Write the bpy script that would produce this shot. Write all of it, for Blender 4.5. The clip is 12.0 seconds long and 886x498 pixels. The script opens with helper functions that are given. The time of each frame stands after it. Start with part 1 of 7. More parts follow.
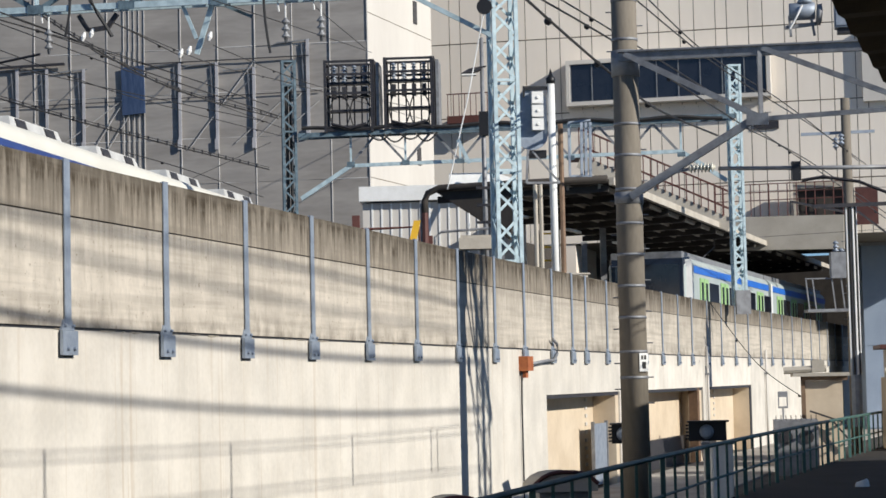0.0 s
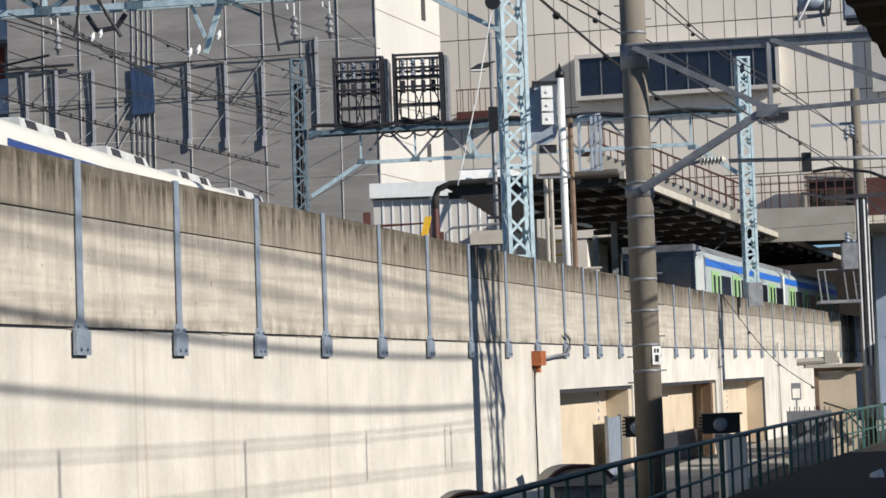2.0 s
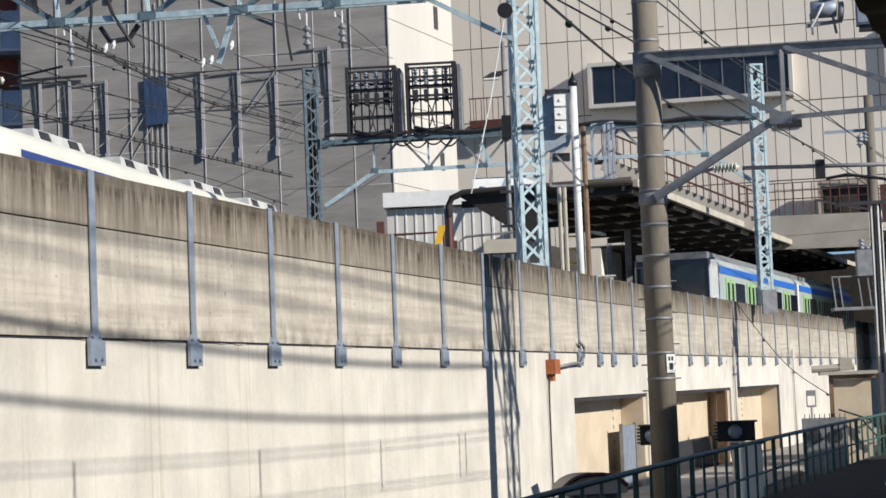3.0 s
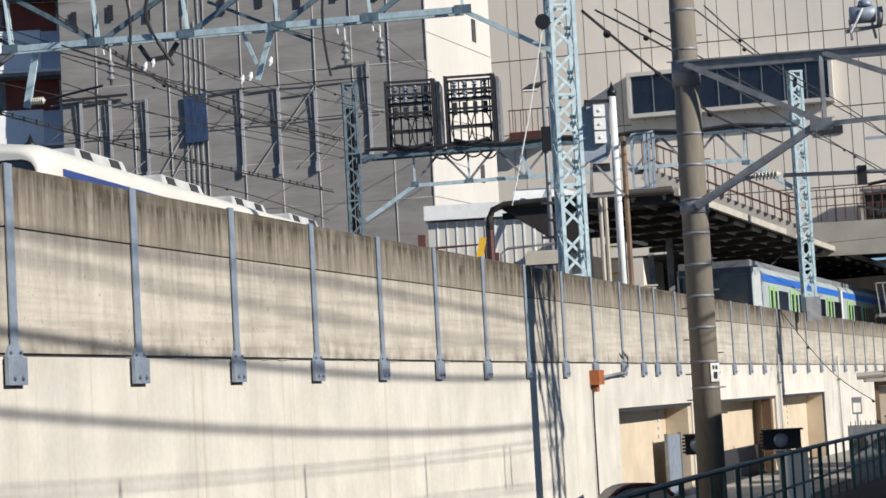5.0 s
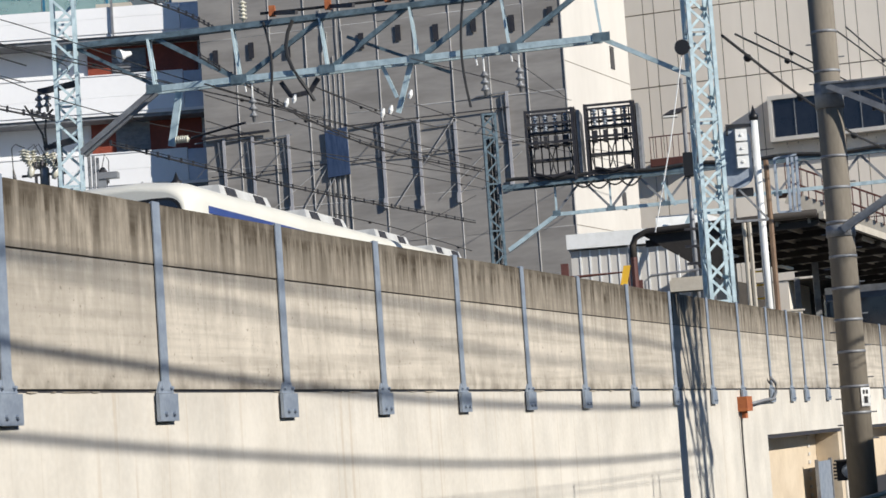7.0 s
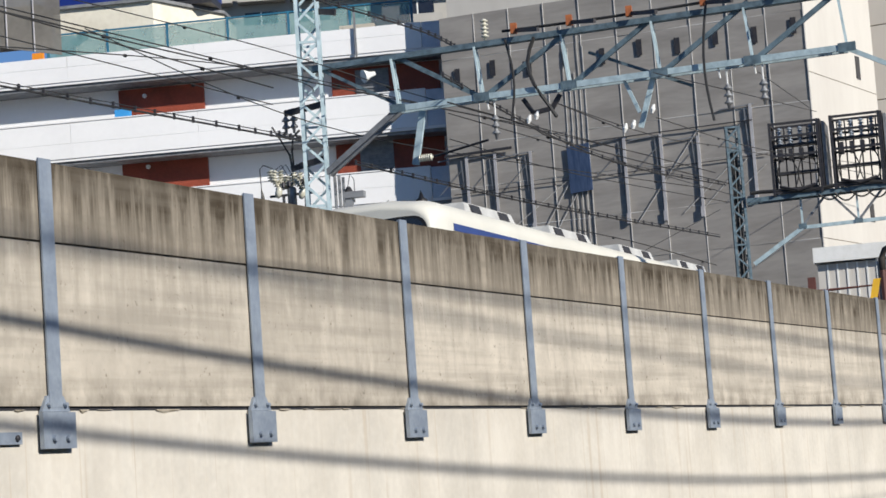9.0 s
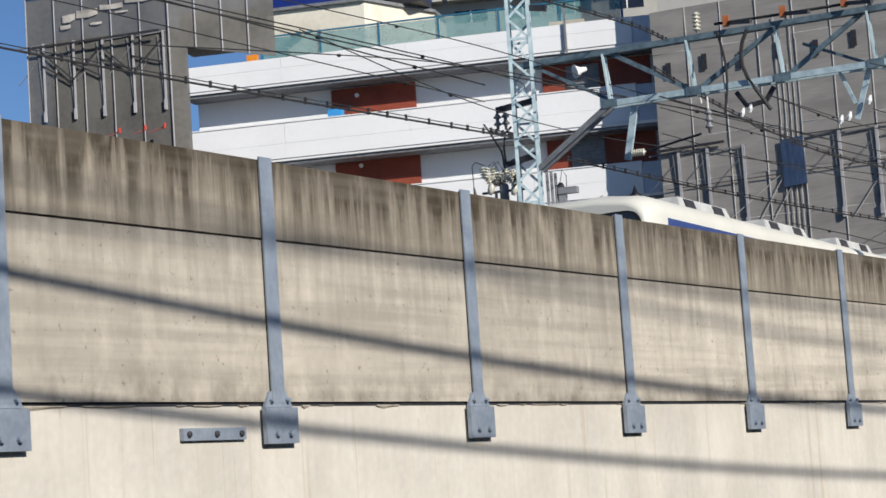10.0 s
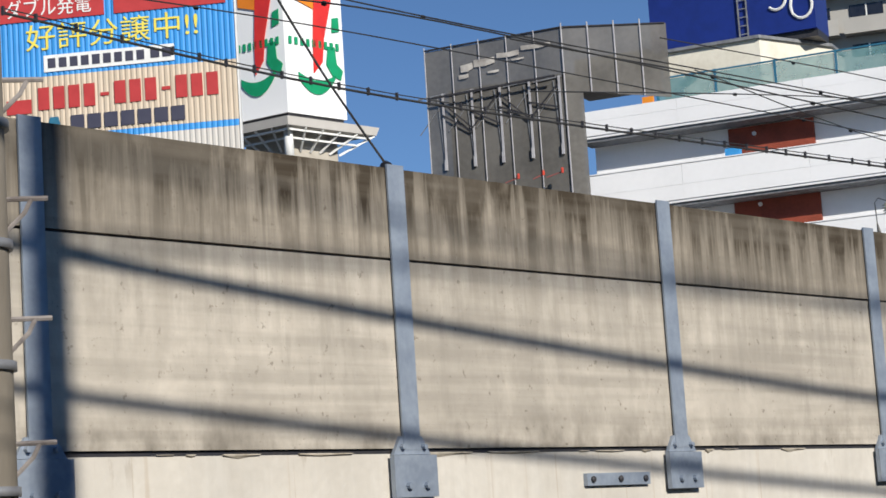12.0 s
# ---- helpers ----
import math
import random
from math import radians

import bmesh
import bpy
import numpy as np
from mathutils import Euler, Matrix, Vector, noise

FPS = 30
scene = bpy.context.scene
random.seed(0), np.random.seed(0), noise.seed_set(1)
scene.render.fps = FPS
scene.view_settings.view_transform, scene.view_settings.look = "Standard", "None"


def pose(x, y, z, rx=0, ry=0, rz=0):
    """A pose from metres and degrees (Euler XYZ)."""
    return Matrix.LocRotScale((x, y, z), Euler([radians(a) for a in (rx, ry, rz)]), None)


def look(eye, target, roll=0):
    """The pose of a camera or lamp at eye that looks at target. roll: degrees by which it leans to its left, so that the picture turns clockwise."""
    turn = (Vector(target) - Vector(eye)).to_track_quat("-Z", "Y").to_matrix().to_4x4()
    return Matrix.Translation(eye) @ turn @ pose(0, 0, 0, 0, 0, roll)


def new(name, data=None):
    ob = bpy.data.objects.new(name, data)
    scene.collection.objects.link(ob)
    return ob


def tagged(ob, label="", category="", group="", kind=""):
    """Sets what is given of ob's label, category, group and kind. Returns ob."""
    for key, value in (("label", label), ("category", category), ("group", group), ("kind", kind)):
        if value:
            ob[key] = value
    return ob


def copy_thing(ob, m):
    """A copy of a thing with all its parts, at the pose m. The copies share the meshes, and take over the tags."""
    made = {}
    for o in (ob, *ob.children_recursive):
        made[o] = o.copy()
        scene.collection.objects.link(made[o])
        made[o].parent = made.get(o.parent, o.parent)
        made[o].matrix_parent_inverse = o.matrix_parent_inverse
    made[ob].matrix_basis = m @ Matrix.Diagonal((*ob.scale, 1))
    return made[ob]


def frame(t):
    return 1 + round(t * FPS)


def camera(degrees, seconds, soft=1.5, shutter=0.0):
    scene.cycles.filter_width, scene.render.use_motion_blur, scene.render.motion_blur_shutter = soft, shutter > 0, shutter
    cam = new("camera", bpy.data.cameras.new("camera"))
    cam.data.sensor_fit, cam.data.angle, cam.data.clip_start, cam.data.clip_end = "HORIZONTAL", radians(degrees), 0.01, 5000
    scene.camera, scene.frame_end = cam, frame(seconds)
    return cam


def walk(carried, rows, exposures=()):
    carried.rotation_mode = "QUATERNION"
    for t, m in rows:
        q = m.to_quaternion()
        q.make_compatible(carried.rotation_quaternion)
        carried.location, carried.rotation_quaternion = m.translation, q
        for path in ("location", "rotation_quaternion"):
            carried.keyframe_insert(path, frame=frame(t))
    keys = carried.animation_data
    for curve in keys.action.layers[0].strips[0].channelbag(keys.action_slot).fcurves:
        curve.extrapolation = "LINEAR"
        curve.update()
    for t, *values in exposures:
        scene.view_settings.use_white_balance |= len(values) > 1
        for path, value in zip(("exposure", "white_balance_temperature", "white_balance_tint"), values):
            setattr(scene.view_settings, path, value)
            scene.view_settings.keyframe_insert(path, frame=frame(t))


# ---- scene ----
cam = camera(23.87, 12.0, soft=1.6)
# seconds, yaw, pitch, roll: the camera turns on the spot, eye at the origin
TURNS = [
    (0.0, 0.039, 0.012, 0.023, 0.074, 3.671, 1.327),
    (0.5, 0.040, 0.008, 0.016, 0.145, 3.581, 1.429),
    (1.0, 0.040, 0.002, 0.014, 0.242, 3.582, 1.676),
    (1.5, 0.036, 0.008, 0.015, 0.353, 3.542, 1.933),
    (2.0, 0.036, 0.006, 0.017, 0.424, 3.574, 2.023),
    (2.5, 0.034, 0.009, 0.012, 0.622, 3.692, 2.148),
    (3.0, 0.037, 0.009, 0.019, 0.817, 3.830, 2.288),
    (5.0, 0.038, 0.011, 0.019, 2.020, 4.233, 3.146),
    (5.5, 0.032, 0.011, 0.017, 2.510, 4.351, 3.294),
    (6.0, 0.031, 0.005, 0.021, 3.222, 4.703, 3.592),
    (6.5, 0.022, 0.013, 0.027, 4.562, 5.112, 3.884),
    (8.5, 0.004, -0.038, 0.018, 10.696, 5.782, 3.900),
    (9.0, -0.018, -0.011, 0.027, 12.661, 6.195, 3.984),
    (9.5, -0.052, -0.021, 0.022, 14.969, 6.378, 4.188),
    (10.0, -0.067, -0.022, 0.021, 18.450, 6.494, 3.849),
    (10.5, -0.063, 0.003, 0.029, 21.977, 6.840, 3.507),
    (11.0, -0.062, 0.013, 0.031, 23.714, 7.091, 3.561),
    (11.5, -0.058, -0.001, 0.030, 25.665, 7.530, 3.895),
    (12.0, -0.069, -0.013, 0.040, 29.430, 8.351, 3.690),
]
walk(cam, [(t, pose(x, y, z, 90 + pitch, roll, yaw)) for t, x, y, z, yaw, pitch, roll in TURNS],
     exposures=[(0.0, 0.07), (6.5, 0.07), (9.0, 0.02), (10.0, -0.05), (12.0, -0.06)])

# ---- light ----
SUN_AZ, SUN_EL = math.atan2(0.85, -0.53), radians(25.5)
SUN_DIR = Vector((math.sin(SUN_AZ) * math.cos(SUN_EL), math.cos(SUN_AZ) * math.cos(SUN_EL), math.sin(SUN_EL)))
world = bpy.data.worlds.new("world")
scene.world = world
world.use_nodes = True
wn = world.node_tree.nodes
sky = wn.new("ShaderNodeTexSky")
sky.sky_type, sky.sun_disc = "NISHITA", False
sky.sun_elevation, sky.sun_rotation = SUN_EL, SUN_AZ
sky.altitude, sky.air_density, sky.dust_density, sky.ozone_density = 2500, 1.0, 0.0, 6.0
world.node_tree.links.new(sky.outputs[0], wn["Background"].inputs[0])
wn["Background"].inputs[1].default_value = 0.092
sun = new("sun", bpy.data.lights.new("sun", "SUN"))
sun.data.energy, sun.data.angle, sun.data.color = 5.2, radians(0.55), (1.0, 0.952, 0.87)
sun.matrix_world = look(SUN_DIR * 60, (0, 0, 0))

# ---- materials ----
def mat(name, a, b=None, rough=0.7, metal=0.0, scale=2.0, fine=25.0, bump=0.15, stretch=(1, 1, 1), mix=(0.35, 0.7), spec=0.4, rand=0.0, alpha=1.0):
    """Two colours mixed by coarse and fine noise, with fine relief; rand varies the value from piece to piece."""
    b = b or tuple(c * 0.78 for c in a)
    m = bpy.data.materials.new(name)
    m.use_nodes = True
    n, l = m.node_tree.nodes, m.node_tree.links
    p = n["Principled BSDF"]
    co = n.new("ShaderNodeTexCoord")
    mp = n.new("ShaderNodeMapping")
    mp.inputs["Scale"].default_value = stretch
    l.new(co.outputs["Object"], mp.inputs[0])
    n1, n2 = n.new("ShaderNodeTexNoise"), n.new("ShaderNodeTexNoise")
    n1.inputs["Scale"].default_value, n1.inputs["Detail"].default_value = scale, 5
    n2.inputs["Scale"].default_value, n2.inputs["Detail"].default_value = fine, 4
    l.new(mp.outputs[0], n1.inputs[0])
    l.new(mp.outputs[0], n2.inputs[0])
    ad = n.new("ShaderNodeMath")
    ad.operation, ad.inputs[1].default_value = "MULTIPLY_ADD", 0.35
    l.new(n2.outputs[0], ad.inputs[0])
    l.new(n1.outputs[0], ad.inputs[2])
    mr = n.new("ShaderNodeMapRange")
    mr.inputs[1].default_value, mr.inputs[2].default_value = mix[0] + 0.17, mix[1] + 0.17
    l.new(ad.outputs[0], mr.inputs[0])
    mx = n.new("ShaderNodeMix")
    mx.data_type = "RGBA"
    mx.inputs[6].default_value, mx.inputs[7].default_value = (*a, 1), (*b, 1)
    l.new(mr.outputs[0], mx.inputs[0])
    out = mx.outputs[2]
    if rand:
        oi = n.new("ShaderNodeObjectInfo")
        hv = n.new("ShaderNodeHueSaturation")
        rr = n.new("ShaderNodeMapRange")
        rr.inputs[3].default_value, rr.inputs[4].default_value = 1 - rand, 1 + rand
        l.new(oi.outputs["Random"], rr.inputs[0])
        l.new(rr.outputs[0], hv.inputs["Value"])
        l.new(out, hv.inputs["Color"])
        out = hv.outputs[0]
    l.new(out, p.inputs["Base Color"])
    p.inputs["Roughness"].default_value, p.inputs["Metallic"].default_value = rough, metal
    p.inputs["Specular IOR Level"].default_value = spec
    p.inputs["Alpha"].default_value = alpha
    if bump:
        bp = n.new("ShaderNodeBump")
        bp.inputs["Strength"].default_value, bp.inputs["Distance"].default_value = bump, 0.02
        l.new(n2.outputs[0], bp.inputs["Height"])
        l.new(bp.outputs[0], p.inputs["Normal"])
    return m


def stained(name, clean, dirty, z0, z1, boards=True, amount=1.0, streak=1.0, low=None):
    """Weathered concrete: board marks, blotches, and dark run-off streaks that hang from the top edge z1 down to z0."""
    m = mat(name, clean, tuple(c * 0.8 for c in clean), 0.9, scale=1.1, fine=14, bump=0.25, spec=0.2, rand=0.085)
    n, l = m.node_tree.nodes, m.node_tree.links
    p = n["Principled BSDF"]
    base = p.inputs["Base Color"].links[0].from_socket
    geo = n.new("ShaderNodeNewGeometry")
    sep = n.new("ShaderNodeSeparateXYZ")
    l.new(geo.outputs["Position"], sep.inputs[0])
    # streaks: noise drawn out along z
    mp = n.new("ShaderNodeMapping")
    mp.inputs["Scale"].default_value = (3.2, 3.2, 0.22)
    l.new(geo.outputs["Position"], mp.inputs[0])
    st = n.new("ShaderNodeTexNoise")
    st.inputs["Scale"].default_value, st.inputs["Detail"].default_value, st.inputs["Roughness"].default_value = 2.6, 5, 0.65
    l.new(mp.outputs[0], st.inputs[0])
    sr = n.new("ShaderNodeMapRange")
    sr.inputs[1].default_value, sr.inputs[2].default_value = 0.38, 0.60
    l.new(st.outputs[0], sr.inputs[0])
    fall = n.new("ShaderNodeMapRange")
    fall.inputs[1].default_value, fall.inputs[2].default_value = z0, z1
    l.new(sep.outputs[2], fall.inputs[0])
    pw = n.new("ShaderNodeMath")
    pw.operation, pw.inputs[1].default_value = "POWER", 1.25
    l.new(fall.outputs[0], pw.inputs[0])
    mu = n.new("ShaderNodeMath")
    mu.operation = "MULTIPLY"
    l.new(sr.outputs[0], mu.inputs[0])
    l.new(pw.outputs[0], mu.inputs[1])
    top = n.new("ShaderNodeMath")  # the upper rim is dark all along
    top.operation, top.inputs[1].default_value = "POWER", 5.0
    l.new(fall.outputs[0], top.inputs[0])
    sm = n.new("ShaderNodeMath")
    sm.operation, sm.inputs[1].default_value = "MULTIPLY_ADD", 0.75
    sm.use_clamp = True
    l.new(top.outputs[0], sm.inputs[0])
    l.new(mu.outputs[0], sm.inputs[2])
    sc = n.new("ShaderNodeMath")
    sc.operation, sc.inputs[1].default_value = "MULTIPLY", amount
    l.new(sm.outputs[0], sc.inputs[0])
    mx = n.new("ShaderNodeMix")
    mx.data_type = "RGBA"
    mx.inputs[7].default_value = (*dirty, 1)
    l.new(sc.outputs[0], mx.inputs[0])
    l.new(base, mx.inputs[6])
    out = mx.outputs[2]
    # faint tone of horizontal form boards and of vertical runs over the whole face
    for scl, lo, hi, amt in (((0.25, 0.25, 7.0), 0.42, 0.64, 0.42 if boards else 0.0), ((1.6, 1.6, 0.1), 0.45, 0.7, 0.3 * streak)):
        if not amt:
            continue
        mq = n.new("ShaderNodeMapping")
        mq.inputs["Scale"].default_value = scl
        l.new(geo.outputs["Position"], mq.inputs[0])
        nn = n.new("ShaderNodeTexNoise")
        nn.inputs["Scale"].default_value, nn.inputs["Detail"].default_value = 1.5, 4
        l.new(mq.outputs[0], nn.inputs[0])
        rg = n.new("ShaderNodeMapRange")
        rg.inputs[1].default_value, rg.inputs[2].default_value, rg.inputs[4].default_value = lo, hi, amt
        l.new(nn.outputs[0], rg.inputs[0])
        m2 = n.new("ShaderNodeMix")
        m2.data_type = "RGBA"
        m2.inputs[7].default_value = (*[c * 0.45 for c in clean], 1)
        l.new(rg.outputs[0], m2.inputs[0])
        l.new(out, m2.inputs[6])
        out = m2.outputs[2]
    def blot(scl, scale, lo, hi, amt, colour, gate=None):
        nonlocal out
        mq = n.new("ShaderNodeMapping")
        mq.inputs["Scale"].default_value = scl
        l.new(geo.outputs["Position"], mq.inputs[0])
        nn = n.new("ShaderNodeTexNoise")
        nn.inputs["Scale"].default_value, nn.inputs["Detail"].default_value, nn.inputs["Roughness"].default_value = scale, 5, 0.6
        l.new(mq.outputs[0], nn.inputs[0])
        rg = n.new("ShaderNodeMapRange")
        rg.inputs[1].default_value, rg.inputs[2].default_value, rg.inputs[4].default_value = lo, hi, amt
        l.new(nn.outputs[0], rg.inputs[0])
        fac = rg.outputs[0]
        if gate:
            gr = n.new("ShaderNodeMapRange")
            gr.inputs[1].default_value, gr.inputs[2].default_value, gr.inputs[3].default_value, gr.inputs[4].default_value = gate[0], gate[1], 1.0, 0.0
            l.new(sep.outputs[2], gr.inputs[0])
            mm = n.new("ShaderNodeMath")
            mm.operation = "MULTIPLY"
            l.new(fac, mm.inputs[0])
            l.new(gr.outputs[0], mm.inputs[1])
            fac = mm.outputs[0]
        m2 = n.new("ShaderNodeMix")
        m2.data_type = "RGBA"
        m2.inputs[7].default_value = (*colour, 1)
        l.new(fac, m2.inputs[0])
        l.new(out, m2.inputs[6])
        out = m2.outputs[2]

    if boards:
        blot((1, 1, 1), 1.6, 0.5, 0.72, 0.4, tuple(c * 0.55 for c in clean))
        blot((1, 1, 0.45), 3.4, 0.52, 0.75, 0.35, tuple(min(1, c * 1.3) for c in clean))
        blot((2.2, 2.2, 0.5), 3.1, 0.54, 0.72, 0.42, tuple(c * 0.5 for c in clean))
        blot((1, 1, 1), 16, 0.63, 0.72, 0.6, (0.12, 0.095, 0.07))
        blot((1, 1, 2.5), 38, 0.66, 0.74, 0.5, (0.13, 0.105, 0.08))
    else:
        blot((1, 1, 0.02), 5.5, 0.60, 0.66, 0.42, (0.42, 0.34, 0.25))
        blot((1, 1, 0.02), 13.0, 0.63, 0.68, 0.42, (0.46, 0.38, 0.28))
        blot((1, 1, 0.012), 36.0, 0.655, 0.7, 0.5, (0.4, 0.32, 0.23))
        blot((1, 1, 0.5), 0.9, 0.45, 0.75, 0.2, (0.6, 0.54, 0.45))
        blot((1, 1, 0.3), 7.0, 0.62, 0.7, 0.5, (0.3, 0.25, 0.19), (0.68, 0.45))
    if low:
        blot((1, 1, 0.7), 3.0, 0.42, 0.68, 0.75, (0.1, 0.085, 0.065), low)
    l.new(out, p.inputs["Base Color"])
    return m


CONCRETE = stained("weathered_concrete", (0.375, 0.328, 0.263), (0.052, 0.04, 0.027), 1.3, 2.5, amount=1.12)
CONCRETE_LOW = stained("weathered_concrete_panel", (0.55, 0.495, 0.415), (0.2, 0.17, 0.13), 1.0, 2.1, amount=0.62, streak=0.55, low=(0.70, 1.0))
CREAM = stained("cream_painted_concrete", (0.69, 0.65, 0.578), (0.44, 0.39, 0.32), -0.6, 0.72, boards=False, amount=0.25, streak=0.35)
GALV = mat("galvanised_steel", (0.325, 0.37, 0.43), (0.24, 0.28, 0.34), 0.55, 0.35, scale=6, bump=0.05)
PALE = mat("pale_blue_steel", (0.52, 0.64, 0.675), (0.34, 0.44, 0.48), 0.5, 0.1, scale=5, bump=0.05)
PALE_DARK = mat("dark_blue_steel", (0.15, 0.215, 0.255), (0.07, 0.105, 0.13), 0.6, 0.1, scale=5, bump=0.05)
DARK = mat("dark_steel", (0.035, 0.036, 0.045), (0.06, 0.055, 0.055), 0.5, 0.3, scale=8, bump=0.05)
GREY_STEEL = mat("grey_steel", (0.28, 0.29, 0.30), (0.19, 0.19, 0.2), 0.55, 0.3, scale=5, bump=0.05)
WIRE = mat("dark_cable", (0.03, 0.03, 0.032), (0.05, 0.048, 0.045), 0.5, 0.2, bump=0.0)
POLE = mat("pole_concrete", (0.235, 0.205, 0.163), (0.15, 0.13, 0.102), 0.85, scale=1.5, stretch=(1, 1, 0.3), fine=18, bump=0.2)
MESH_G = mat("grey_scaffold_mesh", (0.335, 0.315, 0.293), (0.235, 0.22, 0.205), 0.85, scale=0.7, fine=3.5, bump=0.1, stretch=(0.45, 0.45, 2.2))
WHITE_W = mat("white_facade", (0.6, 0.573, 0.527), (0.53, 0.5, 0.46), 0.8, scale=0.3, fine=3, bump=0.05, stretch=(1, 1, 0.3))
BEIGE = mat("beige_panel_facade", (0.83, 0.76, 0.665), (0.77, 0.70, 0.61), 0.8, scale=0.25, fine=3, bump=0.06, stretch=(1, 1, 0.25), rand=0.035)
JOINT = mat("facade_joint", (0.2, 0.175, 0.14), None, 0.9)
BALC = mat("white_balcony_paint", (0.88, 0.88, 0.885), (0.82, 0.82, 0.825), 0.7, scale=0.3, fine=4, bump=0.03)
RED = mat("red_brown_panel", (0.30, 0.065, 0.035), (0.2, 0.045, 0.025), 0.6, scale=1.0, fine=8)
DARKGLASS = mat("dark_window_glass", (0.012, 0.014, 0.022), (0.02, 0.022, 0.03), 0.08, bump=0.0, spec=0.6)
CREAM_TRAIN = mat("cream_train_paint", (0.72, 0.70, 0.62), (0.65, 0.63, 0.56), 0.4, scale=0.8, bump=0.02)
BLUE_T = mat("bright_blue_paint", (0.03, 0.17, 0.62), (0.025, 0.13, 0.5), 0.35, bump=0.0)
GREEN_T = mat("light_green_paint", (0.35, 0.55, 0.24), (0.28, 0.46, 0.2), 0.4, bump=0.0)
WHITE = mat("white_paint", (0.82, 0.82, 0.80), (0.72, 0.72, 0.69), 0.5, scale=3, bump=0.02)
BLACK = mat("black_paint", (0.015, 0.015, 0.017), None, 0.45, bump=0.0)
# Near-black; stands for shade on the canopy's gable plate and station walls.
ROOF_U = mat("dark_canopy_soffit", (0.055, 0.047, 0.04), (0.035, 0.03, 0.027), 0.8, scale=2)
ROOF_E = mat("beige_canopy_fascia", (0.5, 0.46, 0.39), (0.4, 0.36, 0.3), 0.7, scale=1)
GREEN_F = mat("dark_green_fence_paint", (0.05, 0.13, 0.115), (0.03, 0.075, 0.068), 0.5, scale=4)
ASPHALT = mat("dark_ballast_ground", (0.07, 0.065, 0.058), (0.04, 0.037, 0.034), 0.95, scale=0.8, fine=12, bump=0.6)
TAN = mat("tan_panel", (0.63, 0.525, 0.39), (0.53, 0.43, 0.31), 0.8, scale=0.9, fine=6)
RUST = mat("rusty_orange_box", (0.4, 0.13, 0.045), (0.27, 0.08, 0.03), 0.7, scale=6)
YELLOW = mat("yellow_marker_paint", (0.8, 0.47, 0.04), (0.7, 0.4, 0.03), 0.5, bump=0.0)
BROWN = mat("red_brown_railing", (0.13, 0.05, 0.04), (0.09, 0.035, 0.03), 0.6)
RUST_BROWN = mat("rusty_brown_steel", (0.16, 0.095, 0.055), (0.09, 0.055, 0.035), 0.8, scale=3)
PORC = mat("porcelain", (0.62, 0.6, 0.5), (0.5, 0.48, 0.4), 0.25, bump=0.0)


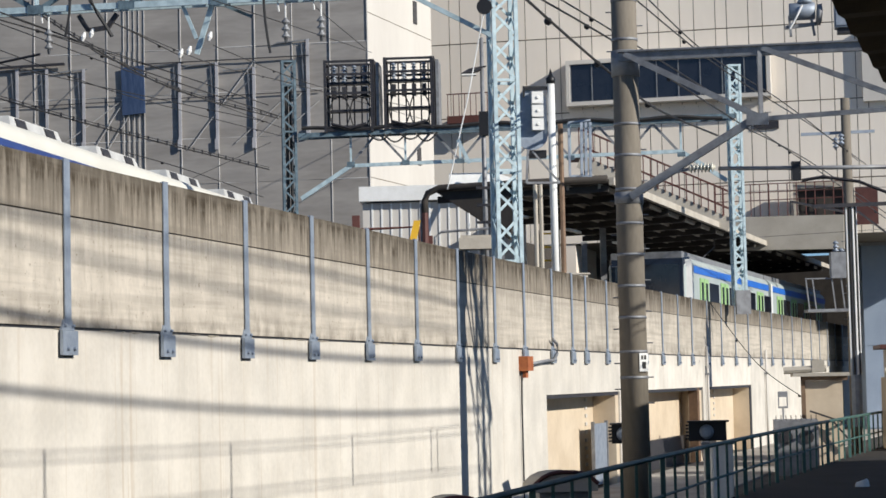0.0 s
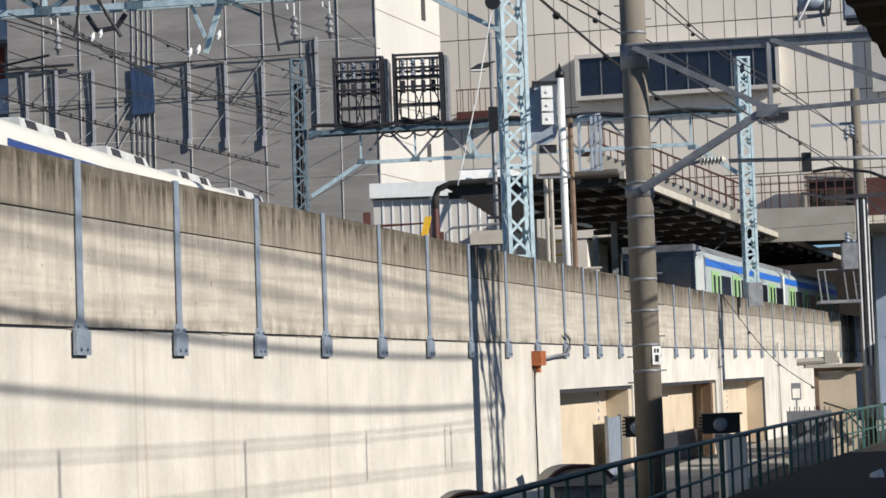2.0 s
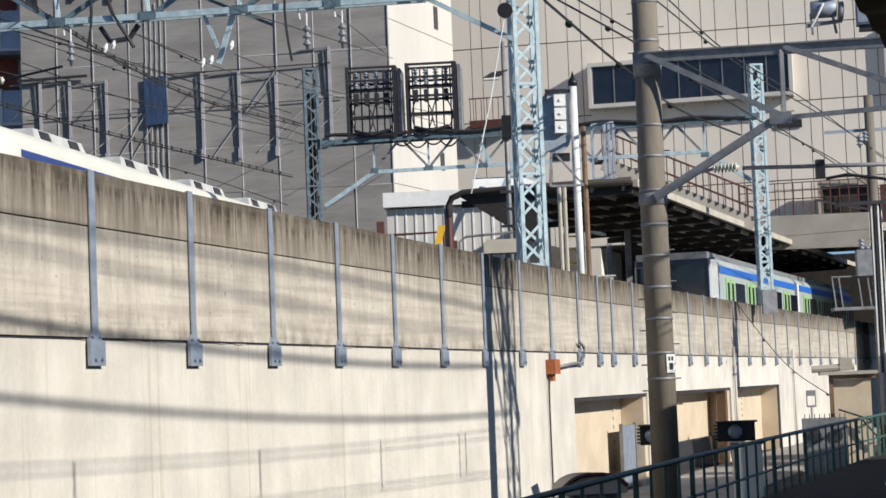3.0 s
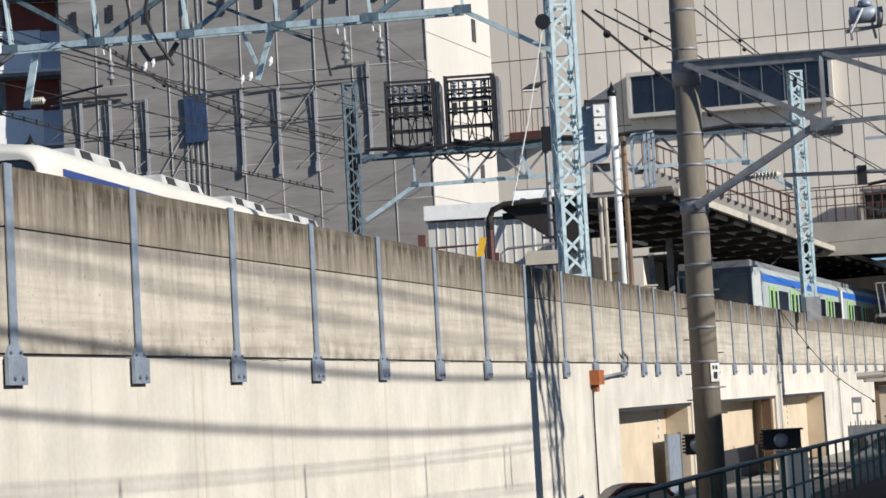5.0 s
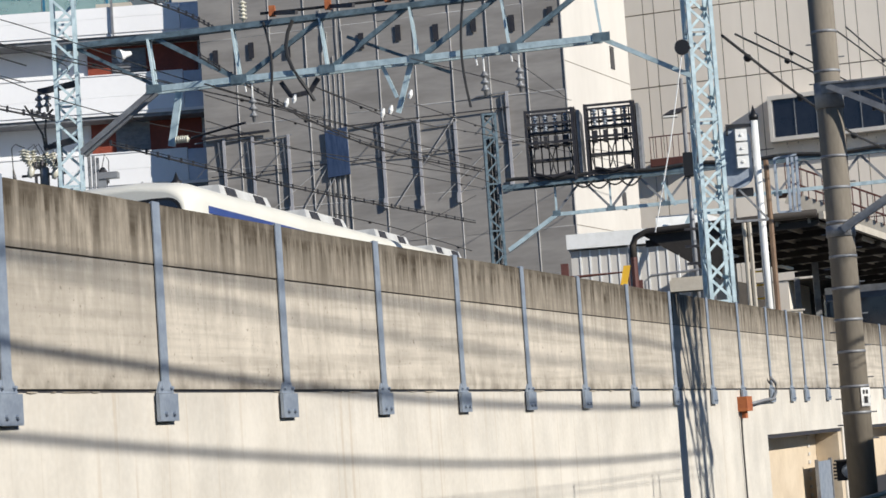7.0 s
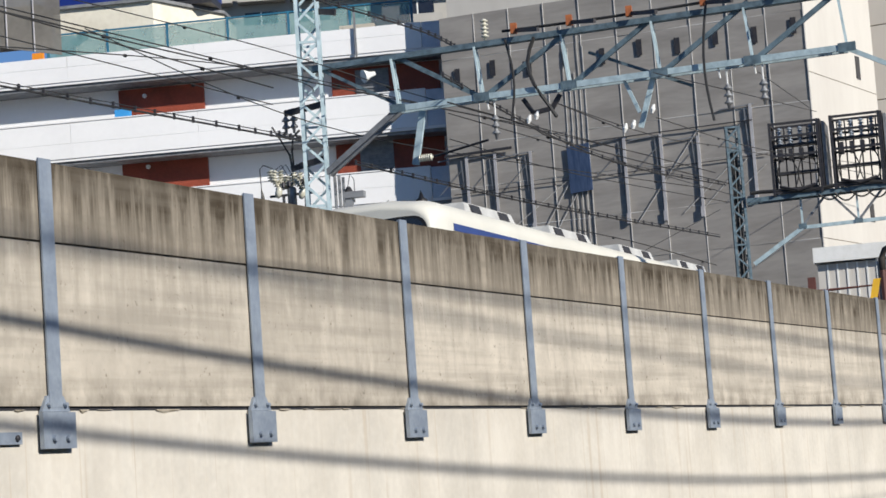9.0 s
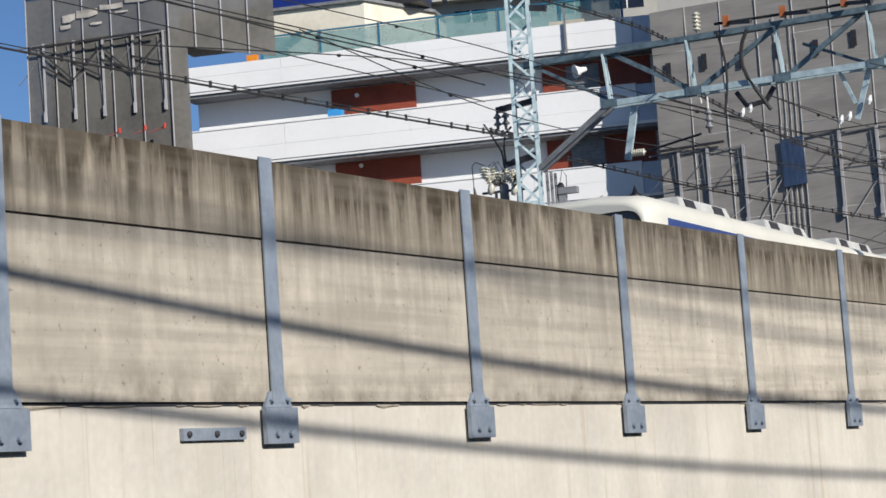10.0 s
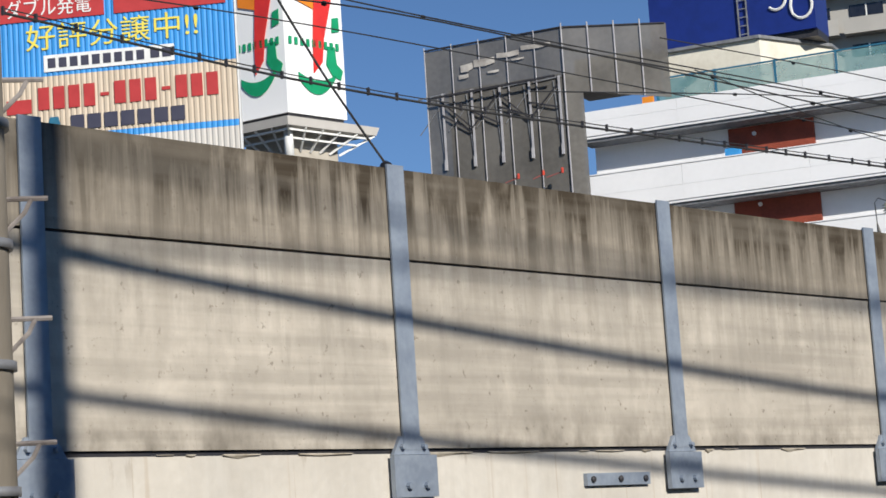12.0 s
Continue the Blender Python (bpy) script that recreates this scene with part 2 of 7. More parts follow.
# ---- mesh helpers ----
class Geo:
    """Collects boxes, bars, tubes and lathes into one mesh."""

    def __init__(self):
        self.v, self.f = [], []

    def quad(self, *p):
        k = len(self.v)
        self.v += [tuple(q) for q in p]
        self.f.append(tuple(range(k, k + len(p))))
        return self

    def hull(self, lo, hi):
        """A closed prism between two rings of equal length."""
        k, n = len(self.v), len(lo)
        self.v += [tuple(q) for q in lo] + [tuple(q) for q in hi]
        self.f += [tuple(range(k + n - 1, k - 1, -1)), tuple(range(k + n, k + 2 * n))]
        self.f += [(k + i, k + (i + 1) % n, k + n + (i + 1) % n, k + n + i) for i in range(n)]
        return self

    def box(self, x0, x1, y0, y1, z0, z1):
        return self.hull([(x0, y0, z0), (x1, y0, z0), (x1, y1, z0), (x0, y1, z0)], [(x0, y0, z1), (x1, y0, z1), (x1, y1, z1), (x0, y1, z1)])

    def bar(self, p, q, w, h=None, up=(0, 0, 1)):
        """A bar of rectangular section from p to q."""
        p, q = Vector(p), Vector(q)
        d = (q - p).normalized()
        up = Vector(up)
        if abs(d.dot(up)) > 0.98:
            up = Vector((0, 1, 0))
        s = d.cross(up).normalized()
        u = s.cross(d)
        s, u = s * w / 2, u * (h or w) / 2
        return self.hull([p - s - u, p + s - u, p + s + u, p - s + u], [q - s - u, q + s - u, q + s + u, q - s + u])

    def angle(self, p, q, w, t=0.012, up=(0, 0, 1)):
        """An L-section."""
        p, q = Vector(p), Vector(q)
        d = (q - p).normalized()
        up = Vector(up)
        if abs(d.dot(up)) > 0.98:
            up = Vector((0, 1, 0))
        s = d.cross(up).normalized()
        u = s.cross(d)
        ring = [(0, 0), (w, 0), (w, t), (t, t), (t, w), (0, w)]
        return self.hull([p + s * a + u * b for a, b in ring], [q + s * a + u * b for a, b in ring])

    def tube(self, pts, r, n=6, cap=True):
        pts = [Vector(p) for p in pts]
        k = len(self.v)
        for i, p in enumerate(pts):
            d = (pts[min(i + 1, len(pts) - 1)] - pts[max(i - 1, 0)]).normalized()
            ref = Vector((0, 0, 1)) if abs(d.z) < 0.9 else Vector((0, 1, 0))
            s = d.cross(ref).normalized()
            u = s.cross(d)
            rr = r[i] if isinstance(r, (list, tuple)) else r
            self.v += [tuple(p + (s * math.cos(2 * math.pi * j / n) + u * math.sin(2 * math.pi * j / n)) * rr) for j in range(n)]
        for i in range(len(pts) - 1):
            a, b = k + i * n, k + (i + 1) * n
            self.f += [(a + j, b + j, b + (j + 1) % n, a + (j + 1) % n) for j in range(n)]
        if cap:
            self.f += [tuple(range(k, k + n)), tuple(range(k + (len(pts) - 1) * n + n - 1, k + (len(pts) - 1) * n - 1, -1))]
        return self

    def lathe(self, p, prof, n=12, axis=(0, 0, 1)):
        """Profile of (distance along the axis, radius), turned about the axis through p."""
        ax = Vector(axis).normalized()
        return self.tube_axis([(Vector(p) + ax * a, b) for a, b in prof], ax, n)

    def tube_axis(self, rings, ax, n):
        ref = Vector((0, 0, 1)) if abs(ax.z) < 0.9 else Vector((0, 1, 0))
        s = ax.cross(ref).normalized()
        u = s.cross(ax)
        k = len(self.v)
        for p, r in rings:
            self.v += [tuple(p + (s * math.cos(2 * math.pi * j / n) + u * math.sin(2 * math.pi * j / n)) * r) for j in range(n)]
        for i in range(len(rings) - 1):
            a, b = k + i * n, k + (i + 1) * n
            self.f += [(a + j, b + j, b + (j + 1) % n, a + (j + 1) % n) for j in range(n)]
        self.f += [tuple(range(k, k + n)), tuple(range(k + (len(rings) - 1) * n + n - 1, k + (len(rings) - 1) * n - 1, -1))]
        return self

    def mesh(self, name, material, smooth=False):
        me = bpy.data.meshes.new(name)
        me.from_pydata(self.v, [], self.f)
        bm = bmesh.new()
        bm.from_mesh(me)
        bmesh.ops.recalc_face_normals(bm, faces=bm.faces)
        bm.to_mesh(me)
        bm.free()
        me.materials.append(material)
        if smooth:
            me.polygons.foreach_set("use_smooth", [len(p.vertices) == 4 for p in me.polygons])
        return me


STRETCH = 1.0105  # the far field's size against its first layout
TALL = (1, 1, STRETCH)
WIDE = (STRETCH, STRETCH, STRETCH)


def thing(name, at=(0, 0, 0), rz=0.0, label="", category="", group="", kind="", size=(1, 1, 1)):
    """An Empty at the base of a thing, for its parts."""
    ob = new(name)
    ob.empty_display_size = 0.2
    ob.matrix_basis = pose(*at, 0, 0, rz) @ Matrix.Diagonal((*size, 1))
    return tagged(ob, label, category, group, kind)


def part(name, geo, material, parent=None, label="", smooth=False):
    """One mesh object under a thing or a part."""
    ob = new(name, geo.mesh(name, material, smooth))
    ob.parent = parent
    return tagged(ob, label)


def single(name, geo, material, label, category="", group="", kind="", smooth=False, at=(0, 0, 0), rz=0.0):
    """A thing that is one mesh."""
    ob = new(name, geo.mesh(name, material, smooth))
    ob.matrix_basis = pose(*at, 0, 0, rz)
    return tagged(ob, label, category, group, kind)


def polar(az, r, z=0.0):
    """A place from its bearing (degrees to the left of straight ahead) and its distance."""
    a = radians(az * STRETCH - 0.09)
    return Vector((-r * math.sin(a), r * math.cos(a), z))


# the viaduct wall's line in plan
def wall_x(y):
    return -2.127e-6 * y ** 3 + 7.852e-4 * y * y + 0.21845 * y - 9.1276


def wall_slope(y):
    return -6.381e-6 * y * y + 1.5704e-3 * y + 0.21845


def wall_pt(y, off=0.0, z=0.0):
    """A point at y on the wall's line; off: metres out of the face towards the camera's side."""
    d = Vector((wall_slope(y), 1, 0)).normalized()
    return Vector((wall_x(y), y, z)) + Vector((d.y, -d.x, 0)) * off


def wall_rz(y):
    return math.degrees(math.atan2(1, wall_slope(y)))


_ys = np.linspace(-5, 150, 15501)
_ss = np.concatenate([[0], np.cumsum(np.hypot(np.diff(_ys), np.diff(wall_x(_ys))))])
_ss -= np.interp(0, _ys, _ss)


def y_at(s):
    return float(np.interp(s, _ss, _ys))


TOP, MID, JOINT_Z, GROUND = 2.465, 1.885, 0.70, -2.6
RAIL = 0.95

# ---- ground and viaduct ----
g = Geo()
g.quad((-1500, -1500, GROUND), (1500, -1500, GROUND), (1500, 2500, GROUND), (-1500, 2500, GROUND))
single("ground", g, ASPHALT, "dark stony ground beside the railway", "ground", kind="structure")

# Pale strip added to stand for sunlit surfaces behind the fence.
PALE_STRIP = mat("pale_concrete_strip", (0.4, 0.375, 0.335), (0.27, 0.25, 0.22), 0.9, scale=0.7, fine=9, bump=0.3)
viaduct = thing("wall_viaduct", label="long curved railway viaduct wall, cream below a stained concrete parapet", category="wall", kind="structure")


def strip(y0, y1, z0, z1, o0, o1, step=2.0):
    """A slab that follows the wall's curve."""
    g = Geo()
    n = max(1, int((y1 - y0) / step))
    ys = [y0 + (y1 - y0) * i / n for i in range(n + 1)]
    for i, y in enumerate(ys):
        g.v += [tuple(wall_pt(y, o1, z0)), tuple(wall_pt(y, o0, z0)), tuple(wall_pt(y, o0, z1)), tuple(wall_pt(y, o1, z1))]
        if i:
            a, b = 4 * (i - 1), 4 * i
            g.f += [(a + j, a + (j + 1) % 4, b + (j + 1) % 4, b + j) for j in range(4)]
    g.f += [(0, 1, 2, 3), (4 * n, 4 * n + 1, 4 * n + 2, 4 * n + 3)]
    return g


single("pavement", strip(30, 112, GROUND, GROUND + 0.03, 0.004, 3.2), PALE_STRIP, "pale concrete strip added at the foot of the viaduct wall", "pavement", kind="structure")

# lower wall: solid bays, and lintels over the openings
OPEN_TOP = -0.28
for y0, y1, z0 in ((-4, 45.4, GROUND), (45.4, 53.4, OPEN_TOP), (53.4, 56.9, GROUND), (56.9, 66.1, OPEN_TOP), (66.1, 67.1, GROUND), (67.1, 76.1, OPEN_TOP), (76.1, 125, GROUND)):
    part("lower_wall", strip(y0, y1, z0, JOINT_Z - 0.02, -0.5, 0.0), CREAM, viaduct)
for y0, y1 in ((45.0, 53.8), (56.5, 76.5)):
    part("recess_wall", strip(y0, y1, GROUND, -0.1, -1.4, -0.62), TAN, viaduct, "tan panel wall set back in the opening")
for y in (53.0, 65.6, 75.7):
    part("pilaster", strip(y, y + 0.38, GROUND, OPEN_TOP - 0.003, -0.61, -0.04, 0.3), TAN, viaduct)
# Dark plate in place of the unlit arches at the opening's foot.
part("arch_shade_plate", strip(57.2, 65.5, GROUND, -1.75, -0.61, -0.5), DARK, viaduct, "dark plate standing for the shaded arches low in the opening")
part("jamb_post", strip(65.15, 65.5, GROUND, OPEN_TOP - 0.003, -0.3, -0.02, 0.3), RUST_BROWN, viaduct, "rusty brown steel jamb post")
# Thin dark strip painted in for the shadow at the last jamb.
part("jamb_shade", strip(75.72, 76.06, GROUND, OPEN_TOP - 0.003, -0.035, -0.01, 0.3), DARK, viaduct, "dark strip standing for the shadow beside the opening")
for y0, y1 in ((45.42, 53.38), (56.92, 66.08), (67.12, 76.08)):
    part("lintel_trim", strip(y0, y1, OPEN_TOP - 0.09, OPEN_TOP - 0.004, -0.12, -0.03), DARK, viaduct, "dark steel edge under the lintel")
part("deck", strip(-4, 125, JOINT_Z - 0.6, JOINT_Z - 0.04, -16.0, -0.51), GREY_STEEL, viaduct, "concrete viaduct deck")

# parapet panels between steel posts
POSTS = [22.653 + 2.796 * i for i in range(-6, 8)] + [44.76, 47.43, 49.52, 51.05, 53.57, 56.2, 58.75, 61.37, 63.99, 66.4, 69.3, 72.18] + [75.2 + 3.0 * i for i in range(16)]
for a, b in zip([POSTS[0] - 2.8] + POSTS[:-1], POSTS):
    ya, yb = y_at(a + 0.012), y_at(b - 0.012)
    part("parapet_panel", strip(ya, yb, JOINT_Z + 0.012, MID - 0.008, -0.16, 0.015), CONCRETE_LOW, viaduct)
    part("parapet_top_panel", strip(ya, yb, MID + 0.008, TOP, -0.16, 0.02), CONCRETE, viaduct)
part("parapet_core", strip(-4, 120, JOINT_Z - 0.03, TOP - 0.03, -0.15, -0.01), DARK, viaduct, "dark joint behind the panels")


def post_mesh():
    """Flange of a steel post with its flared foot and bolted plate, local x along the wall, y out of it."""
    f = Geo().box(-0.075, 0.075, 0.0, 0.014, 0, TOP - JOINT_Z + 0.02).box(-0.012, 0.012, -0.05, 0.0, 0, TOP - JOINT_Z + 0.02)
    p = Geo().hull([(-0.165, 0.0, -0.028), (0.165, 0.0, -0.028), (0.165, 0.03, -0.028), (-0.165, 0.03, -0.028)], [(-0.095, 0.0, 0.085), (0.095, 0.0, 0.085), (0.095, 0.026, 0.085), (-0.095, 0.026, 0.085)])
    p.box(-0.19, 0.19, 0.018, 0.055, -0.29, -0.032).box(-0.15, 0.15, 0.0, 0.018, -0.27, -0.05)
    for x in (-0.08, 0.08):
        p.lathe((x, 0.05, -0.22), [(0, 0.022), (0.035, 0.022), (0.036, 0.01)], 8, (0, 1, 0))
        p.lathe((x * 1.2, 0.03, 0.02), [(0, 0.018), (0.03, 0.018)], 6, (0, 1, 0))
    return f.mesh("post", GALV), p.mesh("post_foot", GALV)


pm, fm = post_mesh()
for s in POSTS:
    y = y_at(s)
    for me, nm in ((pm, "post"), (fm, "post_foot")):
        o = new(nm, me)
        o.parent = viaduct
        o.matrix_basis = Matrix.Translation(wall_pt(y, 0.03 if nm == "post" else 0.012, JOINT_Z)) @ pose(0, 0, 0, 0, 0, wall_rz(y)) @ Matrix.Diagonal((-1, -1, 1, 1))


# ---- masts ----
def lattice(name, at, w, z0, z1, material, label, group="", rz=0.0, pitch=None):
    """Four legs, with every brace a piece of its own; alike braces share a mesh."""
    t = thing(name, (at[0], at[1], z0), rz, label, "mast", group, size=TALL)
    h, pitch = z1 - z0, pitch or w * 0.95
    a = w / 2
    for sx, sy in ((-a, -a), (a, -a), (a, a), (-a, a)):
        part("leg", Geo().bar((sx, sy, 0), (sx, sy, h), 0.085, 0.085), material, t)
    n = int(h / pitch)
    dz = h / n
    up = Geo().bar((-a, 0, 0), (a, 0, dz), 0.02, 0.06).mesh("brace", material)
    dn = Geo().bar((a, 0, 0), (-a, 0, dz), 0.02, 0.06).mesh("brace", material)
    rung = Geo().bar((-a, 0, 0), (a, 0, 0), 0.02, 0.06).mesh("rung", material)
    for i in range(4):
        face = pose(0, 0, 0, 0, 0, 90 * i) @ pose(0, -a - 0.02, 0)
        for k in range(n):
            o = new("brace", up if (k + i) % 2 else dn)
            o.parent, o.matrix_basis = t, face @ pose(0, 0, dz * k)
            if k % 4 == 0:
                o = new("rung", rung)
                o.parent, o.matrix_basis = t, face @ pose(0, 0, dz * k)
    part("cap", Geo().box(-a - 0.05, a + 0.05, -a - 0.05, a + 0.05, h - 0.03, h + 0.03), material, t)
    return t


T1, TL, T2, T3 = polar(-1.72, 46.0), polar(15.5, 50.0), polar(4.15, 72.0), polar(-7.9, 71.6)
mast_a = lattice("lattice_mast", T1, 0.5, JOINT_Z - 0.04, 12.5, PALE, "tall pale blue steel lattice mast behind the parapet", "lattice masts", 12)
mast_b = lattice("lattice_mast", TL, 0.5, JOINT_Z - 0.04, 13.0, PALE, "pale blue lattice mast with cable arms and cream insulators", "lattice masts", 12)
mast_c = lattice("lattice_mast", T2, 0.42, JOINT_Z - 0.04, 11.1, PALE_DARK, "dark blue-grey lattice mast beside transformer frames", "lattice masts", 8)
# Dark tubes added inside the lattice to give it a darker fill.
for x, w in ((-0.06, 0.06), (0.07, 0.045)):
    part("riser_cable", Geo().tube([(x, 0, 0), (x, 0.02, 5.0), (x - 0.02, 0, 9.6)], w, 8), WIRE, mast_c, "dark tubes filling the inside of the mast")
mast_d = lattice("lattice_mast", T3, 0.36, TOP, 10.5, PALE, "slim pale blue lattice mast standing on the parapet", "lattice masts", 8)
part("foot_box", Geo().box(-0.25, 0.25, -0.45, -0.3, -0.35, 0.45).box(-0.2, 0.2, -0.3, 0.2, -0.02, 0.2), GREY_STEEL, mast_d, "grey equipment box at the mast foot")


def insulator(p, n, r, pitch, axis=(0, 0, -1)):
    """A string of porcelain sheds."""
    prof = [(0, r * 0.35)]
    for i in range(n):
        z = pitch * (i + 0.2)
        prof += [(z, r * 0.45), (z + pitch * 0.35, r), (z + pitch * 0.5, r), (z + pitch * 0.6, r * 0.45)]
    prof += [(pitch * (n + 0.5), r * 0.3)]
    return Geo().lathe(p, prof, 10, axis)


def span(p, q, s, z):
    """A point s of the way from mast p to mast q, at height z."""
    v = p.lerp(q, s)
    return Vector((v.x, v.y, z))


# first portal: a truss beam between two masts
portal = thing("portal_beam", (0, 0, 0), 0, "pale blue steel truss portal beam across the tracks", "portal", size=TALL)
G1 = lambda s, z, y=0.0: span(TL, T1, s, z) + Vector((0.05, 0.99, 0)) * y
ZL, ZU = 8.65, 9.9
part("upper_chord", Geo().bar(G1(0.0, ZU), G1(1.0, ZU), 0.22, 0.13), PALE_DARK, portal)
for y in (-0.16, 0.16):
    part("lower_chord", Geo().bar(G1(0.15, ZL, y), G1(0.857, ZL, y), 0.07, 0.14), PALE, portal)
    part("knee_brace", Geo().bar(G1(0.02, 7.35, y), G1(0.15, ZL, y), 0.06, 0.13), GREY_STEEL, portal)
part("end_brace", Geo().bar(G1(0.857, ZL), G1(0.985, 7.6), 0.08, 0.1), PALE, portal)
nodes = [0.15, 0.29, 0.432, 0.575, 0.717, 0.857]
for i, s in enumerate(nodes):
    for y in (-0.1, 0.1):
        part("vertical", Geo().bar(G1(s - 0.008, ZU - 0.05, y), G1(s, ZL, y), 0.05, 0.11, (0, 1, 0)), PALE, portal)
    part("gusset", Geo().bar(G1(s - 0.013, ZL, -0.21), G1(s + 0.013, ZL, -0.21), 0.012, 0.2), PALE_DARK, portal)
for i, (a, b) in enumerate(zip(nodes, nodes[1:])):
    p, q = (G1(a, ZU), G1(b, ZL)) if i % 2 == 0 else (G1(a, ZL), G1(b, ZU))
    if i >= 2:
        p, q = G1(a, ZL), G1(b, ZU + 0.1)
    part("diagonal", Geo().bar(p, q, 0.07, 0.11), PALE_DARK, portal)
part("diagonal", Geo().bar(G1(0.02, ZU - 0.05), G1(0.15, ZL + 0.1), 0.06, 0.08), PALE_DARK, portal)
part("diagonal", Geo().bar(G1(0.46, 9.45, 0.4), G1(0.62, 8.35, 0.4), 0.05, 0.07), PALE_DARK, portal)
# top pipe on rusty clamps
part("top_conduit", Geo().tube([G1(s, ZU + 0.22 + 0.03 * math.sin(9 * s), -0.1) for s in np.linspace(0.33, 0.95, 12)], 0.035, 6), WIRE, portal)
for s in (0.35, 0.44, 0.535, 0.65, 0.76):
    part("clamp_arm", Geo().bar(G1(s, ZU + 0.2, -0.1), G1(s + 0.05, ZU - 0.02, -0.9), 0.07, 0.09), DARK, portal)
    part("clamp_head", Geo().box(-0.07, 0.07, -0.07, 0.07, -0.1, 0.14), RUST, portal).location = G1(s, ZU + 0.22, -0.15)
# V hangers with white clamps
for s, zb in ((0.538, 7.5), (0.945, 7.0)):
    if s < 0.9:
        part("hanger", Geo().bar(G1(s - 0.02, ZL - 0.05), G1(s, zb + 0.35), 0.05, 0.08).bar(G1(s + 0.025, ZL - 0.05), G1(s, zb), 0.05, 0.12), PALE, portal)
part("drop_post", Geo().bar(G1(0.188, ZL - 0.1), G1(0.17, 7.3), 0.08, 0.16), PALE, portal)
part("strut_insulator", insulator(G1(0.178, 7.42, -0.1), 6, 0.09, 0.055, (0.99, -0.1, 0)), PORC, portal, smooth=True)
part("strut_rod", Geo().tube([G1(0.205, 7.43, -0.1), G1(0.30, 7.6, -0.4)], 0.03, 6), DARK, portal)
for s, ztop in ((0.309, ZL - 0.1), (0.676, ZL - 0.1), (0.730, ZL - 0.1)):
    c = part("hanging_rod", Geo().tube([G1(s, ztop, -0.1), G1(s, ztop - 0.35, -0.1)], 0.02, 5).tube([G1(s - 0.012, ztop + 0.05, -0.1), G1(s - 0.01, ztop - 0.2, -0.1)], 0.02, 5), WHITE, portal)
    part("insulator_string", insulator(G1(s, ztop - 0.35, -0.1), 3, 0.1, 0.16), GREY_STEEL, c, smooth=True)
part("yoke", Geo().bar(G1(0.355, ZL - 0.15), G1(0.37, ZL - 0.5), 0.08, 0.1).bar(G1(0.37, ZL - 0.5), G1(0.40, ZL - 0.45), 0.08, 0.1).bar(G1(0.40, ZL - 0.45), G1(0.415, ZL - 0.15), 0.08, 0.1), DARK, portal, "dark steel yoke")
for s, z in ((0.364, 7.98), (0.377, 8.05), (0.515, 7.5), (0.528, 7.55), (0.56, 7.85)):
    part("white_clamp", Geo().lathe(G1(s, z, -0.15), [(-0.09, 0.03), (0, 0.06), (0.12, 0.025)], 8, (0.3, 0, 1)), WHITE, portal)
part("cable_loop", Geo().tube([G1(0.335 + 0.01 * math.sin(a), 9.9 - 1.9 * a / 3, -0.2) for a in np.linspace(0, 3, 8)], 0.03, 6).tube([G1(0.395 - 0.025 * math.sin(a * 1.1 + 0.5), 9.85 - 1.9 * a / 3, -0.25) for a in np.linspace(0, 3, 8)], 0.045, 6), WIRE, portal)
part("cable_drop", Geo().tube([G1(0.655 - 0.01 * math.sin(a), 10.0 - 2.6 * a / 3, -0.3) for a in np.linspace(0, 3, 8)], 0.03, 6), WIRE, portal)
part("post_insulator", insulator(G1(0.30, ZU + 0.6), 5, 0.1, 0.09), PORC, portal, "cream ribbed post insulator", smooth=True)

# fittings on the left mast
horn = single("horn_loudspeaker", Geo().lathe(G1(0.118, 9.52, -0.35), [(0, 0.05), (0.14, 0.075), (0.28, 0.15), (0.31, 0.16)], 14, (-0.75, -0.6, -0.25)), WHITE, "white horn loudspeaker hung from the portal beam", "loudspeaker", smooth=True)
horn.scale = TALL
arms = ((-0.05, 8.93, 0.0), (-0.028, 7.62, 0.02), (0.05, 11.2, 0.0))
for s, z, e in arms:
    part("cable_arm", Geo().bar(G1(s, z), G1(0.015, z + 0.1), 0.1, 0.14), DARK, portal)
for s, z in ((-0.048, 8.85), (-0.034, 8.85)):
    part("insulator_string", insulator(G1(s, z, -0.05), 2, 0.1, 0.17), GREY_STEEL, portal, smooth=True)
cl = thing("insulator_cluster", G1(-0.045, 6.42) + Vector((-0.43, -0.09, 0)), 12, "cluster of cream cable-end insulators on a steel rack", "insulators", size=(0.74, 0.8, 0.79))
rnd = random.Random(2)
# leaning strings in two bunches, their tails tied to the rack
for x, z, tilt in ((-0.08, 1.58, 0.1), (0.08, 1.52, -0.15), (0.24, 1.55, 0.05), (0.02, 1.3, 0.5), (0.2, 1.25, 0.8), (0.34, 1.3, 0.9), (0.5, 1.35, -0.2), (0.62, 1.45, 0.4), (0.74, 1.38, -0.5), (0.86, 1.42, 0.3), (0.7, 1.2, 0.9), (0.95, 1.25, 0.4)):
    part("insulator_string", insulator((x, rnd.uniform(-0.25, 0.1), z), 4, rnd.uniform(0.12, 0.15), 0.085, (tilt, 0, -1)), PORC, cl, smooth=True)
for x, z in ((0.22, 1.02), (0.98, 0.95)):
    part("end_shroud", Geo().lathe((x, -0.15, z), [(0, 0.05), (0.05, 0.1), (0.22, 0.12), (0.36, 0.06)], 8, (-0.35, 0, -1)), PORC, cl, "cream flared shroud", smooth=True)
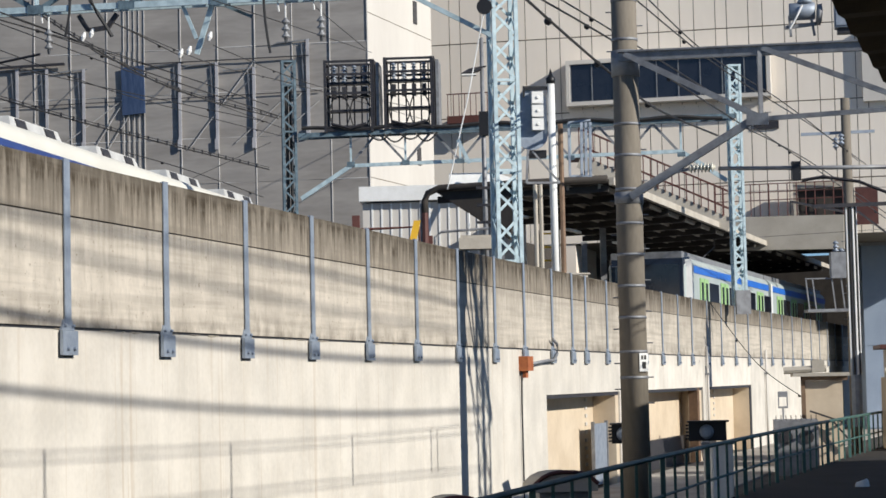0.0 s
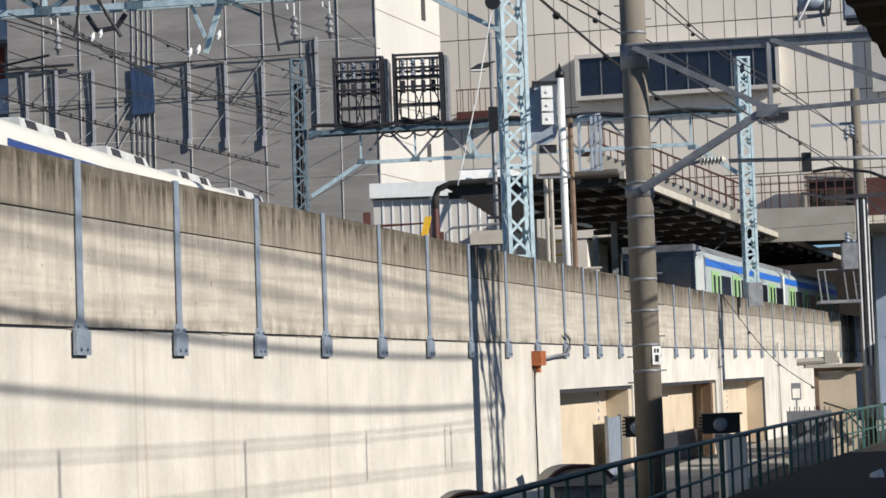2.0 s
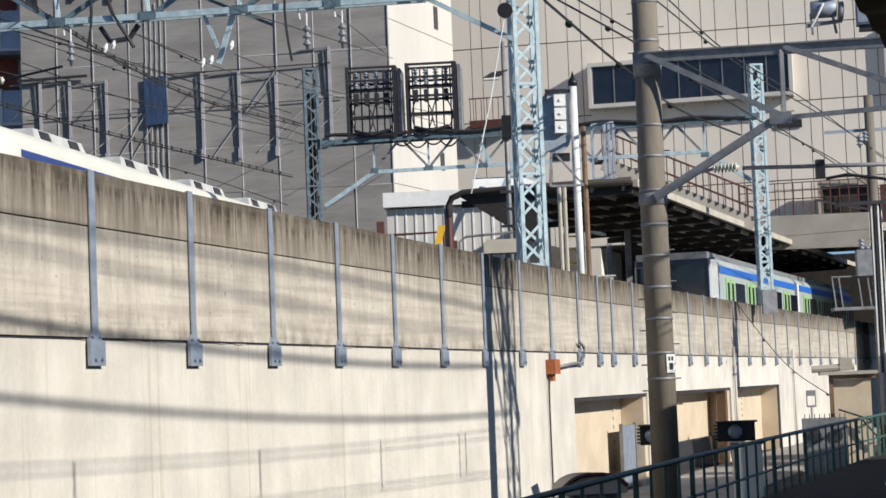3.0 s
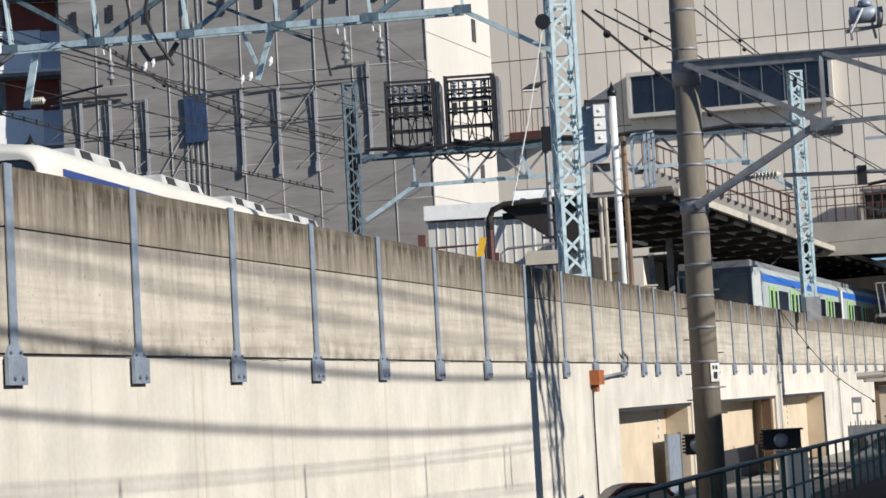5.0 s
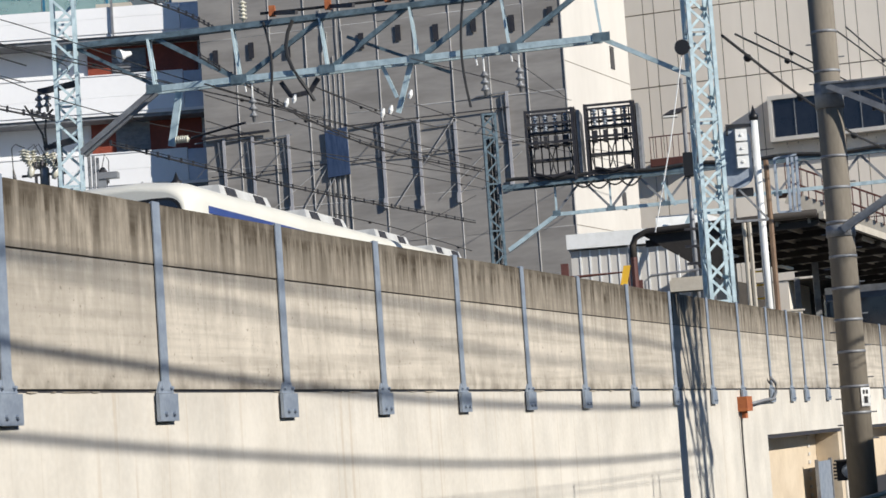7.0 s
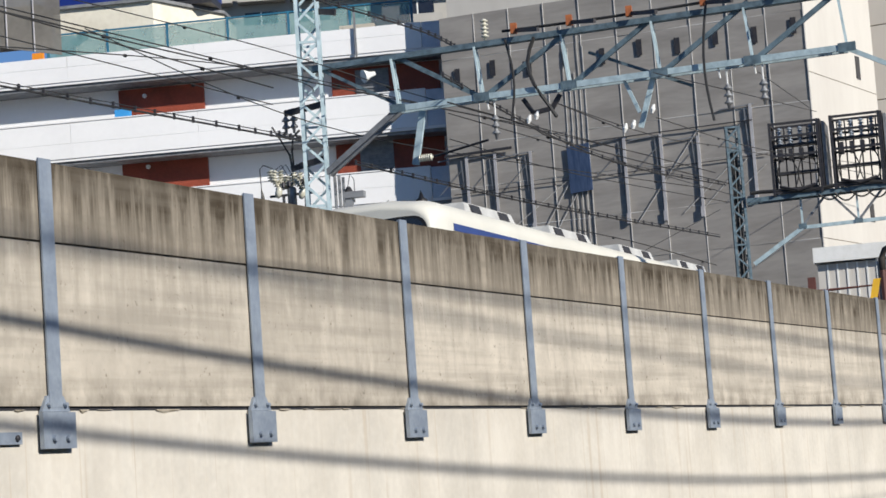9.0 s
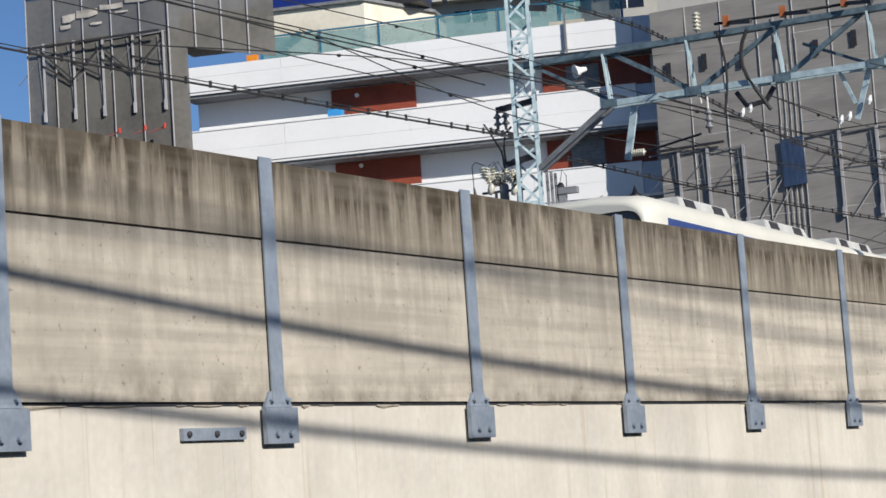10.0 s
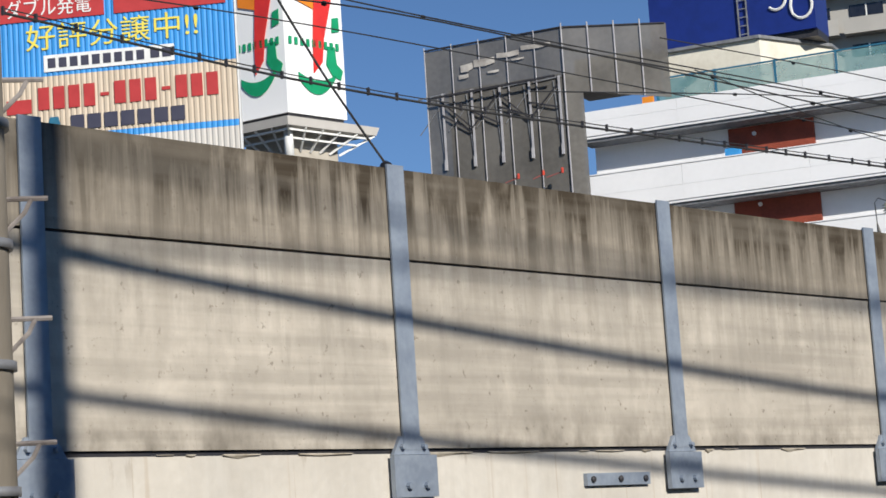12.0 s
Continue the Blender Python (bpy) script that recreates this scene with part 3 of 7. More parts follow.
part("terminal_can", Geo().lathe((0.58, -0.05, 0.4), [(0, 0.15), (0.55, 0.15), (0.6, 0.1)], 14), GREY_STEEL, cl, "grey cylindrical terminal can", smooth=True)
for x, z in ((0.33, 1.05), (0.52, 1.08), (0.95, 1.1), (1.15, 1.15)):
    part("dark_fitting", Geo().lathe((x, -0.22, z), [(-0.1, 0.03), (-0.06, 0.06), (0.06, 0.06), (0.1, 0.03)], 8), DARK, cl)
part("rack", Geo().bar((-0.15, 0, 0.75), (1.3, 0, 0.8), 0.07, 0.07).bar((0.3, 0, -7.2), (0.3, 0, 0.8), 0.09, 0.09).bar((1.02, 0, -7.2), (1.02, 0, 0.8), 0.09, 0.09), DARK, cl)
part("cable_tail", Geo().tube([(0.0, -0.1, 1.6), (-0.3, -0.12, 1.72), (-0.42, -0.12, 1.6), (-0.4, -0.12, 0.95)], 0.016, 6).tube([(-0.4, -0.12, 0.95), (-0.37, -0.12, 0.7), (-0.33, -0.1, 0.3)], [0.025, 0.06, 0.05], 8), WIRE, cl, "thin lead with a dark hanging bushing")
for xa, xb in ((0.1, 0.5), (0.25, 0.65), (0.65, 0.95), (0.9, 1.2)):
    part("lead", Geo().tube([(xa, -0.15, 1.55), ((xa + xb) / 2, -0.2, 1.68), (xb, -0.15, 1.3)], 0.014, 5), WIRE, cl)
for x, zt in ((2.0, 1.35), (2.14, 1.25), (2.27, 1.2)):
    part("cable_end", Geo().tube([(x, 0, -7.2), (x, 0, zt)], 0.05, 6), GREY_STEEL, cl)
part("dark_fitting", Geo().lathe((2.42, 0.05, 0.3), [(0, 0.1), (0.15, 0.17), (0.45, 0.15), (0.6, 0.06)], 10), DARK, cl, "dark ribbed cable joint")
part("lead", Geo().tube([(2.4, 0.05, 0.9), (2.5, 0.05, 1.3), (2.62, 0.05, 1.1), (2.6, 0.05, 0.4)], 0.014, 5), WIRE, cl)
part("jumper_cable", Geo().tube([(0.05, 0, 2.9), (0.3, 0, 2.5), (0.58, 0, 2.0), (0.65, 0, 1.5)], 0.035, 6), WIRE, cl)
part("jumper_cable", Geo().tube([(0.95, 0, 2.75), (0.72, 0, 2.55), (0.66, 0, 2.1), (0.7, 0, 1.5)], 0.035, 6), WIRE, cl)
part("cable_arm", Geo().bar((0.6, -0.05, 1.55), (1.75, -0.05, 1.8), 0.12, 0.16), DARK, cl)

# second portal with the transformer frames
portal2 = thing("portal_beam", (0, 0, 0), 0, "dark steel portal beam with V bracing and cable runs", "portal", size=TALL)
G2 = lambda s, z, y=0.0: span(T2, T3, s, z) + Vector((-0.03, 1, 0)) * y
for y in (-0.3, 0.3):
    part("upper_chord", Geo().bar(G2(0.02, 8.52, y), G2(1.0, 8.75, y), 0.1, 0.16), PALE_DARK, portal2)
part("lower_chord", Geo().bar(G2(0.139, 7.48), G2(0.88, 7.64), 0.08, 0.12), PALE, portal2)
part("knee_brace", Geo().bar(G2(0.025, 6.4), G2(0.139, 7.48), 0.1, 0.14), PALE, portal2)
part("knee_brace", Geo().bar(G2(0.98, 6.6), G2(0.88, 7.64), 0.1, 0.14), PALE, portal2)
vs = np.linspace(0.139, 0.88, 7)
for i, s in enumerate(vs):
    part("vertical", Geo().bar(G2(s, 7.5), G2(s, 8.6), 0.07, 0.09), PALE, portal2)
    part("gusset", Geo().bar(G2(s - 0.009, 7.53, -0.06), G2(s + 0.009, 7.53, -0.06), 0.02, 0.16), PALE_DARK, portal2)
    if i:
        m = (vs[i - 1] + s) / 2
        part("diagonal", Geo().bar(G2(vs[i - 1], 7.55), G2(m, 8.6), 0.06, 0.08).bar(G2(m, 8.6), G2(s, 7.55), 0.06, 0.08), GREY_STEEL, portal2)
part("cable_run", Geo().tube([G2(s, 8.72 + 0.05 * math.sin(31 * s), -0.38) for s in np.linspace(0.03, 0.97, 40)], 0.07, 6), WIRE, portal2)
for k in range(4):
    part("cable_sag", Geo().tube([G2(0.18 + k * 0.035 + 0.05 * u, 8.5 - (0.22 + 0.08 * (k % 2)) * math.sin(math.pi * u), -0.4) for u in np.linspace(0, 1, 8)], 0.03, 5), WIRE, portal2)
part("hanger", Geo().bar(G2(0.38, 8.2, -0.5), G2(0.405, 7.4, -0.5), 0.07, 0.12).bar(G2(0.45, 7.4, -0.5), G2(0.40, 6.0, -0.5), 0.07, 0.14), PALE, portal2)


def transformer_frame(p, rz, label):
    """An open steel cage with shelves, upright fuse tubes and looping leads."""
    t = thing("transformer_frame", p, rz, label, "switchgear", "transformer frames")
    W, D, H = 1.6, 0.9, 2.5
    for x in (0, W):
        for y in (0, D):
            part("post", Geo().bar((x, y, 0), (x, y, H), 0.09, 0.09), DARK, t)
    for z in (0.1, 1.35, 2.0, H - 0.05):
        for y in (0, D):
            part("rail", Geo().bar((0, y, z), (W, y, z), 0.065, 0.08), DARK, t)
        for x in (0, W):
            part("side_rail", Geo().bar((x, 0, z), (x, D, z), 0.08, 0.1), DARK, t)
    part("back_plate", Geo().box(W + 0.06, W + 0.1, 0.0, D, 0.1, H), DARK, t)
    part("side_board", Geo().box(W + 0.14, W + 0.24, 0.1, D + 0.6, 0.05, H - 0.1), GREY_STEEL, t)
    for i in range(6):
        part("bus_bar", Geo().tube([(0.16 + i * 0.26, 0.6, 0.15), (0.16 + i * 0.26, 0.6, 2.4)], 0.026, 6), DARK, t)
    for z in (0.75, 1.7):
        part("cross_tray", Geo().box(0.06, W - 0.06, 0.3, 0.75, z, z + 0.08), DARK, t)
    for i in range(4):
        x = 0.28 + i * 0.35
        part("fuse_tube", insulator((x, 0.35, 2.35), 6, 0.1, 0.1), GALV, t, smooth=True)
        part("switch", Geo().box(x - 0.07, x + 0.07, 0.2, 0.5, 1.2, 1.6), DARK, t)
        part("lead", Geo().tube([(x + (0.2 if i % 2 else -0.15) * math.sin(u * 3.1), 0.2, 1.25 - 1.1 * u) for u in np.linspace(0, 1, 8)], 0.022, 5), WIRE, t)
    part("bottom_gear", Geo().box(0.1, W - 0.1, 0.1, 0.7, 0.12, 0.25).tube([(0.2, -0.05, 0.3), (0.8, -0.15, 0.12), (1.4, -0.05, 0.28)], 0.05, 6), DARK, t)
    return t


rzb = math.degrees(math.atan2((T3 - T2).y, (T3 - T2).x))
fr = transformer_frame(G2(0.084, 8.67, -0.4), rzb, "dark steel transformer cage on the portal beam")
copy_thing(fr, Matrix.Translation(G2(0.219, 8.71, -0.4)) @ pose(0, 0, 0, 0, 0, rzb))

# ---- concrete poles ----
P1, P2 = Vector((3.338, 36.75, 0)), polar(-10.85, 66.3)


def pole(at, r0, r1, z1, label, bolts=()):
    t = thing("concrete_pole", (at[0], at[1], GROUND), 0, label, "pole", "concrete poles")
    part("shaft", Geo().lathe((0, 0, 0), [(0, r0), (z1 - GROUND, r1)], 28), POLE, t, smooth=True)
    for z in bolts:
        h = z - GROUND
        r = r0 + (r1 - r0) * h / (z1 - GROUND)
        part("band", Geo().lathe((0, 0, h), [(-0.025, r + 0.008), (0.025, r + 0.008)], 28), GREY_STEEL, t, smooth=True)
        part("step_bolt", Geo().tube([(-r - 0.1, -0.02, h - 0.2), (-r + 0.02, -0.02, h - 0.2)], 0.012, 5), GREY_STEEL, t)
        part("step_bolt", Geo().tube([(r - 0.02, -0.02, h - 0.45), (r + 0.1, -0.02, h - 0.45)], 0.012, 5), GREY_STEEL, t)
    return t


pole_a = pole(P1, 0.25, 0.215, 9.5, "round concrete pole with steel bands, step bolts and bracket", [0.05, 0.5, 1.1, 1.65, 2.2, 2.75, 3.35, 3.95, 4.5, 6.0, 6.7])
pole_b = pole(P2, 0.155, 0.125, 7.5, "concrete pole wrapped in cables with pale foot guard", [1.0, 1.7, 2.4, 3.1, 3.8, 4.6])
U = Vector((0.98, -0.13, 0))
UB = Vector((0.955, -0.30, 0)).normalized()  # the bracket's direction, away from the wall


def br(d, z, y=0.0):
    """A point of pole_a's bracket: d metres out, at height z."""
    v = P1 + U * d * 1.028 + Vector((0.13, 0.98, 0)) * y
    n = Vector((-UB.y, UB.x, 0))
    k = (n.dot(P1) + y) / n.dot(v)
    return Vector((v.x * k, v.y * k, z * 1.028 * k))


brk = thing("bracket_arm", br(0, 0), 0, "grey steel bracket frame carried by the concrete pole", "bracket", size=TALL)
brk.matrix_basis = Matrix.Diagonal((*TALL, 1))
part("collar", Geo().lathe(br(0, 5.15), [(0, 0.25), (0.45, 0.25)], 20), GREY_STEEL, brk, smooth=True)
part("collar", Geo().lathe(br(0, 2.98), [(0, 0.255), (0.2, 0.255)], 20), GREY_STEEL, brk, smooth=True)
part("top_beam", Geo().bar(br(-0.1, 5.45, -0.25), br(9.0, 5.47, -0.25), 0.1, 0.15).bar(br(-0.1, 5.54, -0.25), br(9.0, 5.56, -0.25), 0.2, 0.03), GREY_STEEL, brk)
part("diagonal", Geo().bar(br(0.0, 5.5, -0.3), br(2.25, 4.35, -0.3), 0.08, 0.1), GREY_STEEL, brk)
part("vertical", Geo().bar(br(2.3, 5.45, -0.28), br(2.3, 4.2, -0.28), 0.07, 0.11), GREY_STEEL, brk)
part("diagonal", Geo().bar(br(2.35, 5.5, -0.3), br(4.95, 4.45, -0.3), 0.08, 0.09), GREY_STEEL, brk)
part("low_beam", Geo().bar(br(2.1, 4.3, -0.28), br(6.0, 4.45, -0.28), 0.05, 0.08), GREY_STEEL, brk)
part("lower_strut", Geo().bar(br(0.05, 3.08, -0.3), br(2.25, 4.35, -0.3), 0.09, 0.13), GREY_STEEL, brk)
part("vertical", Geo().bar(br(4.95, 5.5, -0.28), br(4.95, 4.4, -0.28), 0.08, 0.14), GREY_STEEL, brk)
part("gusset", Geo().bar(br(2.05, 4.3, -0.36), br(2.42, 4.3, -0.36), 0.02, 0.2), GREY_STEEL, brk)
part("rod_insulator", insulator(br(1.05, 3.52, -0.3), 7, 0.085, 0.062, UB), PORC, brk, "cream ribbed rod insulator", smooth=True)
part("arm_pipe", Geo().tube([br(1.55, 3.5, -0.3), br(4.6, 3.42, -0.3)], 0.035, 8), GREY_STEEL, brk, smooth=True)
part("rod_holder", Geo().bar(br(0.75, 3.45, -0.3), br(1.1, 3.52, -0.3), 0.05, 0.05).bar(br(0.5, 3.3, -0.3), br(0.8, 3.47, -0.3), 0.03, 0.08), GREY_STEEL, brk)
part("black_clamp", Geo().box(-0.07, 0.07, -0.08, 0.08, -0.2, 0.12), BLACK, brk).location = br(2.85, 3.45, -0.3)
part("steady_arm", Geo().tube([br(2.95, 3.25, -0.3), br(3.3, 3.3, -0.3), br(3.9, 3.2, -0.3), br(4.6, 2.9, -0.3)], 0.03, 6), DARK, brk)
# speaker and cabinet on the bracket beam
mt = thing("flood_lamp", br(3.05, 5.74, -0.25), -8, "grey drum-shaped lamp on the bracket beam", "lamp")
part("drum", Geo().lathe((-0.22, 0, 0.42), [(0, 0.13), (0.02, 0.15), (0.42, 0.15), (0.44, 0.12)], 16, (1, 0, 0)), GALV, mt, smooth=True)
part("lens_ring", Geo().lathe((0.24, 0, 0.36), [(0, 0.17), (0.08, 0.19), (0.1, 0.1)], 16, (1, 0, -0.1)), GREY_STEEL, mt, smooth=True)
part("yoke", Geo().bar((-0.2, 0, 0), (-0.22, 0, 0.35), 0.04, 0.1).bar((0.2, 0, 0), (0.15, 0, 0.3), 0.04, 0.1).bar((-0.3, 0, 0.15), (0.25, 0, 0.2), 0.06, 0.06), GREY_STEEL, mt)
part("cap", Geo().lathe((0.05, 0, 0.55), [(0, 0.14), (0.1, 0.1), (0.14, 0.0)], 12), GALV, mt, smooth=True)
part("lead", Geo().tube([(0.0, -0.17, 0.5), (-0.1, -0.2, 0.3), (-0.22, -0.18, 0.1)], 0.02, 6), WHITE, mt)
cb = thing("equipment_cabinet", br(3.75, 5.74, -0.25), -8, "blue-grey steel equipment cabinet on the bracket beam", "cabinet")
part("body", Geo().box(-0.16, 0.2, -0.15, 0.15, 0.1, 0.66), GALV, cb)
part("door", Geo().box(-0.14, 0.1, -0.17, -0.152, 0.13, 0.63), GALV, cb)
part("foot", Geo().box(-0.12, 0.16, -0.1, 0.1, 0, 0.1), DARK, cb)
# number plate of the pole, its writing as bars
pl = thing("pole_plate", br(0, 0), 0, "small white plate strapped round the concrete pole", "plate")
pl.matrix_basis = pose(P1.x, P1.y, 0.15) @ pose(0, 0, 0, 0, 0, 22)
part("plate", Geo().box(-0.02, 0.15, -0.262, -0.25, 0, 0.32), WHITE, pl)
part("bar", Geo().box(0.03, 0.1, -0.267, -0.2625, 0.05, 0.17), BLACK, pl)
part("bar", Geo().box(0.015, 0.05, -0.267, -0.2625, 0.21, 0.28), BLACK, pl)
part("bar", Geo().box(0.07, 0.11, -0.267, -0.2625, 0.21, 0.28), BLACK, pl)
# fittings of the far pole
part("foot_guard", Geo().lathe((0.02, -0.02, 1.2), [(0, 0.165), (2.05, 0.155)], 10), GALV, pole_b, "pale grey metal guard")
for k in range(5):
    a = -2.2 + 0.5 * k
    part("riser_cable", Geo().tube([(0.175 * math.cos(a), 0.175 * math.sin(a), z) for z in (2.6, 4, 5.5, 6.6, 7.2)], 0.03, 6), WIRE if k % 2 else WHITE, pole_b)
part("crossarm", Geo().bar((-1.0, -0.2, 7.15), (1.6, -0.2, 7.2), 0.08, 0.1).bar((-1.6, -0.2, 7.3), (-0.2, -0.2, 7.0), 0.05, 0.06).bar((0.2, -0.2, 7.0), (1.2, -0.2, 6.2), 0.05, 0.05), DARK, pole_b)
part("crossarm", Geo().bar((-1.2, 0.15, 9.15), (0.8, 0.15, 9.2), 0.06, 0.08), GALV, pole_b)
for x, z in ((-0.35, 9.0), (-0.2, 9.1), (-0.45, 6.2), (-0.3, 6.0), (-0.4, 5.6)):
    part("insulator_string", insulator((x, -0.3, z), 3, 0.09, 0.1), GALV, pole_b, smooth=True)
part("switch_box", Geo().box(-0.6, -0.2, -0.4, -0.1, 5.2, 5.9), GREY_STEEL, pole_b)
pole_b.scale, pole_b.location.z = (1.15, 1.15, 1.15), 1.15 * GROUND
lad = part("ladder_platform", Geo().box(-1.25, -0.15, -0.3, 0.3, 4.3, 4.38), GREY_STEEL, pole_b, "small steel maintenance platform")
for x in (-1.2, -1.02, -0.5, -0.25):
    part("rail_post", Geo().bar((x, -0.28, 4.38), (x - 0.08, -0.28, 5.2), 0.035, 0.035), GREY_STEEL, lad)
part("rail", Geo().bar((-1.3, -0.28, 5.2), (-0.55, -0.28, 5.2), 0.035, 0.035), GREY_STEEL, lad)

# ---- cables ----
CABLES = thing("overhead_cables", label="dark overhead cables strung along the tracks", category="cables", size=TALL)


def cable(pts, r, beaded=False):
    """A cable through bearings, distances and heights; a beaded one carries clips along its length."""
    P = [polar(*p) for p in pts]
    out = []
    for i in range(len(P) - 1):
        p0, p1, p2, p3 = P[max(i - 1, 0)], P[i], P[i + 1], P[min(i + 2, len(P) - 1)]
        for k in range(8):
            u = k / 8
            out.append(0.5 * ((2 * p1) + (p2 - p0) * u + (2 * p0 - 5 * p1 + 4 * p2 - p3) * u * u + (3 * p1 - p0 - 3 * p2 + p3) * u ** 3))
    out.append(P[-1])
    c = part("cable", Geo().tube(out, r, 6), WIRE, CABLES)
    if beaded:
        part("messenger", Geo().tube([p + Vector((0, 0, r * 3.2)) for p in out], r * 0.5, 5), WIRE, c)
        clip = Geo().bar((0, 0, -r * 1.5), (0, 0, r * 4.6), 0.05, 0.035).mesh("clip", DARK)
        for a, b in zip(out, out[1:]):
            n = max(1, int((b - a).length / 0.55))
            for k in range(n):
                o = new("clip", clip)
                o.parent, o.location = c, a.lerp(b, k / n)
    elif r > 0.011:
        for k in range(5, len(out) - 2, 9):
            p = out[k]
            part("joint_ball", Geo().lathe(p - Vector((0.05, 0, 0)), [(0, r * 1.2), (0.02, r * 2.8), (0.08, r * 2.8), (0.1, r * 1.2)], 8, out[k + 1] - p), BLACK, c)


cable([(40.43, 31.0, 8.37), (29.78, 36.0, 7.94), (16.68, 45.0, 7.54), (16.51, 49.6, 8.32)], 0.022, True)
cable([(31.61, 34.0, 9.31), (26.22, 38.0, 9.39), (16.51, 47.0, 9.27), (15.42, 50.0, 9.34)], 0.014, False)
cable([(34.27, 33.0, 9.13), (28.53, 36.0, 9.27), (16.55, 47.0, 8.95)], 0.016, False)
cable([(40.39, 30.0, 8.58), (30.59, 35.0, 8.86), (16.59, 47.0, 8.57)], 0.012, False)
cable([(26.54, 39.0, 9.60), (17.52, 46.0, 9.28), (9.47, 52.0, 8.47)], 0.016, False)
cable([(15.21, 44.0, 10.21), (12.40, 49.0, 10.46), (11.35, 49.3, 9.99)], 0.02, True)
cable([(22.41, 40.0, 9.62), (16.66, 47.0, 9.86), (11.97, 50.0, 8.92), (4.69, 58.0, 7.76)], 0.012, False)
cable([(26.11, 34.0, 7.47), (17.62, 44.0, 8.91), (13.50, 50.0, 9.17), (6.45, 57.0, 8.26)], 0.012, False)
cable([(21.55, 40.0, 8.93), (14.36, 50.0, 8.27), (4.74, 62.0, 7.80)], 0.012, False)
cable([(14.42, 49.0, 7.41), (9.60, 58.0, 7.30), (4.71, 70.0, 7.22)], 0.022, True)
cable([(11.88, 47.0, 8.97), (9.39, 55.0, 8.89), (7.10, 63.0, 8.88), (4.44, 70.0, 8.92)], 0.022, True)
cable([(11.81, 47.0, 8.37), (9.71, 50.0, 8.21), (8.50, 55.0, 8.44), (4.33, 72.0, 9.21)], 0.018, False)
cable([(11.82, 48.0, 7.69), (8.51, 56.0, 7.79), (4.34, 71.0, 8.44)], 0.012, False)
cable([(11.81, 48.0, 8.29), (7.80, 58.0, 8.48), (4.28, 71.0, 8.69)], 0.012, False)
cable([(8.80, 50.0, 8.67), (6.16, 60.0, 9.21), (4.11, 72.0, 10.38), (-0.01, 85.0, 10.46)], 0.012, False)
cable([(6.15, 55.0, 8.94), (3.29, 66.0, 9.39), (-0.01, 80.0, 10.28)], 0.012, False)
cable([(8.80, 50.0, 8.67), (6.97, 55.0, 8.64)], 0.014, False)
cable([(8.53, 56.0, 6.28), (6.81, 62.0, 6.38), (4.87, 70.0, 6.30)], 0.014, False)
cable([(7.01, 60.0, 5.86), (4.65, 62.0, 7.20)], 0.01, False)
cable([(3.35, 50.0, 9.02), (2.03, 58.0, 9.29)], 0.01, False)
cable([(6.14, 46.0, 8.48), (4.29, 50.0, 8.67), (1.87, 60.0, 9.50)], 0.01, False)
cable([(-2.35, 38.0, 6.96), (-3.51, 42.0, 6.87), (-4.62, 46.0, 6.70), (-5.83, 52.0, 6.64), (-7.44, 60.0, 6.83)], 0.028, False)
cable([(-2.71, 38.0, 6.96), (-4.95, 44.0, 6.96), (-6.66, 52.0, 7.09), (-8.36, 60.0, 6.92)], 0.02, False)
cable([(-3.23, 38.0, 6.95), (-5.06, 43.0, 6.95), (-7.67, 54.0, 7.03)], 0.016, False)
cable([(-5.29, 38.0, 6.90), (-7.69, 46.0, 6.65), (-10.07, 60.0, 6.91), (-11.34, 70.0, 6.81)], 0.014, False)
cable([(-5.65, 38.0, 6.89), (-7.30, 46.0, 7.00), (-9.29, 56.0, 7.13), (-11.14, 70.0, 6.94)], 0.014, False)
cable([(-8.16, 58.0, 6.80), (-9.85, 68.0, 6.80), (-11.83, 84.0, 6.21)], 0.016, False)
cable([(-8.26, 58.0, 6.90), (-10.14, 68.0, 6.43), (-11.83, 84.0, 5.99)], 0.016, False)
cable([(-7.11, 68.0, 2.39), (-8.34, 64.0, 0.36), (-9.64, 62.0, -0.73)], 0.012, False)
cable([(-8.21, 75.0, 6.51), (-11.85, 84.0, 7.25)], 0.01, False)
cable([(-8.48, 75.0, 4.89), (-11.82, 84.0, 5.62)], 0.01, False)
cable([(30.37, 13.3, 2.53), (31.9, 13.2, 3.10), (33.17, 13.1, 3.63)], 0.008, False)


# ---- far buildings: local x along the facade to the right, y into it ----
def facade_frame(a0, r0, a1, r1):
    p, q = polar(a0, r0), polar(a1, r1)
    d = q - p
    return p, math.degrees(math.atan2(d.y, d.x)), d.length / STRETCH


BASE = GROUND


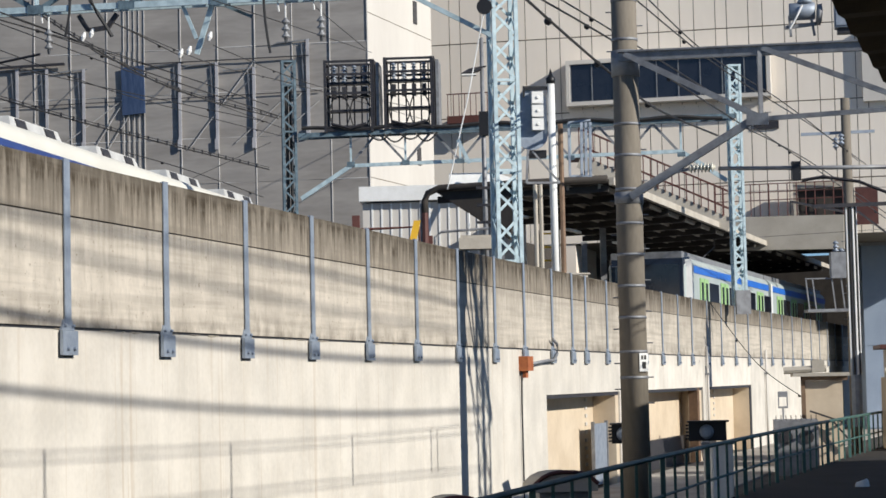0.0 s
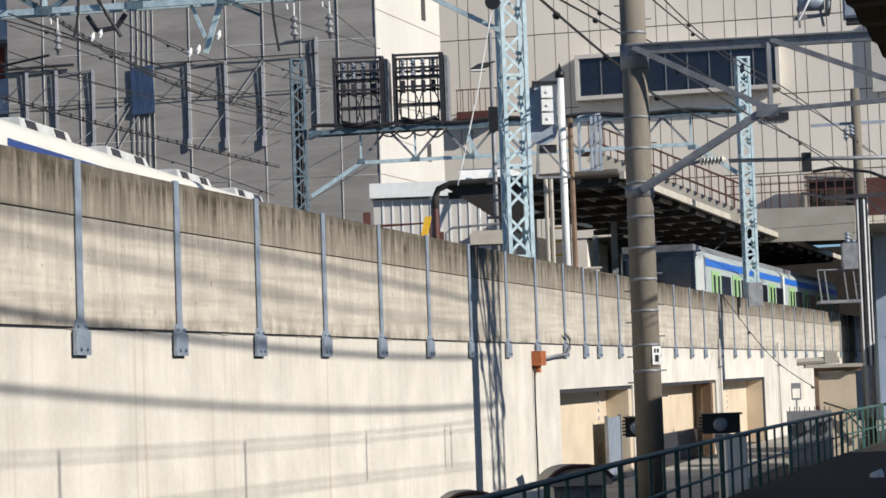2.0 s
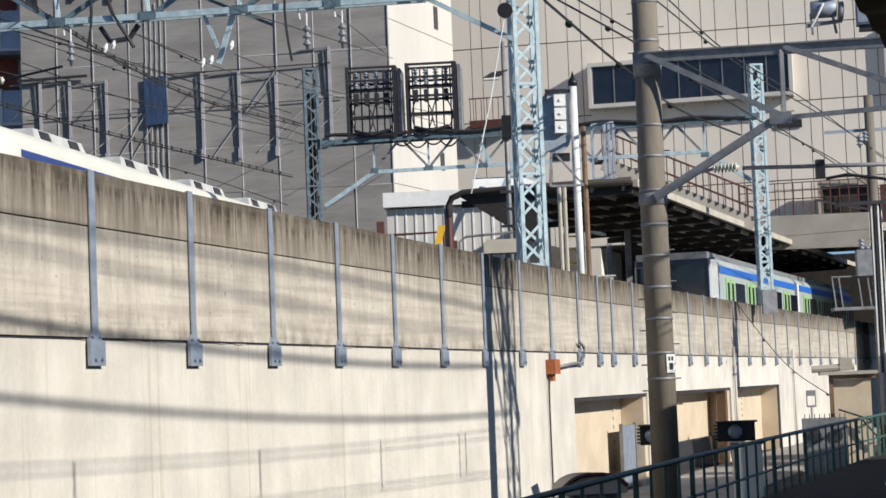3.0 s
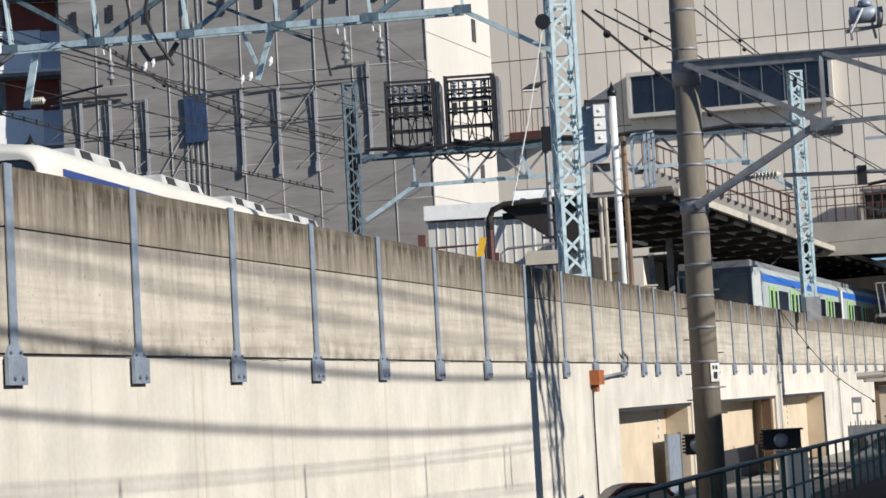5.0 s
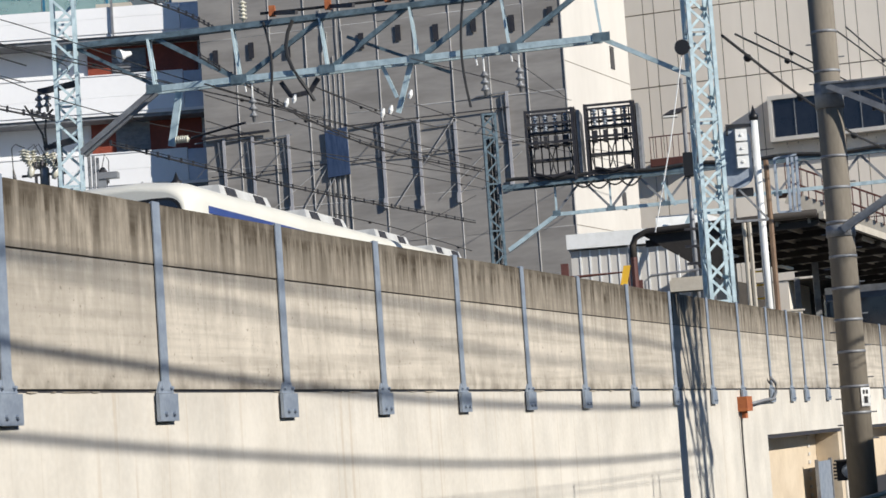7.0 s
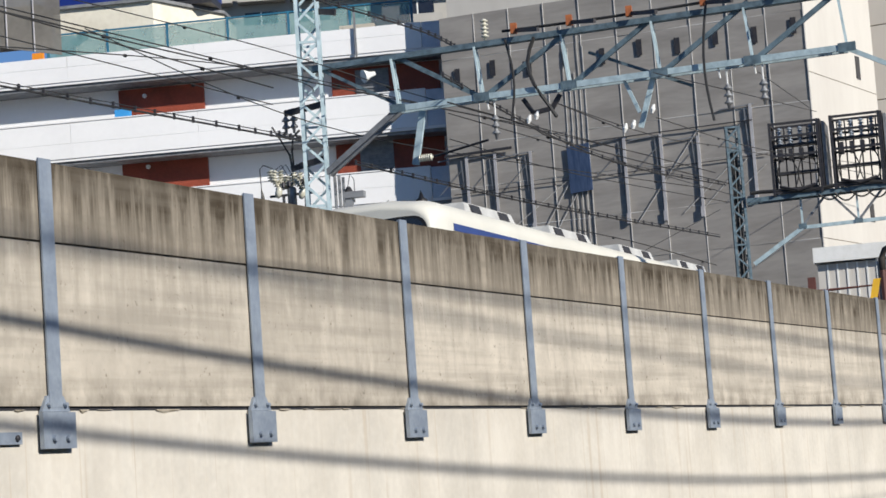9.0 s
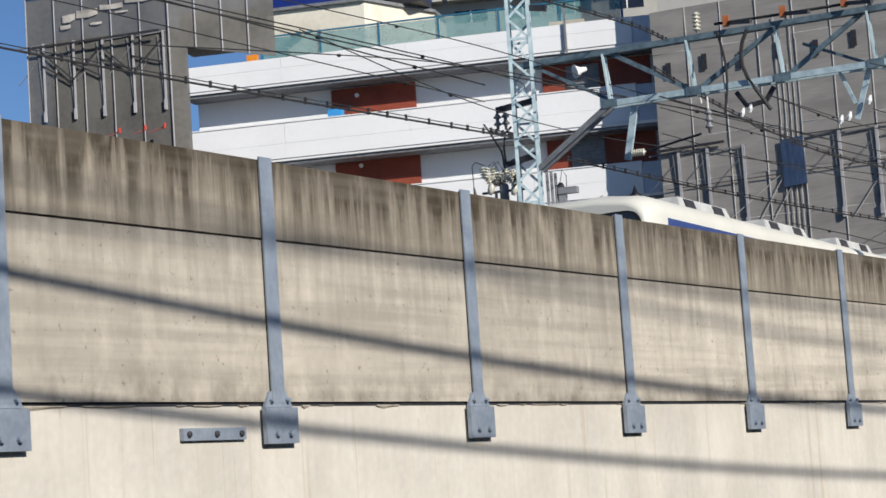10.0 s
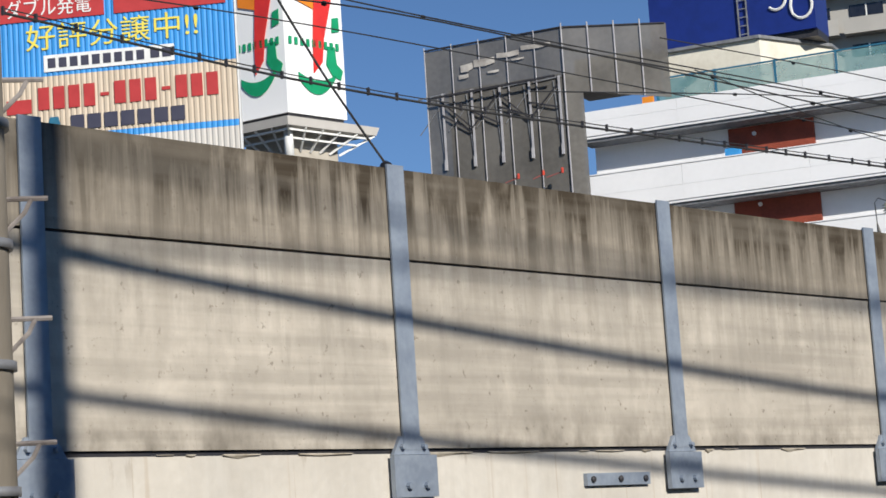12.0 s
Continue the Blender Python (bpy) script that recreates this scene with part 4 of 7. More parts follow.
def apartment_building():
    at, rz, L = facade_frame(24.77, 93, 11.91, 88)
    b = thing("apartment_building", at, rz, "white apartment building with long balcony bands and red-brown panels", "building", size=WIDE)
    part("wall", Geo().box(0.15, L + 1, 1.5, 14, BASE, 18.9), BALC, b)
    part("roof", Geo().box(0.3, L + 1, 0.16, 14, 18.9, 19.05), GREY_STEEL, b)
    for zt, zb in ((19.19, 17.98), (16.28, 14.63), (12.97, 11.55), (9.9, 8.3)):
        cuts = [0, 4.6, 10.25, 15.5, L - 0.75]
        for x0, x1 in zip(cuts, cuts[1:]):
            part("balcony_band", Geo().box(x0 + 0.006, x1 - 0.006, -0.008, 0.16, zb + 0.75, zt).box(x0 + 0.002, x1 - 0.002, 0.0, 0.16, zb + 0.1, zb + 0.748), BALC, b)
        part("end_screen", Geo().box(L - 0.73, L + 0.7, 0.05, 0.1, zb + 0.1, zt), mat_screen, b, "bluish translucent balcony screen")
        part("balcony_floor", Geo().box(0, L + 0.6, 0.165, 1.6, zb + 0.1, zb + 0.3), BALC, b)
        part("soffit_edge", Geo().box(0.0, L + 0.6, 0.05, 1.5, zb - 0.02, zb + 0.096), BALC, b)
        part("soffit_trim", Geo().box(0.0, L + 0.6, 0.16, 1.5, zb - 0.16, zb - 0.024), GREY_STEEL, b)
        if zt < 19:
            part("capping", Geo().box(0, L - 0.75, -0.05, 0.2, zt + 0.003, zt + 0.05), BALC, b)
    for zb, zt in ((16.0, 17.75), (12.7, 14.62), (9.5, 11.4)):
        for x0, x1 in ((6.42, 10.24), (15.9, 20.6)):
            w = part("red_panel", Geo().box(x0, x1, 1.35, 1.52, zb, zt), RED, b, "red-brown recessed wall panel")
            if x0 > 12:
                lv = Geo().box(16.95, 18.4, 1.3, 1.345, zb, zt - 0.12)
                v = part("louvre_panel", lv, GREY_STEEL, w, "dark grey louvred shutter")
                for i in range(11):
                    z = zb + 0.1 + i * 0.145
                    part("slat", Geo().bar((17.0, 1.27, z), (18.35, 1.27, z), 0.06, 0.05), GREY_STEEL, w)
            else:
                part("lamp", Geo().lathe((7.6, 1.34, zt - 0.35), [(0, 0.1), (-0.12, 0.08)], 10, (0, 1, 0)), WHITE, w)
                if zb > 15:
                    part("blue_sheet", Geo().box(6.45, 7.1, 0.5, 0.9, 16.2, 16.75), BLUE_SHEET, w, "bright blue sheet on the balcony")
    # roof terrace with a glass rail
    for i in range(7):
        x = 3.4 + i * 2.7
        part("rail_post", Geo().bar((x, 1.2, 19.05), (x, 1.2, 20.5), 0.1, 0.1), TEAL, b)
        if i < 6:
            part("rail_pane", Geo().box(x + 0.07, x + 2.63, 1.19, 1.21, 19.15, 20.38), PANE, b, "pale green glass rail panel")
    part("top_rail", Geo().bar((3.4, 1.2, 20.45), (19.6, 1.2, 20.45), 0.07, 0.07), TEAL, b)
    for x, z in ((3.15, 19.95), (2.75, 19.35)):
        part("orange_lamp", Geo().box(x, x + 0.5, 0.9, 1.1, z, z + 0.32), ORANGE, b, "orange warning lamp")
    part("roof_unit", Geo().box(16.5, 18.0, 0.7, 1.3, 19.06, 19.5).box(16.65, 17.15, 0.68, 0.7, 19.2, 19.45).box(17.3, 17.85, 0.68, 0.7, 19.2, 19.45), ROOF_E, b, "weathered roof ventilation unit")
    part("lamp_post", Geo().bar((17.3, -0.1, 17.95), (17.3, -0.1, 19.9), 0.09, 0.09), GREY_STEEL, b)
    PH = [(3.0, 3.5), (7.6, 3.5), (9.9, 7.5), (9.9, 10.0), (3.0, 10.0)]
    ph = part("penthouse", Geo().hull([(x, y, 19.05) for x, y in PH], [(x, y, 22.1) for x, y in PH]), PENT, b, "cream roof penthouse")
    part("penthouse_roof", Geo().hull([(x * 1.02 - 0.1, y - 0.2, 22.1) for x, y in PH], [(x * 1.02 - 0.1, y - 0.2, 22.24) for x, y in PH]), GREY_STEEL, ph)
    part("door", Geo().box(3.1, 3.95, 3.42, 3.5, 19.06, 20.9), GREY_STEEL, ph)
    part("lamp", Geo().box(4.15, 4.6, 3.1, 3.5, 20.7, 20.9), DARK, ph)
    return b


PANE = mat("green_glass", (0.22, 0.40, 0.40), (0.16, 0.32, 0.33), 0.08, bump=0.0, alpha=0.55)
TEAL = mat("teal_blue_steel", (0.03, 0.17, 0.27), (0.025, 0.12, 0.2), 0.5, bump=0.0)
mat_screen = mat("bluish_screen", (0.58, 0.64, 0.74), (0.42, 0.48, 0.58), 0.5, scale=1.2, bump=0.0)
BLUE_SHEET = mat("bright_blue_sheet", (0.05, 0.33, 0.72), (0.04, 0.28, 0.62), 0.6, bump=0.0)
ORANGE = mat("orange_plastic", (0.85, 0.3, 0.03), (0.75, 0.25, 0.02), 0.4, bump=0.0)
PENT = mat("cream_render", (0.78, 0.74, 0.63), (0.64, 0.59, 0.48), 0.85, scale=0.5, fine=4)
NAVY = mat("navy_sign_face", (0.012, 0.03, 0.2), (0.01, 0.025, 0.16), 0.4, bump=0.0)
apartment_building()

# rooftop sign box above the penthouse, and a far tower block
at, rz, L = facade_frame(24.77, 93, 11.91, 88)
t = thing("rooftop_sign", at + Vector((0, 0, 0)), rz, "large navy blue rooftop sign box with white lettering shapes", "sign", size=WIDE)
part("sign_box", Geo().box(2.0, 9.85, 5.2, 7.5, 22.6, 30), NAVY, t)
part("frame", Geo().box(2.0, 9.85, 5.4, 7.3, 22.26, 22.596), DARK, t)
part("lettering", Geo().tube([(9.25 + 0.5 * math.cos(a), 5.15, 23.75 + 0.62 * math.sin(a)) for a in np.linspace(0, 2 * math.pi, 17)], 0.07, 6).tube([(8.1 + 0.45 * math.cos(a), 5.15, 24.2 + 0.5 * math.sin(a)) for a in np.linspace(-2.4, 0.6, 12)], 0.07, 6), WHITE, t, "white lettering shapes")
for k in (6.3, 6.7):
    part("ladder_rail", Geo().bar((k, 5.1, 22.6), (k, 5.1, 27), 0.06, 0.06), GREY_STEEL, t)
for i in range(9):
    part("rung", Geo().bar((6.3, 5.1, 22.8 + i * 0.4), (6.7, 5.1, 22.8 + i * 0.4), 0.04, 0.04), GREY_STEEL, t)

b = thing("apartment_tower", polar(18.5, 150), 12, "distant grey-beige apartment tower with balconies", "building", size=TALL)
TOWER = mat("tower_wall", (0.46, 0.44, 0.40), (0.38, 0.365, 0.335), 0.85, scale=0.4)
part("wall", Geo().box(-1.0, 26, 1.2, 14, BASE, 55), TOWER, b)
for i in range(9):
    z = 29 + i * 2.9
    for j in range(7):
        x = -0.8 + j * 3.8
        part("balcony", Geo().box(x, x + 3.4, 0.0, 1.1, z, z + 0.25).box(x, x + 3.4, 0.0, 0.08, z + 0.25, z + 1.15), TOWER, b)
        w = part("window", Geo().box(x + 0.4, x + 2.8, 1.1, 1.19, z + 0.5, z + 2.3), DARKGLASS, b)
        part("window_frame", Geo().box(x + 1.55, x + 1.65, 1.05, 1.095, z + 0.5, z + 2.3), WHITE, w)


def scaffold(b, L, z0, z1, cols, rows, uz0, uz1, seed):
    """Netting in sheets, with tube uprights, ledgers and raking braces before it."""
    rnd = random.Random(seed)
    w, h = L / cols, (z1 - z0) / rows
    for i in range(cols):
        for j in range(rows):
            x, z, d = i * w, z0 + j * h, rnd.uniform(0, 0.05)
            part("net_sheet", Geo().hull([(x + 0.003, d, z + 0.004), (x + w - 0.003, rnd.uniform(0, 0.05), z + 0.004), (x + w - 0.003, 0.2, z + 0.004), (x + 0.003, 0.2, z + 0.004)],
                                         [(x + 0.003, rnd.uniform(0, 0.05), z + h - 0.004), (x + w - 0.003, d, z + h - 0.004), (x + w - 0.003, 0.2, z + h - 0.004), (x + 0.003, 0.2, z + h - 0.004)]), MESH_G, b)
        part("upright", Geo().tube([(x + w, 0.012, z0), (x + w, 0.012, z1)], 0.022, 6), NETPOLE, b)
    for j in range(1, rows):
        part("ledger", Geo().tube([(0, 0.05, z0 + j * h), (L, 0.05, z0 + j * h)], 0.03, 6), NETPOLE, b)


NETPOLE = mat("scaffold_tube", (0.5, 0.49, 0.475), (0.4, 0.39, 0.375), 0.6, 0.0, bump=0.0)
LIGHTTUBE = mat("light_scaffold_frame", (0.5, 0.49, 0.5), (0.38, 0.37, 0.39), 0.55, 0.1, bump=0.0)


def bracket(b, x, zt, zb, w=0.2, arm=1.2):
    """An outrigger frame: a long flat upright with a raking strut behind it."""
    o = part("outrigger", Geo().box(x, x + w * 0.6, -0.1, -0.075, zb, zt).box(x + w * 0.25, x + w * 0.35, -0.075, -0.006, zb, zt).box(x - w * 0.2, x + w * 0.5, -0.13, -0.101, zb, zb + 0.4), LIGHTTUBE, b, "pale flanged scaffold bracket")
    part("strut", Geo().bar((x - 0.2, -0.03, zt - 0.15), (x - 0.02, -0.03, zb + 0.2), 0.04, 0.03), GREY_STEEL, o)
    part("arm", Geo().bar((x - arm, -0.05, zt - 0.1), (x + w, -0.05, zt - 0.02), 0.04, 0.05), GREY_STEEL, o)
    part("tie", Geo().bar((x - arm, -0.04, zt - 1.5), (x, -0.04, zt - 0.4), 0.025, 0.025), GREY_STEEL, o)


at, rz, L = facade_frame(11.885, 86, 2.03, 82)
sca = thing("scaffolded_building", at, rz, "building wrapped in grey scaffold netting with tube uprights", "building", size=WIDE)
part("wall", Geo().box(0.2, L - 0.05, 0.5, 8.0, BASE, 27), WHITE_W, sca)
scaffold(sca, L + 0.06, 4.5, 18.8, 10, 8, 9, 13, 3)
for x, zt, zb in ((0.75, 12.95, 10.1), (1.98, 12.9, 9.6), (3.5, 12.82, 9.5), (7.43, 12.9, 9.45), (8.93, 12.85, 9.4), (10.43, 12.6, 9.4), (12.6, 13.6, 9.75)):
    bracket(sca, x, zt, zb)
part("cross_rail", Geo().bar((-0.1, -0.15, 13.0), (2.8, -0.15, 13.05), 0.1, 0.1).bar((6.05, -0.1, 12.9), (12.7, -0.1, 12.95), 0.04, 0.04), DARK, sca)
part("cross_rail", Geo().bar((0.2, -0.08, 11.4), (13.2, -0.08, 11.55), 0.03, 0.03), DARK, sca)
part("blue_sheet", Geo().hull([(5.14, -0.1, 10.9), (6.08, -0.16, 10.95), (6.08, -0.07, 10.95), (5.14, -0.07, 10.9)], [(5.1, -0.1, 12.8), (6.04, -0.18, 12.85), (6.04, -0.07, 12.85), (5.1, -0.07, 12.8)]), mat("blue_tarpaulin", (0.06, 0.095, 0.18), (0.025, 0.05, 0.11), 0.6, scale=3, stretch=(4, 4, 0.5)), sca, "dark blue tarpaulin")
for i in range(5):
    x = 5.16 + i * 0.21
    part("bundled_tube", Geo().tube([(x, -0.02, 4.5), (x + 0.05, -0.02, 17.8 - (i % 3))], 0.016, 6), NETPOLE, sca)
for i in range(10):
    x = 0.55 + i * 1.55
    part("tie_plate", Geo().box(x, x + 0.22, -0.05, -0.02, 15.95 + (i % 2) * 0.15, 16.6 + (i % 2) * 0.15), DARK, sca)
for i in range(7):
    a = random.Random(i)
    x = a.uniform(1, 12)
    part("brace", Geo().tube([(x, -0.04, a.uniform(8, 10)), (x + a.uniform(1.5, 3), -0.04, a.uniform(11, 13))], 0.02, 5), NETPOLE, sca)

at, rz, L = facade_frame(2.03, 82, 0.24, 89.5)
w = thing("white_side_wall", at, rz, "sunlit white rendered gable wall with narrow slit windows", "building", size=WIDE)
part("wall", Geo().box(0.06, L, 0, 1.0, BASE, 27), WHITE_W, w)
for x, z0, z1 in ((5.6, 15.0, 15.95), (5.75, 9.1, 9.85)):
    part("slit_window", Geo().box(x, x + 0.45, -0.03, 0.01, z0, z1), DARKGLASS, w)
part("joint_line", Geo().box(0.06, L, -0.006, 0.004, 14.6, 14.63).box(0.06, L, -0.006, 0.004, 8.1, 8.13), JOINT, w)

at, rz, L = facade_frame(0.3, 96, -13, 93.5)
bei = thing("station_building", at, rz, "large beige panelled building with a long dark window bay", "building", size=WIDE)
part("wall", Geo().box(0, L + 3, 0.05, 14, 6.1, 30), JOINT, bei)
part("lower_wall", Geo().box(0, 6.5, 0.05, 6, BASE, 6.096), BEIGE, bei)
rnd = random.Random(5)
x, k = 0.0, 0
while x < L + 2.5:
    wd = (0.95, 0.5, 0.95, 0.62)[k % 4]
    for z0, z1 in ((6.1, 8.55), (8.55, 12.02), (12.02, 15.42), (15.42, 18.8), (18.8, 24)):
        d = rnd.uniform(0, 0.006)
        part("panel", Geo().box(x + 0.018, x + wd - 0.018, -0.02 + d, 0.045, z0 + 0.025, z1 - 0.025), BEIGE, bei)
    x, k = x + wd, k + 1
bay = part("window_bay", Geo().box(6.39, 15.42, -0.75, -0.025, 12.22, 12.4).box(6.39, 15.42, -0.75, -0.025, 14.08, 14.26).box(6.39, 6.56, -0.75, -0.025, 12.4, 14.08).box(15.25, 15.42, -0.75, -0.025, 12.4, 14.08), WHITE_W, bei, "cream window surround")
for i in range(9):
    x0 = 6.58 + i * 8.67 / 9
    part("pane", Geo().box(x0 + 0.025, x0 + 0.94, -0.6, -0.56, 12.4, 14.08), DARKGLASS, bay)
    part("mullion", Geo().box(x0 - 0.02, x0 + 0.02, -0.64, -0.55, 12.4, 14.08), GREY_STEEL, bay)
for i in range(14):
    part("tile_course", Geo().box(6.4 + i * 0.645, 6.4 + i * 0.645 + 0.62, -0.05, -0.024, 11.6, 12.12), BEIGE, bei)
part("dark_vent", Geo().box(14.57, 15.67, -0.1, -0.024, 10.85, 11.2), DARK, bei)
part("white_return", Geo().box(19.35, 24, -0.3, -0.024, 11.82, 15.0), WHITE_W, bei, "sunlit white projecting bay")
bb = part("balcony", Geo().box(0.95, 3.15, -0.9, -0.03, 11.7, 12.03), BROWN, bei, "small brown balcony with a railing")
for i in range(9):
    part("baluster", Geo().bar((1.0 + i * 0.26, -0.88, 12.03), (1.0 + i * 0.26, -0.88, 13.0), 0.03, 0.03), BROWN, bb)
part("handrail", Geo().bar((0.95, -0.88, 13.02), (3.15, -0.88, 13.02), 0.05, 0.05), BROWN, bb)

# second scaffolded block at the end of the apartment building
at, rz, L = facade_frame(28.9, 80, 25.14, 78)
s2 = thing("scaffolded_block", at, rz, "smaller block under grey scaffold netting with outrigger frames", "building", size=WIDE)
NETCLEAR = mat("thin_netting", (0.185, 0.175, 0.16), (0.115, 0.109, 0.1), 0.85, scale=0.6, fine=5, alpha=0.74)
PALE_SHEET = mat("weathered_pale_sheeting", (0.5, 0.47, 0.43), (0.24, 0.22, 0.2), 0.8, scale=1.5, fine=9)
S2CORE = mat("grey_block_wall", (0.17, 0.162, 0.15), (0.1, 0.096, 0.09), 0.85, scale=0.5, fine=4)
part("core", Geo().box(0.55, 5.5, 0.9, 2.2, BASE, 17.9).box(5.4, 8.4, 2.0, 3.5, 17.25, 18.6), S2CORE, s2)
for i in range(5):
    part("net_sheet", Geo().box(0.02 + i * 1.128, 0.02 + i * 1.128 + 1.11, 0.0, 0.03, 10, 19.34 + i * 0.02), NETCLEAR, s2)
    part("upright", Geo().tube([(0.03 + i * 1.128, -0.05, 10), (0.03 + i * 1.128, -0.05, 19.5)], 0.022, 6), LIGHTTUBE, s2)
for i in range(4):
    xa, ya = 5.66 + i * 0.9, i * 0.42
    zb = 17.0 - 0.12 * i
    part("net_sheet", Geo().hull([(xa, ya, zb), (xa + 0.88, ya + 0.41, zb - 0.1), (xa + 0.88, ya + 0.45, zb - 0.1), (xa, ya + 0.04, zb)], [(xa, ya, 19.45), (xa + 0.88, ya + 0.41, 19.4), (xa + 0.88, ya + 0.45, 19.4), (xa, ya + 0.04, 19.45)]), NETCLEAR, s2)
    part("upright", Geo().tube([(xa, ya - 0.06, 12.5 if i == 0 else zb), (xa, ya - 0.06, 19.6)], 0.03, 6), LIGHTTUBE, s2)
part("net_sheet", Geo().hull([(5.66, 0, 10), (6.25, 0.25, 10), (6.25, 0.29, 10), (5.66, 0.04, 10)], [(5.66, 0, 16.95), (6.25, 0.25, 16.9), (6.25, 0.29, 16.9), (5.66, 0.04, 16.95)]), NETCLEAR, s2)
part("top_ledger", Geo().tube([(0.0, -0.03, 19.38), (5.66, -0.03, 19.45), (9.2, 1.65, 19.4)], 0.04, 6), DARK, s2)
rnd = random.Random(23)
for x, z, w, h in ((1.5, 18.3, 0.5, 0.28), (2.05, 18.42, 0.85, 0.3), (3.0, 18.62, 0.9, 0.22), (4.0, 18.78, 1.2, 0.2), (1.4, 18.05, 0.4, 0.16), (2.6, 18.1, 0.45, 0.1), (3.6, 18.45, 0.5, 0.08)):
    top = [(x, -0.06, z + h), (x + w * 0.5, -0.07, z + h * rnd.uniform(0.8, 1.1)), (x + w, -0.06, z + h * rnd.uniform(0.9, 1.2))]
    low = [(x + w, -0.06, z + h * rnd.uniform(0.1, 0.4)), (x + w * 0.6, -0.09, z), (x, -0.06, z + h * rnd.uniform(0, 0.3))]
    ring = top + low
    part("pale_sheeting", Geo().hull(ring, [(a, b + 0.03, c) for a, b, c in ring]), PALE_SHEET, s2, "torn pale sheeting tied to the netting")
xs = (0.65, 1.85, 3.0, 4.2, 5.4)
for i, (a, b) in enumerate(zip(xs, xs[1:])):
    part("brace", Geo().bar((a, -0.12, 17.25 if i % 2 == 0 else 16.1), (b, -0.12, 16.1 if i % 2 == 0 else 17.3), 0.03, 0.05), DARK, s2)
    part("brace", Geo().bar((a, -0.12, 16.75), (b, -0.12, 15.95 + 0.15 * i), 0.03, 0.06), DARK, s2)
for x in (0.65, 1.85, 3.0, 4.2, 5.4):
    bracket(s2, x, 17.6, 14.6, 0.14, 1.0)
part("low_ledger", Geo().bar((0.4, -0.4, 17.4), (5.4, -0.4, 17.55), 0.06, 0.08), DARK, s2)
SIGN_DULL = mat("faded_red_bar", (0.3, 0.1, 0.09), (0.2, 0.08, 0.07), 0.6, bump=0.0)
RED_L = mat("red_lamp", (0.6, 0.06, 0.03), (0.5, 0.05, 0.03), 0.4, bump=0.0)
for x in (3.75, 4.75, 5.5):
    part("site_lamp", Geo().lathe((x, -0.6, 13.8), [(0, 0.05), (0.14, 0.06), (0.2, 0.03)], 8), RED_L, s2, "small red site lamp")
for xa, xb in ((3.2, 3.75), (4.3, 4.75), (4.85, 5.5)):
    part("barrier_bar", Geo().bar((xa, -0.55, 13.72), (xb, -0.55, 13.86), 0.03, 0.05), SIGN_DULL, s2, "faded red barrier bar")

# ---- signs ----
def text(body, size, at, material, parent, name="lettering", width=None):
    """Raised letters in the built-in font, standing upright and facing -y of the parent."""
    cu = bpy.data.curves.new(name, "FONT")
    cu.body, cu.size, cu.extrude = body, size, 0.012
    ob = new(name, cu)
    bpy.context.view_layer.update()
    me = bpy.data.meshes.new_from_object(ob)
    bpy.data.objects.remove(ob)
    me.materials.clear()
    me.materials.append(material)
    o = new(name, me)
    xs = [v.co.x for v in me.vertices] or [0, 1]
    k = width / max(1e-3, max(xs) - min(xs)) if width else 1.0
    o.parent = parent
    o.matrix_basis = pose(*at, 90, 0, 0) @ Matrix.Diagonal((k, 1, 1, 1))
    return o


at, rz, L = facade_frame(42.3, 75.2, 34.07, 72)
at = at + Vector((0, 0, -0.42))
bbd = thing("billboard", at, rz, "corrugated billboard, blue above beige, with yellow and red lettering", "billboard", size=WIDE)
SIGN_BLUE = mat("sign_blue", (0.04, 0.3, 0.72), (0.035, 0.25, 0.6), 0.55, scale=0.6, bump=0.0)
SIGN_BEIGE = mat("sign_beige", (0.6, 0.5, 0.385), (0.52, 0.43, 0.32), 0.6, scale=0.6, bump=0.0)
SIGN_YEL = mat("sign_yellow", (0.85, 0.72, 0.12), (0.75, 0.62, 0.1), 0.5, bump=0.0)
SIGN_RED = mat("sign_red", (0.5, 0.05, 0.05), (0.42, 0.04, 0.04), 0.5, bump=0.0)
SIGN_DK = mat("sign_dark_letters", (0.06, 0.06, 0.09), (0.05, 0.05, 0.08), 0.5, bump=0.0)
X0 = L - 10.6


def ribs(z0, z1, step=0.2):
    n = int(L / step)
    line = []
    for i in range(n):
        line += [(i * step, 0.0), (i * step + step * 0.3, -0.035), (i * step + step * 0.7, -0.035)]
    line += [(n * step, 0.0), (n * step, 0.03), (0.0, 0.03)]
    return Geo().hull([(x, y, z0) for x, y in line], [(x, y, z1) for x, y in line])


part("blue_field", ribs(17.98, 24), SIGN_BLUE, bbd)
part("beige_field", ribs(15.85, 17.976), SIGN_BEIGE, bbd)
part("blue_strip", ribs(15.62, 15.846), SIGN_BLUE, bbd)
part("support_wall", Geo().box(0.1, L - 0.1, 0.04, 0.4, BASE, 23.5), ROOF_E, bbd)
part("corrugated_base", ribs(12.0, 15.616), WHITE_W, bbd)
part("edge_trim", Geo().box(L, L + 0.06, -0.06, 0.1, 12.0, 24), WHITE, bbd)
text("好評分譲中!!", 1.02, (X0 + 3.05, -0.06, 19.0), SIGN_YEL, bbd, width=6.2)
part("white_label", Geo().box(X0 + 3.7, X0 + 8.4, -0.07, -0.045, 18.12, 18.72), WHITE, bbd)
for i in range(9):
    part("letter_bar", Geo().box(X0 + 3.85 + i * 0.4, X0 + 4.13 + i * 0.4, -0.085, -0.075, 18.25, 18.6), SIGN_DK, bbd)
